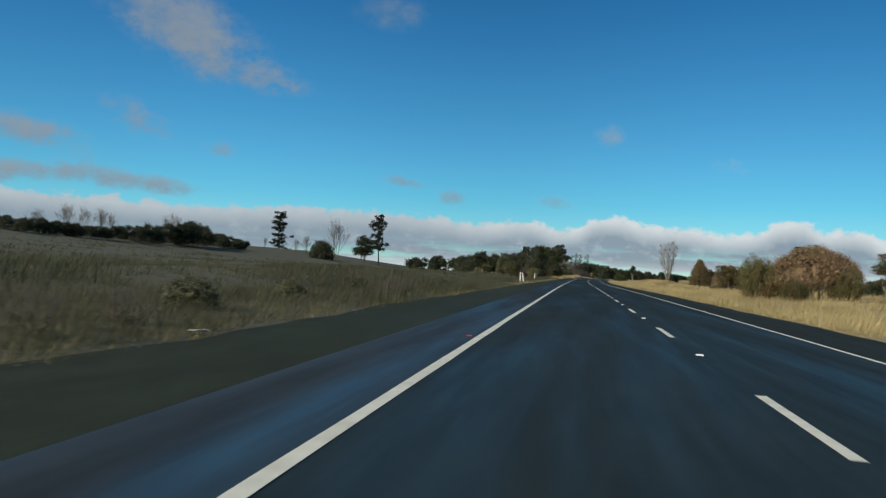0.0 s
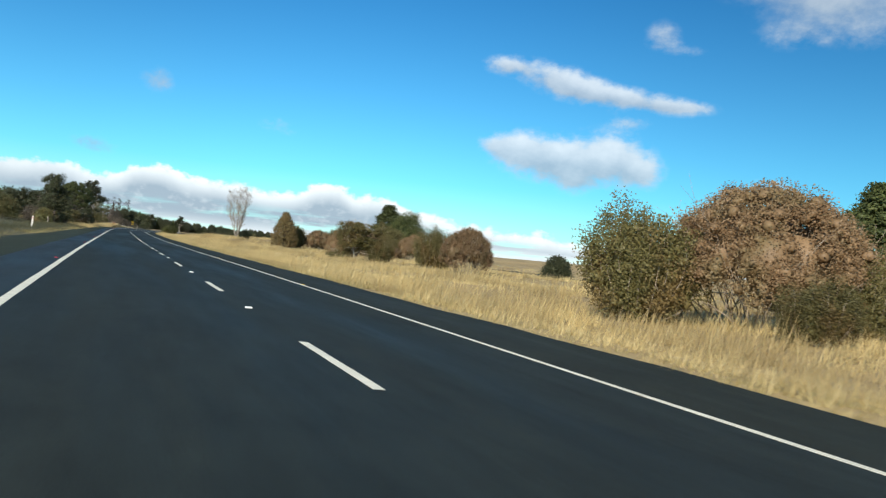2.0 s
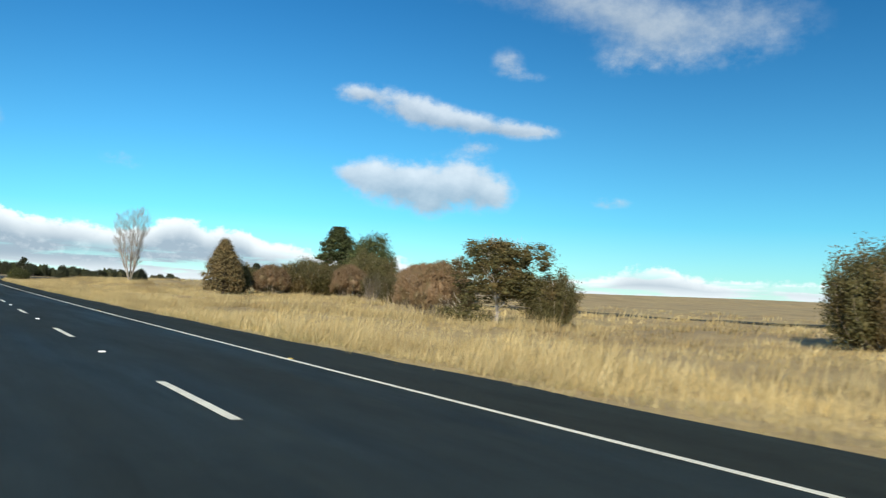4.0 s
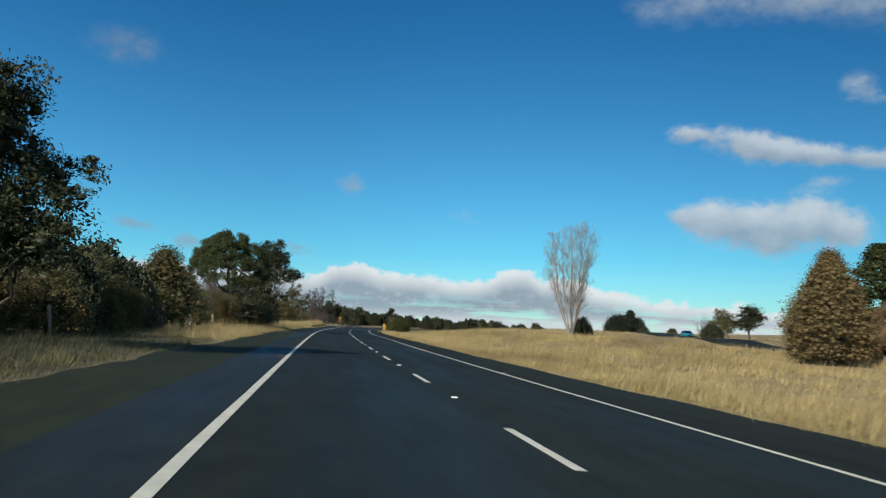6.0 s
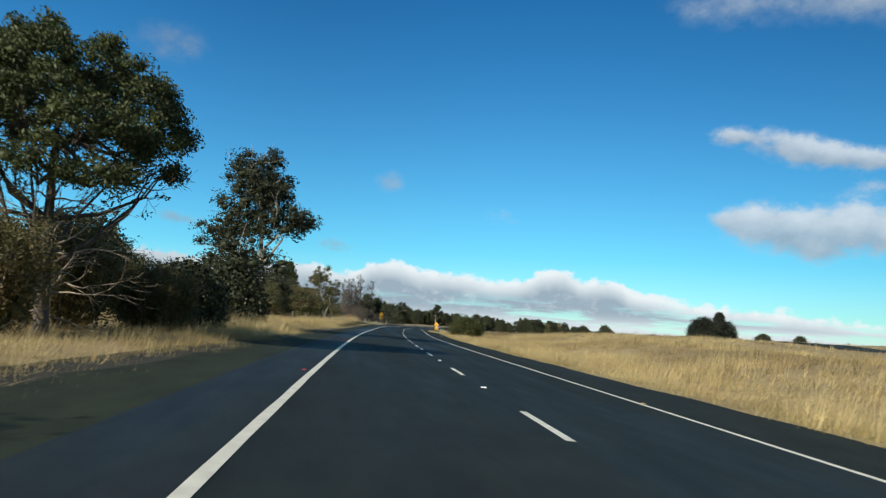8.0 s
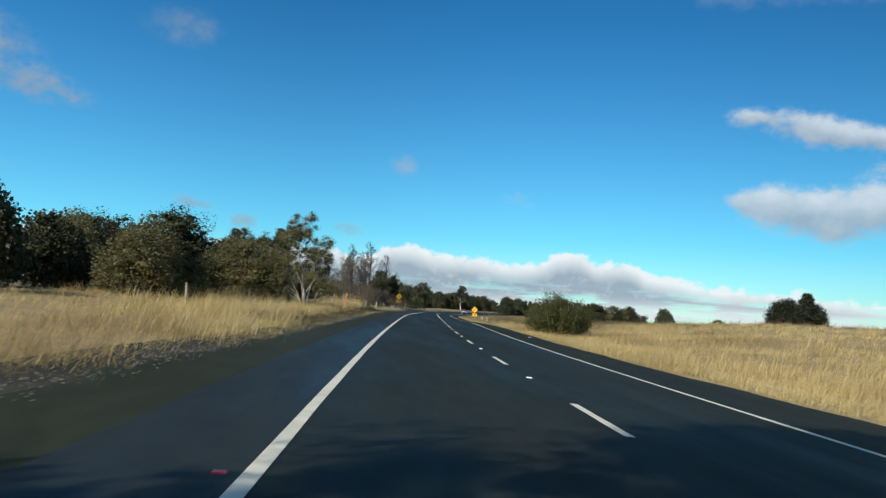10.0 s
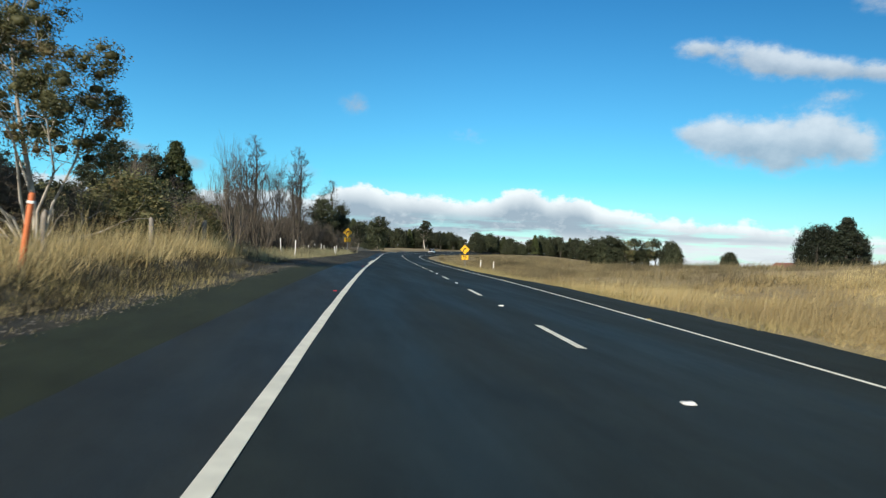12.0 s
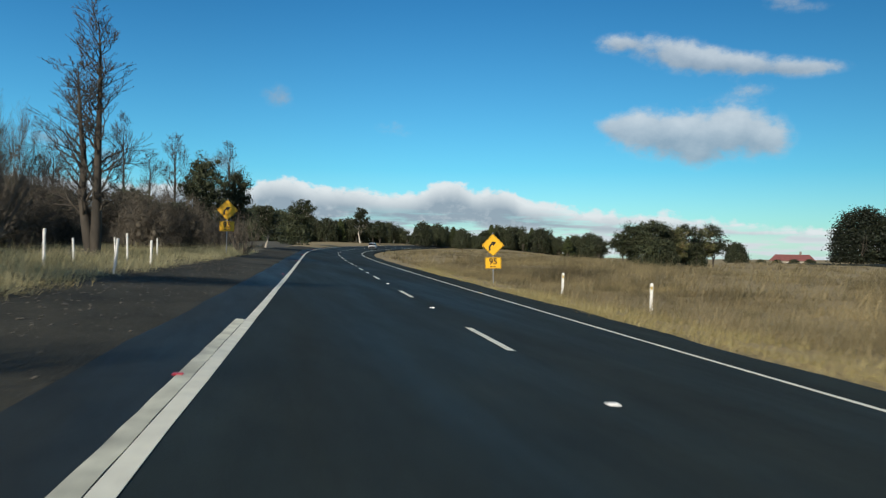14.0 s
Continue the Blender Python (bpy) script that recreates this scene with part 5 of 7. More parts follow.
plant("spire_b", -3.4, 532.9, top=16.6, w=4.4)
plant("spire_b", 4.2, 536.3, top=16.3, w=4.4)
plant("gum_c", 2.1, 503.2, top=11.2, w=5.0)
plant("gum_c", 5.2, 508.3, top=10.2, w=4.1)
plant("gum_d", 8.9, 518.3, top=6.4, w=3.8)
plant("thicket", -12.2, 483.8, top=6.5, w=6.4)
plant("brush", -8.2, 478.7, top=5.8, w=5.8)
plant("brush", -6.4, 482.4, top=5.9, w=5.5)
plant("brush", -3.9, 483.7, top=6.3, w=5.5)
plant("brush", 0.4, 468.1, top=5.4, w=3.8)
plant("brush", 2.5, 470.4, top=5.0, w=3.5)
plant("twigs", 4.3, 471.7, top=4.5, w=3.5)
plant("twigs", 6.4, 467.6, top=4.0, w=2.9)
plant("brush", -10.6, 484.2, top=4.7, w=5.8)
plant("brush", -0.8, 472.8, top=4.5, w=4.2)
plant("twigs", -8.4, 418.3, top=5.5, w=4.9)
plant("twigs", -8.1, 436.9, top=6.0, w=6.9)
plant("twigs", -2.7, 418.1, top=5.5, w=4.7)
plant("twigs", -1.2, 427.3, top=5.7, w=4.5)
plant("twigs", 1.3, 427.1, top=4.8, w=3.5)
plant("twigs", -6.6, 419.8, top=3.8, w=4.5)
plant("twigs", -12.4, 429.5, top=4.5, w=5.0)
plant("twigs", -5.8, 434.2, top=4.2, w=6.1)
plant("thicket", 16.2, 588.1, top=8.4, w=4.9)
plant("pine_f", -191.9, 511.9, top=35.7, w=17.3)
plant("pine_g", -118.3, 477.8, top=33.5, w=13.4)
plant("olive", 32.4, 226.1, top=5.0, w=4.8)
plant("rust", 37.2, 224.6, top=4.3, w=5.6)
plant("olive", 42.9, 224.2, top=5.1, w=7.4)
plant("thicket", 44.2, 136.2, top=2.6, w=3.4)

# dead bracken in the rank grass of the left verge
for key, x, y, up, w in (("twigs", -8.3, 2.5, 0.75, 1.3), ("twigs", -8.4, 4.7, 0.7, 1.2), ("weeds", -9.2, 8.4, 0.6, 1.5), ("weeds", -9.6, 15.2, 0.5, 1.3), ("twigs", -8.2, 20.4, 0.75, 1.4),
                          ("twigs", -8.1, 22.0, 0.8, 1.2), ("weeds", -10.4, 24.5, 0.55, 1.5), ("weeds", -9.3, 37.5, 0.6, 1.2), ("twigs", -11.5, 30.0, 0.9, 1.6)):
    plant(key, x, y, top=ground_z(x, y) + up, w=w)

# a far row of trees over the left paddock
plant("gum_c", -181.4, 224.5, top=13.4, w=5.3)
plant("thicket", -178.7, 224.2, top=13.0, w=6.3)
plant("gum_e", -178.9, 228.6, top=13.2, w=5.6)
plant("thicket", -173.2, 224.4, top=13.0, w=4.8)
plant("gum_c", -172.3, 227.8, top=12.4, w=6.0)
plant("thicket", -167.7, 224.8, top=12.3, w=5.7)
plant("gum_e", -169.3, 231.7, top=13.0, w=5.6)
plant("thicket", -169.0, 235.6, top=13.0, w=5.4)
plant("gum_c", -170.1, 240.8, top=12.4, w=5.6)
plant("thicket", -168.6, 242.8, top=12.6, w=6.2)
plant("gum_e", -166.1, 244.2, top=12.4, w=5.6)
plant("thicket", -166.1, 248.6, top=12.3, w=6.1)
plant("gum_c", -166.3, 252.8, top=11.8, w=5.1)
plant("thicket", -167.1, 259.2, top=12.0, w=6.6)
plant("gum_e", -165.9, 261.7, top=12.3, w=5.9)
plant("thicket", -165.4, 265.6, top=12.1, w=5.3)
plant("gum_c", -168.2, 276.0, top=13.2, w=4.9)
plant("thicket", -166.7, 278.5, top=13.1, w=5.3)
plant("gum_e", -162.8, 277.0, top=13.5, w=4.8)
plant("thicket", -166.0, 289.3, top=13.8, w=6.5)
plant("gum_c", -163.6, 292.3, top=15.0, w=7.0)
plant("thicket", -163.0, 298.4, top=14.4, w=6.3)
plant("gum_e", -163.8, 307.7, top=16.2, w=6.0)
plant("thicket", -163.5, 313.1, top=15.2, w=5.9)
plant("gum_c", -161.1, 314.1, top=17.0, w=6.9)
plant("thicket", -161.3, 321.7, top=17.9, w=7.4)
plant("gum_e", -161.1, 328.9, top=17.6, w=5.4)
plant("thicket", -161.5, 336.7, top=16.6, w=5.4)
plant("gum_c", -161.6, 345.5, top=14.4, w=5.7)
plant("thicket", -161.8, 355.0, top=14.4, w=8.0)
plant("gum_e", -157.9, 355.3, top=13.5, w=5.6)
plant("thicket", -158.5, 366.0, top=12.7, w=7.7)
plant("gum_c", -155.6, 369.1, top=12.1, w=6.3)
plant("bare_b", -171.6, 236.8, top=16.2, w=6.8)
plant("bare_b", -169.3, 248.0, top=18.9, w=9.6)
plant("bare_b", -171.4, 262.1, top=18.8, w=6.4)
plant("bare_b", -169.3, 268.1, top=19.2, w=8.6)
plant("bare_b", -169.5, 275.6, top=17.9, w=5.1)
plant("bare_b", -168.4, 300.3, top=16.7, w=5.3)
plant("bare_b", -166.2, 310.0, top=19.5, w=3.9)
plant("bare_b", -167.1, 319.1, top=21.2, w=3.9)
plant("thicket", -133.2, 414.6, top=14.7, w=13.2)
plant("bare_b", -138.1, 457.4, top=29.1, w=9.0)
plant("bare_b", -153.6, 452.3, top=19.4, w=6.0)
plant("bare_b", -175.5, 443.9, top=16.8, w=5.0)
plant("bare_b", -159.2, 450.2, top=16.7, w=4.0)
plant("gum_e", -122.4, 462.0, top=20.2, w=13.0)
plant("gum_e", -141.9, 529.1, top=20.0, w=13.7)
# trees across the end of that paddock
plant("gum_c", -60.2, 283.0, top=5.6, w=4.0)
plant("thicket", -59.7, 293.0, top=6.1, w=5.6)
plant("gum_e", -56.7, 293.2, top=6.2, w=5.2)
plant("thicket", -52.4, 288.2, top=6.5, w=4.1)
plant("pine_r", -49.9, 294.3, top=6.1, w=4.4)
plant("gum_c", -46.5, 293.4, top=6.3, w=5.2)
plant("thicket", -43.2, 291.9, top=7.3, w=4.3)
plant("gum_e", -40.2, 296.5, top=7.9, w=5.5)
plant("thicket", -36.1, 292.9, top=9.0, w=5.3)
plant("pine_r", -34.0, 297.4, top=7.5, w=4.0)
plant("gum_c", -30.9, 293.0, top=7.2, w=5.1)
plant("thicket", -26.9, 287.5, top=8.6, w=5.3)
plant("gum_e", -25.3, 296.9, top=9.2, w=5.3)
plant("thicket", -21.9, 297.2, top=8.7, w=5.4)
# woods beyond the bend
plant("gum_c", 7.1, 710.1, top=13.7, w=5.1)
plant("thicket", 9.8, 705.1, top=13.3, w=3.6)
plant("gum_e", 11.8, 708.2, top=13.3, w=5.0)
plant("pine_r", 14.2, 696.7, top=12.9, w=4.6)
plant("thicket", 16.5, 693.4, top=11.8, w=4.7)
plant("gum_c", 19.0, 706.7, top=11.9, w=4.8)
plant("thicket", 21.0, 698.8, top=10.9, w=5.0)
plant("gum_e", 22.9, 695.8, top=10.4, w=4.8)
plant("pine_r", 25.8, 703.6, top=10.0, w=4.7)
plant("thicket", 28.7, 714.6, top=10.5, w=4.1)
plant("gum_c", 30.7, 702.9, top=9.2, w=3.8)
plant("thicket", 33.1, 696.6, top=9.4, w=4.2)
plant("gum_e", 36.3, 705.4, top=9.0, w=4.7)
plant("pine_r", 37.7, 699.5, top=9.2, w=4.2)
plant("thicket", 40.9, 703.5, top=9.7, w=3.9)
plant("gum_c", 43.4, 700.0, top=8.8, w=5.0)
plant("thicket", 47.1, 707.5, top=8.9, w=4.1)
plant("gum_e", 49.4, 701.9, top=8.3, w=4.0)
plant("pine_r", 53.5, 709.4, top=8.5, w=4.3)
plant("thicket", 55.7, 708.7, top=8.6, w=4.6)
plant("gum_c", 55.0, 691.3, top=7.8, w=4.6)
plant("thicket", 60.7, 711.1, top=6.9, w=4.5)
plant("gum_e", 61.9, 703.7, top=5.8, w=4.2)
plant("pine_r", 62.8, 692.3, top=6.7, w=3.9)
plant("thicket", 64.3, 688.1, top=8.4, w=4.8)
plant("gum_c", 71.2, 706.5, top=8.2, w=5.1)
plant("thicket", 72.2, 700.7, top=8.1, w=4.4)
plant("gum_e", 76.2, 704.3, top=7.4, w=3.8)
plant("pine_r", 78.4, 701.6, top=7.1, w=4.5)
plant("thicket", 79.0, 691.8, top=6.4, w=4.1)
plant("gum_c", 85.4, 705.5, top=5.6, w=4.1)
plant("thicket", 83.9, 691.2, top=4.2, w=5.0)
plant("gum_e", 87.3, 692.1, top=6.1, w=4.7)
plant("pine_r", 89.6, 691.8, top=7.9, w=3.8)
plant("thicket", 94.1, 697.8, top=7.8, w=4.1)
plant("gum_c", 96.6, 695.2, top=8.1, w=3.7)
plant("thicket", 102.3, 702.9, top=7.5, w=4.6)
plant("gum_e", 97.6, 680.9, top=7.4, w=3.7)
plant("pine_r", 106.9, 698.9, top=7.2, w=3.9)
plant("thicket", 104.2, 684.1, top=6.7, w=3.7)
plant("gum_c", 110.1, 692.1, top=7.1, w=5.1)
plant("thicket", 110.9, 687.6, top=4.0, w=3.7)
plant("gum_e", 111.0, 682.1, top=4.3, w=3.6)
plant("pine_r", 113.5, 680.3, top=4.1, w=4.6)
plant("thicket", 119.5, 687.8, top=4.6, w=5.0)
plant("gum_c", 121.1, 684.6, top=5.2, w=4.7)
plant("thicket", 123.0, 682.2, top=5.3, w=4.9)
plant("gum_e", 120.9, 671.3, top=4.6, w=4.8)
plant("gum_d", 17.7, 588.0, top=10.6, w=8.8)
plant("gum_d", 40.7, 668.1, top=12.3, w=6.3)
plant("gum_e", 45.5, 660.4, top=7.9, w=8.2)
plant("gum_c", -1.2, 712.4, top=12.3, w=5.0)
plant("thicket", 1.7, 735.3, top=13.3, w=5.7)
plant("thicket", 4.5, 709.6, top=11.3, w=5.5)
plant("thicket", 7.3, 730.1, top=11.3, w=5.5)
plant("gum_c", 9.8, 723.5, top=11.6, w=4.5)
plant("thicket", 13.3, 719.8, top=10.7, w=6.0)
plant("thicket", 16.9, 728.4, top=11.2, w=5.0)
plant("thicket", 19.7, 716.1, top=9.4, w=4.4)
plant("gum_c", 22.3, 713.9, top=8.9, w=6.0)
plant("thicket", 26.1, 719.1, top=7.8, w=4.3)
plant("thicket", 30.2, 734.7, top=9.1, w=5.4)
plant("thicket", 32.1, 724.7, top=7.7, w=4.5)
plant("gum_c", 34.4, 709.6, top=7.8, w=4.1)
plant("thicket", 38.7, 721.6, top=8.2, w=4.4)
plant("thicket", 42.8, 725.5, top=7.7, w=5.2)
plant("thicket", 45.3, 724.3, top=7.3, w=4.7)
plant("gum_c", 49.0, 723.7, top=7.8, w=5.5)
plant("thicket", 53.4, 735.0, top=7.5, w=6.8)
plant("thicket", 52.7, 712.0, top=6.4, w=6.2)
plant("thicket", 58.0, 724.4, top=7.3, w=5.1)
plant("gum_c", 59.6, 714.2, top=5.4, w=4.3)
plant("thicket", 63.4, 715.2, top=4.3, w=5.2)
plant("thicket", 69.4, 726.2, top=5.4, w=4.3)
plant("thicket", 70.2, 715.2, top=6.7, w=4.7)
plant("gum_c", 70.9, 704.6, top=7.0, w=5.4)
plant("thicket", 78.9, 724.4, top=7.2, w=6.2)
plant("thicket", 81.6, 721.6, top=5.8, w=4.9)
plant("thicket", 82.2, 711.1, top=6.0, w=6.4)
plant("gum_c", 87.1, 718.1, top=4.7, w=5.1)
plant("thicket", 85.0, 699.5, top=3.5, w=4.6)
plant("thicket", 96.1, 725.6, top=5.1, w=6.7)
plant("thicket", 92.8, 702.2, top=6.5, w=4.2)
plant("gum_c", 96.9, 705.6, top=5.9, w=6.3)
plant("thicket", 97.0, 697.1, top=5.9, w=4.3)
plant("thicket", 103.3, 706.6, top=5.7, w=4.3)
plant("thicket", 110.7, 717.9, top=5.6, w=5.3)
plant("gum_c", 113.3, 716.8, top=5.5, w=6.2)
plant("thicket", 112.8, 705.8, top=6.1, w=4.3)
plant("thicket", 118.0, 712.0, top=4.9, w=4.5)
plant("thicket", 117.2, 701.9, top=3.5, w=4.6)
plant("gum_c", 120.5, 701.5, top=3.2, w=4.6)
plant("thicket", 118.8, 687.5, top=3.3, w=6.2)
plant("thicket", 127.7, 699.9, top=3.1, w=5.5)
plant("thicket", 132.0, 702.0, top=2.9, w=4.5)
plant("gum_c", 135.9, 702.9, top=3.4, w=6.1)
# gums in the median
plant("gum_c", 53.6, 508.8, top=3.6, w=4.0)
plant("gum_c", 55.6, 509.8, top=4.8, w=5.0)
plant("thicket", 56.6, 508.6, top=3.6, w=4.6)
plant("gum_e", 58.4, 511.0, top=5.1, w=5.0)
plant("gum_c", 60.6, 512.4, top=5.0, w=4.6)
plant("thicket", 60.2, 510.6, top=2.6, w=4.0)
plant("gum_b", 63.2, 512.8, top=4.6, w=3.8)
plant("gum_e", 65.6, 513.8, top=4.7, w=4.2)
plant("thicket", 66.8, 514.2, top=1.8, w=3.6)
plant("gum_b", 68.2, 514.8, top=4.6, w=3.8)
plant("gum_e", 70.4, 515.4, top=4.8, w=3.8)
# a hedge before the farmhouse and conifers by the farm
for x, y in ((166.5, 648.0), (170.5, 645.5), (174.5, 642.5), (178.5, 640.0)):
    plant("thicket", x, y, top=ground_z(x, y) + 2.3, w=5.5)
plant("dark_con", 146.8, 578.0, top=10.8, w=14.5)
plant("dark_fir", 150.0, 570.5, top=13.0, w=12.0)
plant("dark_con", 155.5, 576.0, top=9.6, w=10.0)
# trees along the left fence
plant("wattle", -12.1, 229.1, top=6.3, w=5.6)
plant("blackwood", -11.5, 237.4, top=4.5, w=2.8)
plant("gum_b", -12.9, 213.2, top=5.1, w=2.8)
plant("bare_a", -15.6, 226.1, top=5.9, w=2.0)
plant("blackwood", -12.3, 217.7, top=3.1, w=2.5)
plant("wattle", -11.3, 211.7, top=2.6, w=1.5)
plant("brush", -11.0, 219.1, top=2.4, w=1.6)
plant("bare_b", -11.4, 247.6, top=5.5, w=2.1)
plant("olive", -11.3, 251.7, top=4.4, w=3.3)
plant("umbrella", -10.8, 255.8, top=10.2, w=7.3)
plant("gum_d", -8.3, 284.1, top=12.6, w=6.4)
plant("thicket", -8.9, 266.0, top=3.9, w=4.0)

# scrub behind the verge
SCRUB = np.random.RandomState(21)


def scatter(kinds, count, s_range, off_range, height, width):
    for k in range(count):
        s_ = s_range[0] + (s_range[1] - s_range[0]) * (k + SCRUB.rand()) / count
        x, y, _ = on_road(s_, SCRUB.uniform(*off_range))
        plant(kinds[k % len(kinds)], float(x), float(y), top=ground_z(x, y) + SCRUB.uniform(*height), w=SCRUB.uniform(*width))


scatter(("brush", "thicket", "brush", "twigs", "brush"), 26, (436, 484), (-27, -20), (3.6, 5.0), (4.5, 6.5))
scatter(("brush", "thicket", "brush", "twigs", "brush"), 22, (484, 530), (-22, -15), (3.6, 5.2), (4.5, 6.5))
scatter(("thicket", "brush", "gum_c", "bare_b"), 34, (424, 522), (-44, -27), (4.6, 7.5), (5, 7))
scatter(("spire_b", "bare_b", "spire_b"), 9, (432, 500), (-34, -19), (7.0, 10.0), (4, 5))
scatter(("brush", "twigs", "blackwood", "brush"), 13, (384, 428), (-20, -15), (2.6, 4.0), (3.5, 5))
scatter(("thicket", "gum_c", "blackwood", "gum_e"), 18, (378, 424), (-36, -22), (4.0, 5.8), (4.5, 6))
scatter(("thicket", "gum_c", "gum_e"), 18, (286, 334), (-62, -24), (4.2, 6.4), (5, 7))
scatter(("gum_c", "blackwood", "gum_b", "wattle"), 11, (188, 230), (-28, -18), (3.4, 5.2), (3.5, 5))
scatter(("blackwood", "brush", "olive"), 9, (194, 228), (-16, -13), (2.0, 3.2), (2.8, 4.0))
scatter(("thicket", "gum_c", "blackwood"), 12, (330, 362), (-28, -16.5), (4.0, 6.0), (4, 5.5))
plant("spire_b", -9.2, 466.2, top=9.6, w=3.4)
plant("spire_b", -6.8, 469.0, top=7.4, w=3.0)
plant("bare_b", -9.0, 459.0, top=7.0, w=4.2)


# ---------------------------------------------------------------- grass
def tufts(rng, count, s_range, off_range, height, blades, width, sharp, patchy=0.0, skip=None):
    """Places of tufts beside the road: centre and height of each."""
    s = rng.uniform(*s_range, count)
    off = rng.uniform(*off_range, count)
    keep = np.ones(count, bool)
    if patchy:
        keep &= (np.sin(s * 0.23 + 2 * np.sin(off * 0.4)) + np.sin(s * 0.071 + off * 0.5) + rng.normal(0, 0.8, count)) > -2.2 * (1 - patchy)
    s, off = s[keep], off[keep]
    p = on_road(s, off)
    x, y = p[:, 0], p[:, 1]
    z = terrain(x, y)
    lush = 0.75 + 0.3 * np.sin(s * 0.13 + off * 0.31) + 0.2 * np.sin(s * 0.51 - off * 0.7) + 0.22 * np.sin(s * 1.27 + 1.7 * off + 2 * np.sin(off * 0.9 + s * 0.3))
    h = rng.uniform(*height, len(s)) * np.clip(lush, 0.38, 1.35)
    return np.stack([x, y, z], 1), h


def grass(name, mat, label, beds, seed):
    """One mesh of bent blades for each sort of grass."""
    rng = np.random.RandomState(seed)
    VV, quads, tris, n0 = [], [], [], 0
    for count, s_range, off_range, height, blades, width, sharp, patchy in beds:
        c, h = tufts(rng, count, s_range, off_range, height, blades, width, sharp, patchy)
        c, h = np.repeat(c, blades, 0), np.repeat(h, blades)
        n = len(c)
        spread = 0.10 + 0.22 * h
        base = c + np.stack([rng.normal(0, 1, n) * spread, rng.normal(0, 1, n) * spread, np.full(n, -0.04)], 1)
        a_ = rng.uniform(0, 6.283, n)
        lean = rng.uniform(0.05, 1.15, n)
        hh = h * rng.uniform(0.5, 1.15, n)
        d = np.stack([np.cos(a_) * lean + 0.22, np.sin(a_) * lean - 0.05, np.ones(n)], 1)
        side = np.stack([-np.sin(a_ + rng.normal(0, 0.8, n)), np.cos(a_), np.zeros(n)], 1) * (width * rng.uniform(0.6, 1.4, n))[:, None]
        tip = base + d * hh[:, None] - np.stack([0 * a_, 0 * a_, lean * lean * hh * 0.5], 1)
        if sharp:
            VV.append(np.stack([base - side, base + side, tip], 1).reshape(-1, 3))
            idx = n0 + np.arange(n)[:, None] * 3
            tris.append(idx + np.array([0, 1, 2]))
            n0 += 3 * n
        else:
            mid = base + (tip - base) * 0.5 + np.stack([-0.10 * d[:, 0] * hh, -0.10 * d[:, 1] * hh, 0.10 * hh], 1)
            VV.append(np.stack([base - side, base + side, mid + side * 0.7, mid - side * 0.7, tip], 1).reshape(-1, 3))
            idx = n0 + np.arange(n)[:, None] * 5
            quads.append(idx + np.array([0, 1, 2, 3]))
            tris.append(idx + np.array([3, 2, 4]))
            n0 += 5 * n
    V = np.vstack(VV)
    Q = np.vstack(quads) if quads else np.zeros((0, 4), int)
    T = np.vstack(tris)
    me = bpy.data.meshes.new(name)
    me.vertices.add(len(V))
    me.vertices.foreach_set("co", V.ravel())
    loops = np.concatenate([Q.ravel(), T.ravel()])
    me.loops.add(len(loops))
    me.loops.foreach_set("vertex_index", loops)
    sizes = np.concatenate([np.full(len(Q), 4), np.full(len(T), 3)])
    me.polygons.add(len(sizes))
    me.polygons.foreach_set("loop_start", np.concatenate([[0], np.cumsum(sizes)[:-1]]))
    me.polygons.foreach_set("loop_total", sizes)
    me.update(calc_edges=True)
    me.materials.append(mat)
    tagged(new(name, me), label, "grass", kind="stuff")


#            tufts  along       across      height       blades width sharp patchy
grass("golden_grass", M_GRASS, "tall golden dry grass on the verges", [
    (15500, (20, 402), (6.5, 12), (0.35, 0.95), 16, 0.0085, True, 0.25), (15500, (30, 402), (11, 24), (0.45, 0.95), 13, 0.0125, True, 0.4), (11000, (50, 405), (22, 42), (0.4, 0.85), 11, 0.020, True, 0.5),
    (5600, (30, 420), (42, 110), (0.35, 0.8), 9, 0.0390, True, 0.5),
    (420, (366, 384), (-11.5, -8.4), (0.8, 1.35), 16, 0.006, True, 0.1), (4700, (211, 326), (-12.5, -7.05), (0.4, 1.0), 14, 0.0059, True, 0.2), (1700, (326, 364), (-12.5, -8.1), (0.4, 1.05), 18, 0.0059, True, 0.5), (3000, (212, 360), (-20, -12), (0.45, 0.9), 11, 0.0117, True, 0.3), (1700, (215, 330), (-34, -18), (0.4, 0.8), 9, 0.0208, True, 0.3)], 7)
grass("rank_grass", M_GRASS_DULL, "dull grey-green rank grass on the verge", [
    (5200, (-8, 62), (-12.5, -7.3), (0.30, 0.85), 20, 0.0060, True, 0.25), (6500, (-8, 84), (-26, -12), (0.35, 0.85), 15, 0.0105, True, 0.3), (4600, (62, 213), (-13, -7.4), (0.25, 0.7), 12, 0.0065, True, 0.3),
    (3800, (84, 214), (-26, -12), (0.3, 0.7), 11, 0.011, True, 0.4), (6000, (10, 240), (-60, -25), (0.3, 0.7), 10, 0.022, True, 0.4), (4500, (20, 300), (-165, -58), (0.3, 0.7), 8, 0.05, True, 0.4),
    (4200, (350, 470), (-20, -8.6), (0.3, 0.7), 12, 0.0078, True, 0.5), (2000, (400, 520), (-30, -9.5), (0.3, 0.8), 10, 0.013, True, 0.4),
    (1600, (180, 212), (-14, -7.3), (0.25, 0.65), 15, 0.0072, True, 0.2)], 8)
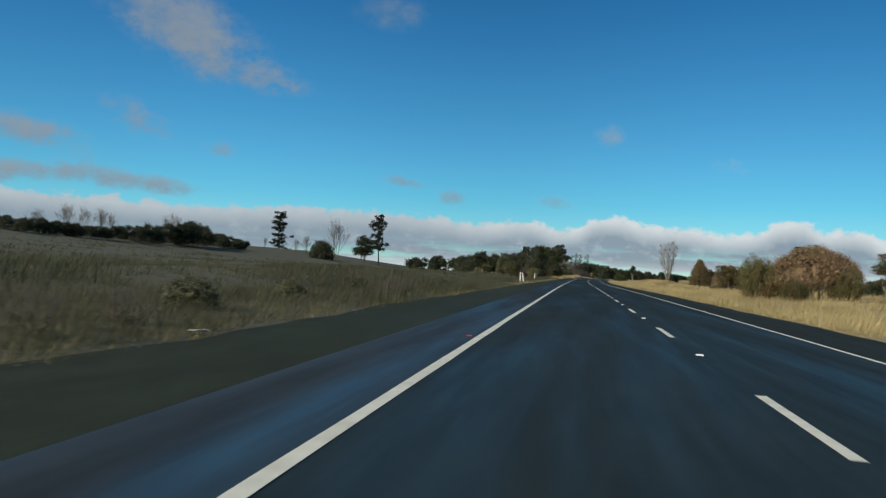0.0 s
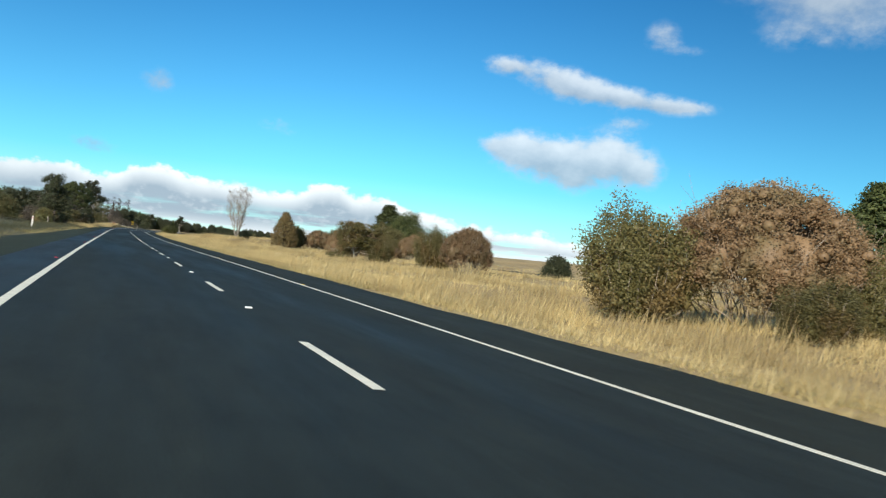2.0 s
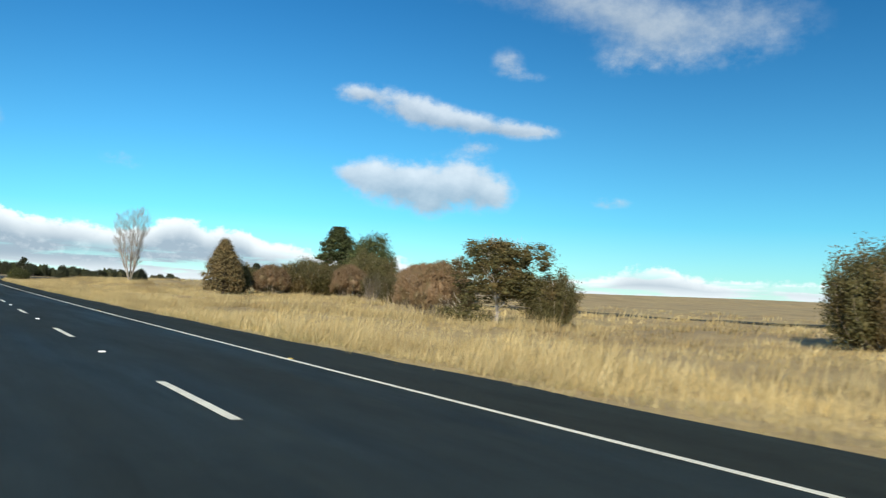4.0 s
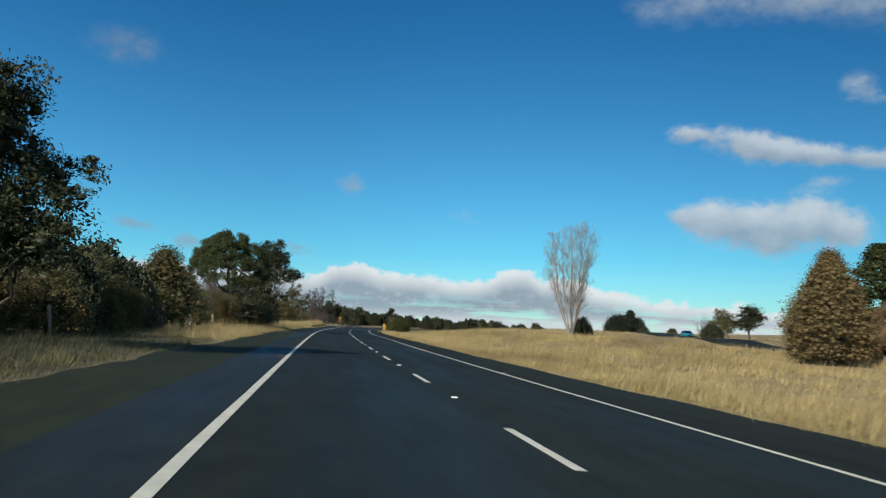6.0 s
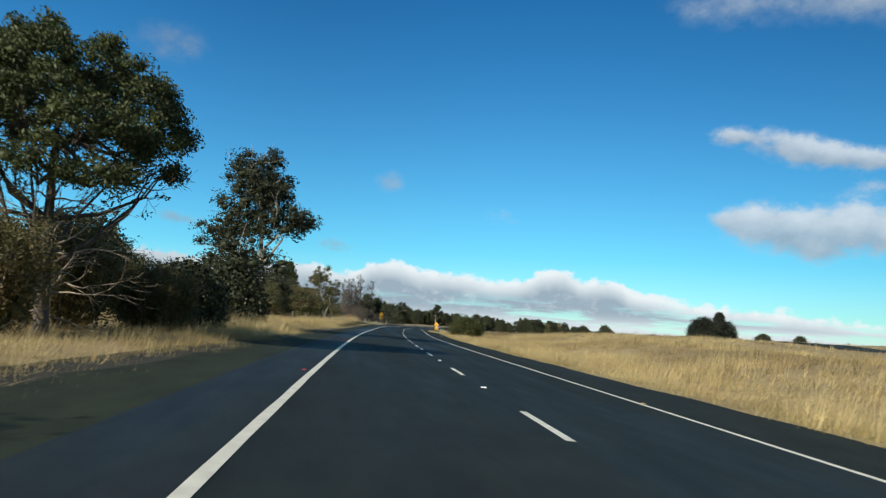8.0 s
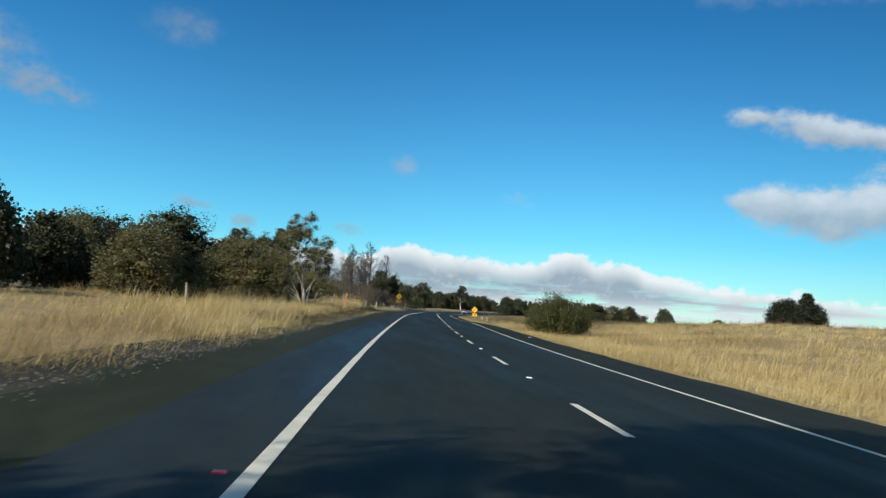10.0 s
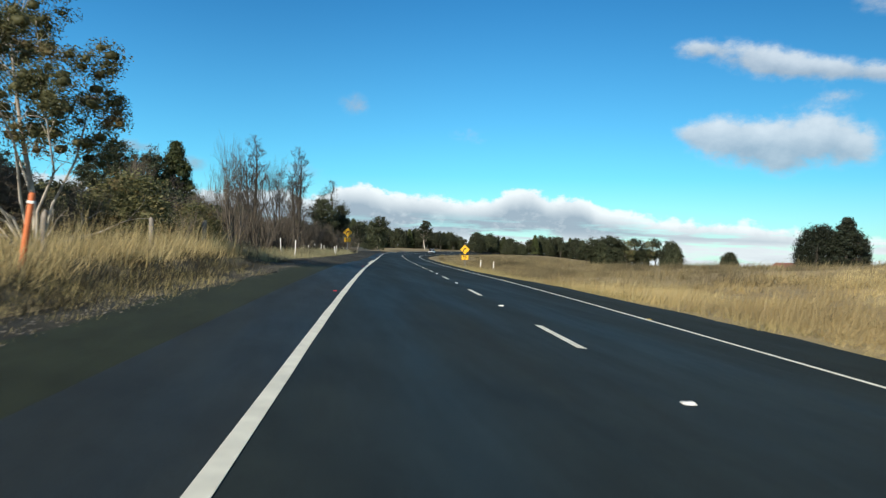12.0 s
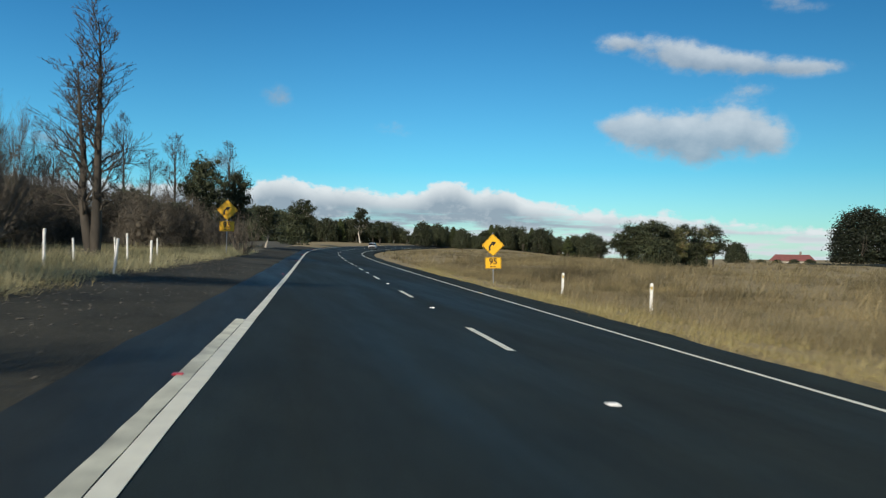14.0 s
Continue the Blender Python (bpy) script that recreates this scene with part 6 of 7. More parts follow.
grass("bank_weeds", M_WEED_SHADE, "weeds on the face of the bank, darkened in colour for its shade", [
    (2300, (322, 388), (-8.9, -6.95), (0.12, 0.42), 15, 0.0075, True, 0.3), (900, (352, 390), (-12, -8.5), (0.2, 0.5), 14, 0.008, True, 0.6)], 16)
grass("pale_grass", M_GRASS_PALE, "pale yellow-green grass round the marker poles", [
    (6600, (384, 482), (-13, -7.5), (0.3, 0.75), 13, 0.0072, True, 0.3), (3600, (412, 490), (-22, -12), (0.35, 0.85), 11, 0.0117, True, 0.3)], 15)
grass("brown_sedge", M_GRASS_BROWN, "rough brown sedge in the median", [
    (5200, (395, 500), (7.0, 16), (0.45, 1.0), 14, 0.0065, True, 0.4), (5200, (395, 520), (15, 34), (0.5, 1.1), 12, 0.0117, True, 0.5), (4200, (395, 560), (32, 90), (0.5, 1.1), 10, 0.0260, True, 0.5),
    (3200, (490, 660), (6.5, 42), (0.4, 0.9), 10, 0.030, True, 0.3), (3600, (215, 400), (10, 60), (0.35, 0.8), 12, 0.0169, True, 0.85), (1500, (30, 215), (9, 40), (0.35, 0.75), 12, 0.0143, True, 0.85),
    (1800, (352, 420), (-12.5, -8.2), (0.3, 0.7), 13, 0.0065, True, 0.7),
    (1800, (425, 490), (7.2, 15), (0.4, 0.85), 13, 0.0072, True, 0.2), (1500, (420, 510), (12, 26), (0.8, 1.35), 24, 0.011, True, 0.7)], 12)
grass("edge_grass", M_FRINGE, "short yellow-green grass along the seal", [
    (10500, (0, 480), (6.0, 7.9), (0.14, 0.40), 11, 0.0075, True, 0.1), (8000, (-8, 385), (-8.3, -7.1), (0.10, 0.34), 11, 0.0059, True, 0.5), (1900, (385, 470), (-9.6, -7.2), (0.08, 0.28), 10, 0.0059, True, 0.5), (2200, (236, 384), (-7.1, -6.2), (0.06, 0.24), 10, 0.0059, True, 0.5), (1500, (398, 480), (5.0, 6.3), (0.10, 0.34), 11, 0.0059, True, 0.2)], 9)


# ---------------------------------------------------------------- signs, posts, fences
def box_mesh(name, size, mat, bevel=0.004, at=(0, 0, 0)):
    bm = bmesh.new()
    bmesh.ops.create_cube(bm, size=1)
    for v in bm.verts:
        v.co = Vector((v.co.x * size[0] + at[0], v.co.y * size[1] + at[1], v.co.z * size[2] + at[2]))
    if bevel:
        bmesh.ops.bevel(bm, geom=bm.edges[:], offset=bevel, segments=2, affect="EDGES", profile=0.6)
    me = bpy.data.meshes.new(name)
    bm.to_mesh(me)
    bm.free()
    me.materials.append(mat)
    return me


def plate_mesh(name, outline, thick, mat, y=0.0):
    """A flat plate from an outline in x and z, facing -y, with real thickness."""
    bm = bmesh.new()
    f = bm.faces.new([bm.verts.new((x, y, z)) for x, z in outline])
    r = bmesh.ops.extrude_face_region(bm, geom=[f])
    for v in r["geom"]:
        if isinstance(v, bmesh.types.BMVert):
            v.co.y += thick
    bmesh.ops.recalc_face_normals(bm, faces=bm.faces)
    me = bpy.data.meshes.new(name)
    bm.to_mesh(me)
    bm.free()
    me.materials.append(mat)
    return me


def rounded(w, h, r, turn=0.0, cx=0.0, cz=0.0, n=5):
    pts = []
    for k, (sx, sz) in enumerate(((1, 1), (-1, 1), (-1, -1), (1, -1))):
        for i in range(n):
            a_ = math.pi / 2 * (k + i / (n - 1))
            x, z = sx * (w / 2 - r) + r * math.cos(a_), sz * (h / 2 - r) + r * math.sin(a_)
            pts.append((cx + x * math.cos(turn) - z * math.sin(turn), cz + x * math.sin(turn) + z * math.cos(turn)))
    return pts


def ring_mesh(name, outer, inner, y0, y1, mat):
    n = len(outer)
    V = [(x, y0, z) for x, z in outer] + [(x, y0, z) for x, z in inner] + [(x, y1, z) for x, z in outer] + [(x, y1, z) for x, z in inner]
    F = []
    for i in range(n):
        j = (i + 1) % n
        F += [(i, n + i, n + j, j), (i, j, 2 * n + j, 2 * n + i), (n + j, n + i, 3 * n + i, 3 * n + j)]
    return mesh_of(name, V, F, mat)


def text_mesh(name, words, size, mat, x, y, z):
    cu = bpy.data.curves.new(name, "FONT")
    cu.body, cu.size, cu.align_x, cu.align_y, cu.extrude, cu.offset = words, size, "CENTER", "CENTER", 0.002, size * 0.022
    ob = bpy.data.objects.new(name, cu)
    scene.collection.objects.link(ob)
    bpy.context.view_layer.update()
    me = bpy.data.meshes.new_from_object(ob.evaluated_get(bpy.context.evaluated_depsgraph_get()))
    bpy.data.objects.remove(ob)
    bpy.data.curves.remove(cu)
    me.transform(Matrix.Translation((x, y, z)) @ Matrix.Rotation(radians(90), 4, "X"))
    me.materials.clear()
    me.materials.append(mat)
    return me


def curve_sign():
    """A curve warning: yellow diamond with a bent arrow, and a speed plate below it, on one post."""
    root = new("curve_warning_sign")
    D0 = 2.75                       # height of the diamond's middle
    post = Geo()
    post.tube([(0, 0.06, -0.4), (0, 0.06, 1.0), (0, 0.06, 3.45)], [0.03, 0.03, 0.03], 10)
    part("post", post.mesh("post", M_STEEL, True), root, "galvanised steel post")
    diamond = part("diamond_plate", plate_mesh("diamond_plate", rounded(0.9, 0.9, 0.07, math.pi / 4, 0, D0), 0.004, M_YELLOW), root, "yellow diamond plate with a bent black arrow")
    part("border", ring_mesh("border", rounded(0.86, 0.86, 0.06, math.pi / 4, 0, D0), rounded(0.825, 0.825, 0.05, math.pi / 4, 0, D0), -0.0025, 0.0, M_BLACK), diamond)
    # the arrow: up, bending to the right, with a broad head
    left, right = [], []
    for i in range(13):
        t = i / 12
        if t < 0.3:
            cx, cz, a_ = -0.19, -0.30 + t / 0.3 * 0.14, 0.0
        else:
            a_ = (t - 0.3) / 0.7 * radians(66)
            cx, cz = -0.19 + 0.25 * (1 - math.cos(a_)), -0.16 + 0.25 * math.sin(a_)
        nx, nz = math.cos(a_), -math.sin(a_)
        left.append((cx - nx * 0.05, D0 + cz - nz * 0.05))
        right.append((cx + nx * 0.05, D0 + cz + nz * 0.05))
    fx, fz = math.sin(a_), math.cos(a_)
    head = [(cx + nx * 0.135, D0 + cz + nz * 0.135), (cx + fx * 0.27, D0 + cz + fz * 0.27), (cx - nx * 0.135, D0 + cz - nz * 0.135)]
    part("arrow", plate_mesh("arrow", right + head + left[::-1], 0.0025, M_BLACK, -0.0026), diamond, "bent black arrow")
    plate = part("speed_plate", plate_mesh("speed_plate", rounded(0.90, 0.62, 0.05, 0, 0, 1.76), 0.004, M_YELLOW), root, "yellow speed plate reading 95")
    part("border", ring_mesh("border", rounded(0.87, 0.59, 0.04, 0, 0, 1.76), rounded(0.835, 0.555, 0.03, 0, 0, 1.76), -0.0025, 0.0, M_BLACK), plate)
    part("digits", text_mesh("digits", "95", 0.47, M_BLACK, 0, -0.003, 1.83), plate, "black numerals 95")
    for k, w in enumerate((0.13, 0.05, 0.11)):
        part("unit_bar", plate_mesh("unit_bar", rounded(w, 0.055, 0.01, 0, (-0.11, 0.0, 0.10)[k], 1.555), 0.002, M_BLACK, -0.0021), plate)
    for zc in (2.45, 3.05, 1.6, 1.92):
        part("clamp", box_mesh("clamp", (0.11, 0.05, 0.04), M_STEEL, 0.004, (0, 0.045, zc)), root)
    return tagged(root, "yellow right-curve warning sign with 95 plate on steel post", "road sign", "curve signs")


sign = curve_sign()
sign.matrix_basis = pose(5.45, 461.5, ground_z(5.45, 461.5) + 0.02, 0, 1.0, -3)
copy_thing(sign, pose(20.1, 453.7, ground_z(20.1, 453.7) - 0.62, 0, -1.5, -8))


def guide_post(name, h, w, label, mark, mark_label):
    """A white roadside delineator: a flexible blade with a bent cross-section, and its reflector."""
    root = new(name)
    n, V, F = 7, [], []
    for i, zz in enumerate((-0.2, 0.25 * h, 0.6 * h, 0.93 * h, h)):
        for k in range(n):
            u = (k / (n - 1) - 0.5)
            ww = w * (1.0 if i < 4 else 0.72)
            V.append((u * ww, 0.022 * (1 - 4 * u * u), zz))
        for k in range(n):
            u = (k / (n - 1) - 0.5)
            ww = w * (1.0 if i < 4 else 0.72)
            V.append((u * ww, 0.022 * (1 - 4 * u * u) + 0.007, zz))
    m2 = 2 * n
    for i in range(4):
        for k in range(n - 1):
            F += [(i * m2 + k, i * m2 + k + 1, (i + 1) * m2 + k + 1, (i + 1) * m2 + k), (i * m2 + n + k + 1, i * m2 + n + k, (i + 1) * m2 + n + k, (i + 1) * m2 + n + k + 1)]
        F += [(i * m2, (i + 1) * m2, (i + 1) * m2 + n, i * m2 + n), (i * m2 + n - 1, i * m2 + m2 - 1, (i + 1) * m2 + m2 - 1, (i + 1) * m2 + n - 1)]
    F += [(4 * m2 + k, 4 * m2 + k + 1, 4 * m2 + n + k + 1, 4 * m2 + n + k) for k in range(n - 1)]
    part("blade", mesh_of("blade", V, F, M_WHITE, True), root)
    part("reflector", box_mesh("reflector", (w * 0.6, 0.012, 0.10), mark, 0.003, (0, -0.003, h * 0.84)), root, mark_label)
    return tagged(root, label, "guide post", "guide posts")


post_l = guide_post("guide_post", 1.05, 0.12, "white plastic guide post at the road edge", M_RED, "small red reflector")
post_l.matrix_basis = pose(-7.75, 79.0, ground_z(-7.75, 79) + 0.02, 0, 0.5, 4)
copy_thing(post_l, pose(-7.6, 82.1, ground_z(-7.6, 82.1), 2, -6.5, 0))
copy_thing(post_l, pose(-9.2, 136.9, ground_z(-9.2, 136.9), 0, 2, 0))
post_r = guide_post("guide_post", 1.02, 0.11, "white plastic guide post in the median grass", M_AMBER, "small amber reflector")
post_r.matrix_basis = pose(20.1, 443.2, ground_z(20.1, 443.2), 0, 2.0, -6)
copy_thing(post_r, pose(19.8, 434.3, ground_z(19.8, 434.3), 0, 1.0, -8))


def marker_pole(h, r):
    root = new("marker_pole")
    g = Geo()
    g.tube([(0, 0, -0.3), (0.004, 0, h * 0.4), (0, 0.004, h * 0.97), (0, 0, h)], [r, r, r, r * 0.7], 9)
    part("pole", g.mesh("pole", M_WHITE, True), root)
    cap = Geo()
    cap.tube([(0, 0, h * 0.985), (0, 0, h * 1.012)], [r * 1.12, r * 0.9], 9)
    part("cap", cap.mesh("cap", M_WHITE, True), root)
    return tagged(root, "thin white marker pole in rank grass", "marker pole", "white poles")


pole = marker_pole(1.15, 0.036)
spots = [(-0.9, 415.0, 1.2, -3), (1.5, 432.5, 1.05, 1), (0.8, 440.2, 0.85, -2), (-0.1, 455.8, 0.95, -1), (3.5, 430.7, 0.9, 6), (2.1, 443.8, 1.05, -1), (3.5, 438.9, 0.82, 1), (0.5, 404.9, 1.0, 2), (2.4, 452.0, 0.9, 0)]
for k, (x, y, h, lean) in enumerate(spots):
    m_ = pose(x, y, ground_z(x, y), 0, lean, 0) @ Matrix.Diagonal((1, 1, h / 1.15, 1))
    if k:
        copy_thing(pole, m_).matrix_basis = m_
    else:
        pole.matrix_basis = m_

# an orange marker in the verge
root = new("orange_marker")
g = Geo()
g.tube([(0, 0, -0.3), (0.02, 0, 0.5), (0.05, 0, 1.25), (0.052, 0, 1.28)], [0.055, 0.055, 0.055, 0.04], 8)
part("pole", g.mesh("pole", M_ORANGE, True), root)
part("band", box_mesh("band", (0.115, 0.115, 0.05), M_WHITE, 0.01, (0.045, 0, 1.12)), root, "pale band")
root.matrix_basis = pose(-2.5, 363.1, ground_z(-2.5, 363.1), 0, 5, 0)
tagged(root, "leaning orange marker pole in the dry grass", "marker pole")


def fence_post(h, r, seed):
    rng = np.random.RandomState(seed)
    g = Geo()
    zs = (-0.3, h * 0.35, h * 0.75, h * 0.97, h)
    g.tube([(rng.normal(0, 0.012), rng.normal(0, 0.012), z) for z in zs], [r * rng.uniform(0.85, 1.15) for _ in zs[:-1]] + [r * 0.8], 9)
    return g.mesh("timber", M_TIMBER, True)


def fence(places, h, r, label, seed):
    """A run of old timber posts with three wires."""
    rng = np.random.RandomState(seed)
    root = new("wire_fence")
    meshes = [fence_post(h * k, r * q, seed + i) for i, (k, q) in enumerate(((1.0, 1.0), (0.88, 0.8), (1.1, 1.3)))]
    tops = []
    for k, (x, y) in enumerate(places):
        ob = part("fence_post", meshes[rng.randint(0, 3)], root)
        z = ground_z(x, y)
        ob.matrix_basis = pose(x, y, z, rng.normal(0, 3), rng.normal(0, 3), rng.uniform(0, 360))
        tops.append((x, y, z))
    for lvl in (0.45, 0.75, 1.02):
        g = Geo()
        pts = []
        for a_, b_ in zip(tops[:-1], tops[1:]):
            for i in range(4):
                t = i / 4
                pts.append((a_[0] + (b_[0] - a_[0]) * t, a_[1] + (b_[1] - a_[1]) * t, a_[2] + (b_[2] - a_[2]) * t + lvl * h - 0.05 * math.sin(math.pi * t)))
        g.tube(pts, [0.0022] * len(pts), 4)
        part("wire", g.mesh("wire", M_TIMBER), root, "rusty wire")
    return tagged(root, label, "fence")


def along(s0, s1, off, gap, seed):
    rng = np.random.RandomState(seed)
    out, s = [], s0
    while s < s1:
        p = on_road(s, off + rng.normal(0, 0.12))
        out.append((float(p[0]), float(p[1])))
        s += gap * rng.uniform(0.75, 1.25)
    return out


fence(along(192, 268, -12.3, 7.5, 1), 1.15, 0.07, "old timber and wire fence among scrub", 5)
fence([(-9.0, 331.0), (-7.6, 343.0), (-5.4, 357.5), (-3.6, 367.8), (-3.0, 376.0), (-2.5, 384.0)], 1.2, 0.085, "weathered timber post and wire fence in dry grass", 11)


# ---------------------------------------------------------------- cars and a farm building
def car(colour_mat, label):
    """A small hatchback: lofted body, glasshouse, wheels, lamps, bumpers."""
    root = new("car")

    def loft(name, stations, mat):
        """stations: y, half width at sill, half width at shoulder, z of sill, shoulder, roof, half width at roof"""
        V, F = [], []
        for y, w0, w1, z0, z1, z2, w2 in stations:
            ring = [(-w0, z0), (-w1, z1), (-w2, z2), (0, z2 + 0.02), (w2, z2), (w1, z1), (w0, z0)]
            V += [(x, y, z) for x, z in ring]
        n = 7
        for i in range(len(stations) - 1):
            for k in range(n):
                j = (k + 1) % n
                F.append((i * n + k, i * n + j, (i + 1) * n + j, (i + 1) * n + k))
        F += [tuple(range(n)), tuple(range((len(stations) - 1) * n, len(stations) * n))[::-1]]
        return mesh_of(name, V, F, mat, True)

    part("body", loft("body", [(-2.05, 0.70, 0.74, 0.32, 0.60, 0.72, 0.66), (-1.95, 0.80, 0.84, 0.22, 0.66, 0.90, 0.74), (-1.1, 0.85, 0.88, 0.20, 0.70, 0.94, 0.80), (0.9, 0.85, 0.88, 0.20, 0.70, 0.93, 0.80),
                                (1.75, 0.82, 0.84, 0.22, 0.62, 0.80, 0.74), (2.05, 0.68, 0.72, 0.30, 0.55, 0.66, 0.62)], colour_mat), root)
    part("glasshouse", loft("glasshouse", [(-1.9, 0.70, 0.73, 0.90, 1.0, 1.06, 0.66), (-1.35, 0.76, 0.72, 0.92, 1.20, 1.42, 0.58), (0.0, 0.77, 0.72, 0.92, 1.22, 1.46, 0.60), (0.55, 0.76, 0.70, 0.92, 1.16, 1.36, 0.58), (1.2, 0.72, 0.72, 0.88, 0.92, 0.95, 0.66)], M_GLASS), root, "dark car windows")
    part("roof", loft("roof", [(-1.45, 0.60, 0.60, 1.40, 1.43, 1.45, 0.54), (-0.6, 0.62, 0.62, 1.45, 1.475, 1.495, 0.56), (0.1, 0.61, 0.61, 1.45, 1.47, 1.49, 0.55), (0.5, 0.58, 0.58, 1.37, 1.39, 1.41, 0.52)], colour_mat), root)
    for x, y in ((-0.76, 1.28), (0.76, 1.28), (-0.76, -1.28), (0.76, -1.28)):
        g = Geo()
        g.tube([(x - 0.10, y, 0.31), (x - 0.08, y, 0.31), (x + 0.08, y, 0.31), (x + 0.10, y, 0.31)], [0.27, 0.31, 0.31, 0.27], 18)
        tyre = part("wheel", g.mesh("wheel", M_TYRE, True), root, "black tyre")
        g = Geo()
        g.tube([(x - 0.108, y, 0.31), (x + 0.108, y, 0.31)], [0.19, 0.19], 14)
        part("rim", g.mesh("rim", M_STEEL, True), tyre)
    for x in (-0.58, 0.58):
        part("headlight", box_mesh("headlight", (0.30, 0.10, 0.13), M_WHITE, 0.03, (x, 1.95, 0.60)), root, "clear headlight")
        part("tail_light", box_mesh("tail_light", (0.20, 0.08, 0.20), M_RED, 0.03, (x, -1.99, 0.70)), root, "red tail light")
    part("rear_bumper", box_mesh("rear_bumper", (1.5, 0.12, 0.18), M_TYRE, 0.04, (0, -2.03, 0.40)), root)
    part("front_bumper", box_mesh("front_bumper", (1.4, 0.12, 0.16), M_TYRE, 0.04, (0, 2.03, 0.38)), root)
    return tagged(root, label, "car")


M_GLASS = plain("dark car glass", (0.012, 0.016, 0.02), 0.08, 0, 0.1, 2)
M_TYRE = plain("black rubber", (0.018, 0.018, 0.018), 0.8, 0, 0.2, 10)
M_TEAL = plain("teal car paint", (0.02, 0.26, 0.34), 0.25, 0.1, 0.08, 1)
M_CARWHITE = plain("white car paint", (0.74, 0.75, 0.76), 0.25, 0, 0.05, 1)
M_ROOF = plain("faded red roof sheet", (0.24, 0.085, 0.072), 0.6, 0, 0.3, 1.5)
M_WALL = plain("cream weatherboard", (0.55, 0.50, 0.42), 0.8, 0, 0.2, 1.2)
teal = car(M_TEAL, "teal hatchback on the far carriageway")
teal.matrix_basis = pose(76.4, 344.0, max(ground_z(76.4 + dx, 344.0 + dy) for dx in (-5, 0, 4) for dy in (-4, 0, 4)) + 0.14, 0, 0, 177)
p = on_road(604.0, 1.7, 0.03)
lead = car(M_CARWHITE, "white hatchback far ahead on the road")
lead.matrix_basis = pose(float(p[0]), float(p[1]), float(p[2]) - 0.03, 0, 0, -math.degrees(float(np.interp(604, RS, R_TH))))


def farmhouse():
    root = new("farmhouse")
    wall = part("wall", box_mesh("wall", (13, 7.5, 2.9), M_WALL, 0.02, (0, 0, 1.45)), root, "pale weatherboard wall")
    V = [(-7, -4.3, 2.85), (7, -4.3, 2.85), (7, 4.3, 2.85), (-7, 4.3, 2.85), (-5.2, 0, 4.7), (5.2, 0, 4.7)]
    V += [(x, y, z - 0.12) for x, y, z in V[:4]]
    F = [(0, 1, 5, 4), (1, 2, 5), (2, 3, 4, 5), (3, 0, 4), (0, 6, 7, 1), (1, 7, 8, 2), (2, 8, 9, 3), (3, 9, 6, 0), (6, 9, 8, 7)]
    roof = part("roof", mesh_of("roof", V, F, M_ROOF), root, "faded red iron roof")
    part("chimney", box_mesh("chimney", (0.7, 0.7, 1.6), M_STONE, 0.02, (2.5, 0.4, 4.9)), roof)
    for x in (-4.3, -1.4, 4.2):
        w = part("window", box_mesh("window", (1.3, 0.08, 1.2), M_WHITE, 0.01, (x, -3.78, 1.6)), root, "white-framed window")
        part("pane", box_mesh("pane", (1.1, 0.06, 1.0), M_GLASS, 0.005, (x, -3.80, 1.6)), w)
    part("door", box_mesh("door", (0.95, 0.08, 2.05), M_TIMBER, 0.01, (1.5, -3.78, 1.05)), root)
    return tagged(root, "low farmhouse with a red roof beyond the paddock", "house")


house = farmhouse()
house.matrix_basis = pose(180.6, 652.0, ground_z(180.6, 652) - 0.9, 0, 0, -35)

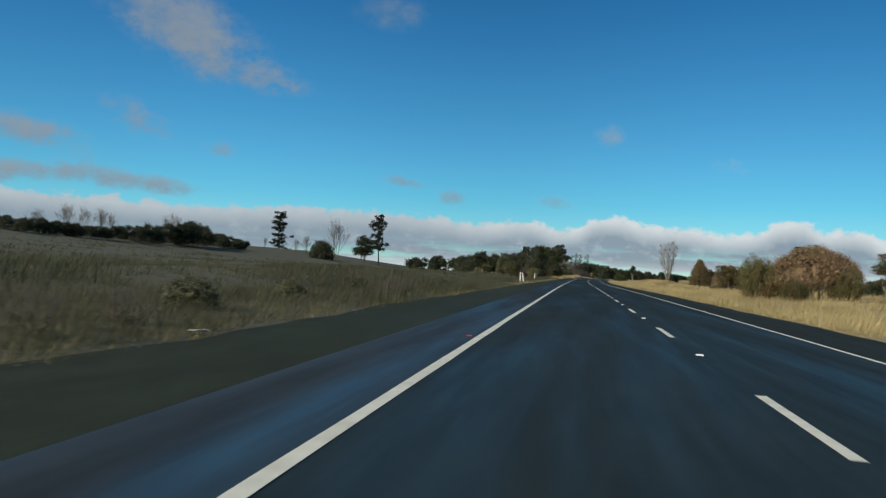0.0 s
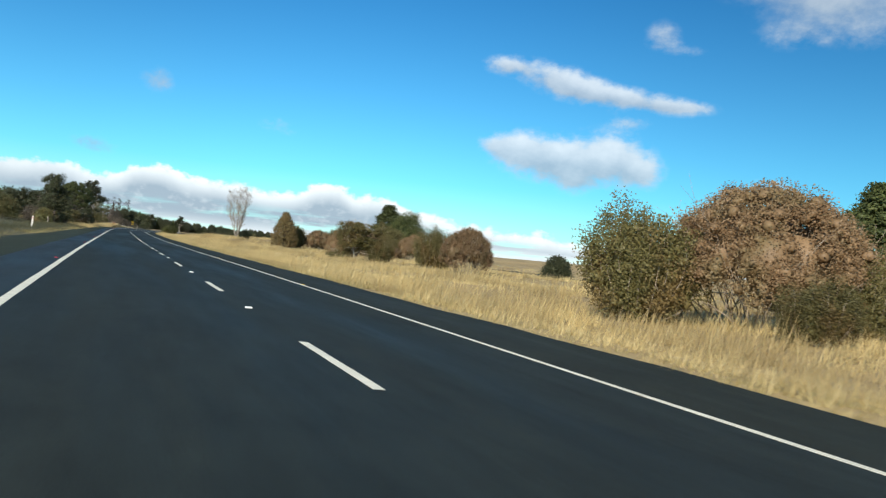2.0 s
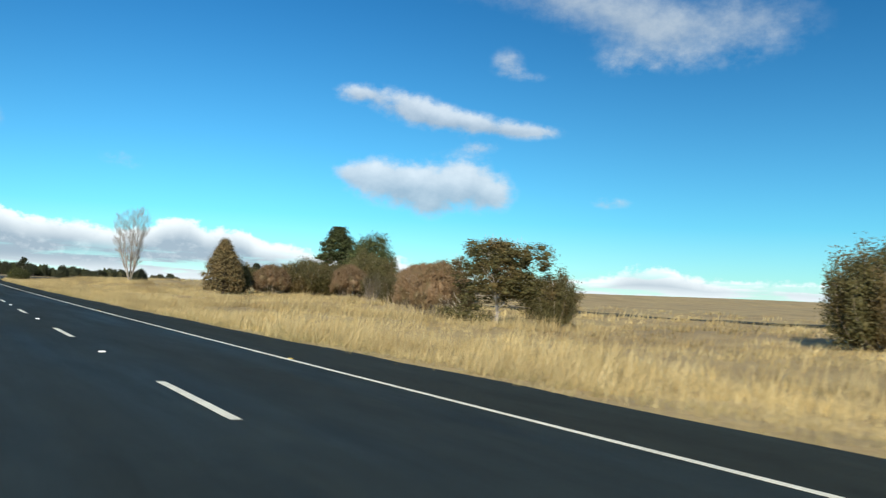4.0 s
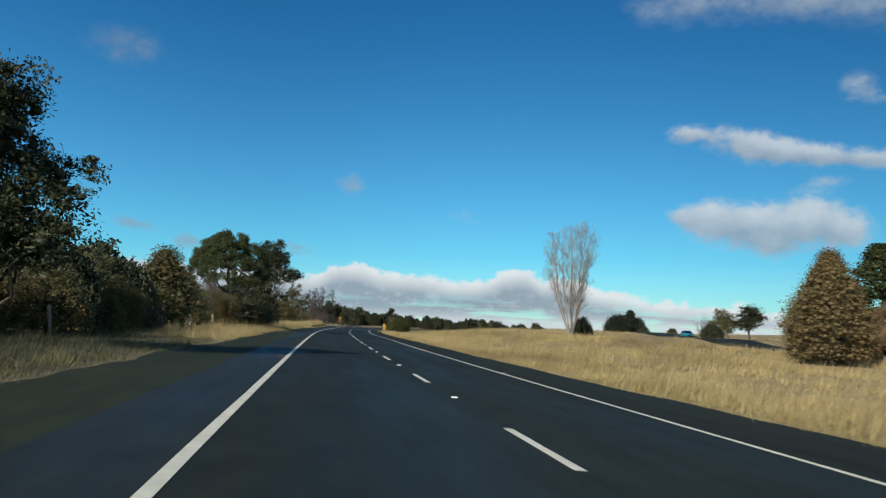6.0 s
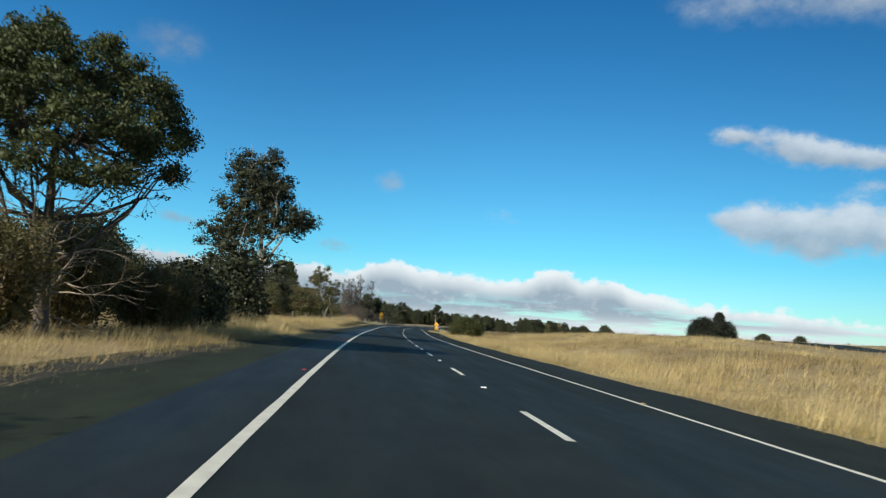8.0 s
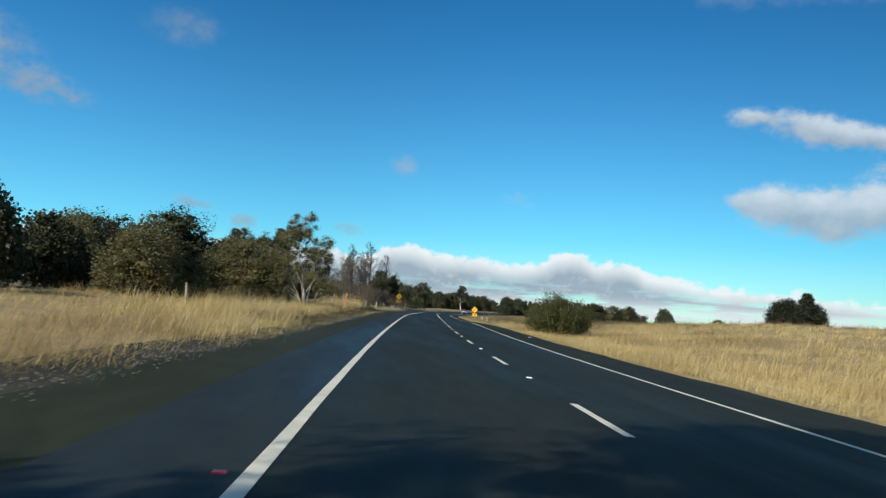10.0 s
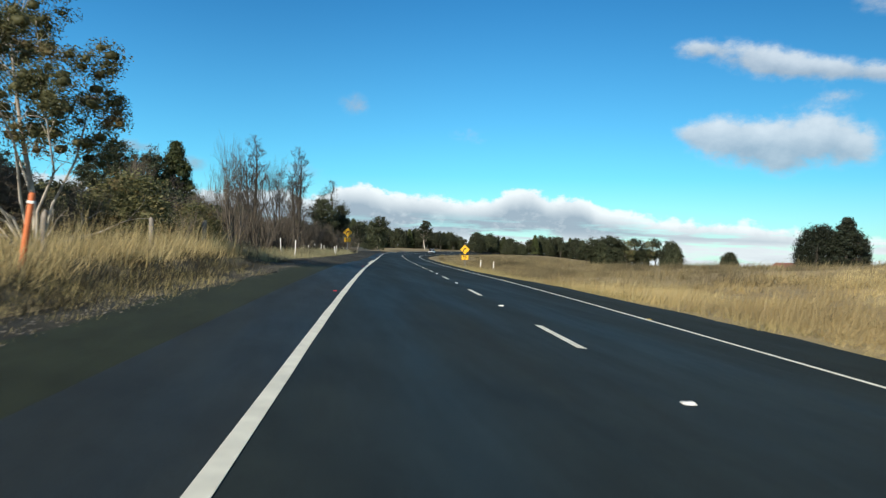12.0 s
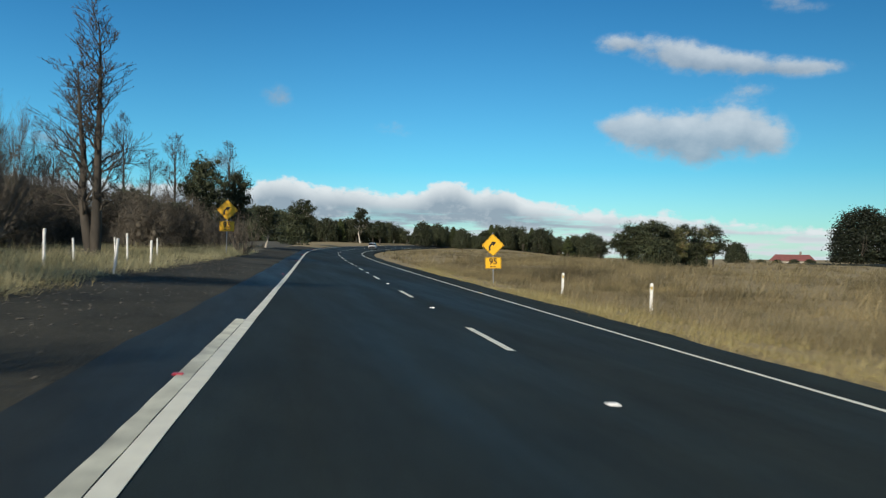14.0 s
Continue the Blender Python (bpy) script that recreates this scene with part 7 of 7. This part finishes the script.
# ---------------------------------------------------------------- the dirt verge and small litter
tagged(sheet("dirt_verge", np.arange(378, 560, 1.2), [-8.2, -7.2, -6.0, -4.5], 0.014, M_GRAVEL, lambda s, v: wobble(s, v) * 3.0 - 0.3 * math.sin(s * 0.1) if v < -6 else 0), "muddy gravel verge with loose stones", "verge", kind="structure")


tagged(sheet("soil_edge", np.arange(232, 392, 1.0), [-7.7, -7.0, -6.2], 0.004, M_GRAVEL, lambda s, v: wobble(s, v) if v < -7.5 else 0), "strip of bare dark soil under the overhanging grass", "verge", kind="structure")


def pebbles(name, mat, count, s_range, off_range, size, seed, label):
    rng = np.random.RandomState(seed)
    g = Geo()
    for _ in range(count):
        mid_, half_ = sum(off_range) / 2, (off_range[1] - off_range[0]) / 2
        p = on_road(rng.uniform(*s_range), mid_ + half_ * rng.triangular(-1, 0, 1), 0.026)
        g.core(rng, p, size * rng.uniform(0.4, 1.5) ** 1.5, 0.6)
    tagged(new(name, g.mesh(name, mat)), label, "stones", kind="stuff")


pebbles("gravel", M_PEBBLE, 2300, (380, 446), (-9.0, -4.6), 0.012, 3, "dull loose stones on the dirt verge")
pebbles("gravel", M_STONE, 4200, (284, 390), (-7.1, -6.0), 0.0105, 4, "pale grit along the shoulder's edge")
pebbles("gravel", M_STONE, 900, (0, 280), (-7.5, -6.8), 0.010, 5, "pale grit along the shoulder's edge")


def scrap(x, y, sx, sy, turn, seed):
    rng = np.random.RandomState(seed)
    n = 5
    V = [(sx * (i / (n - 1) - 0.5), sy * (j / (n - 1) - 0.5), 0.02 + 0.05 * rng.rand()) for i in range(n) for j in range(n)]
    V += [(a_, b_, c_ - 0.006) for a_, b_, c_ in V]
    F = [(i * n + j, (i + 1) * n + j, (i + 1) * n + j + 1, i * n + j + 1) for i in range(n - 1) for j in range(n - 1)]
    F += [tuple(n * n + k for k in f[::-1]) for f in F]
    ob = new("paper_scrap", mesh_of("paper_scrap", V, F, M_WHITE, True))
    ob.matrix_basis = pose(x, y, ground_z(x, y) + 0.03, 0, 0, turn)
    tagged(ob, "crumpled white scrap on the verge", "litter")


scrap(-7.2, 4.6, 0.30, 0.16, 20, 2)
scrap(10.2, 345.0, 0.30, 0.2, 60, 6)
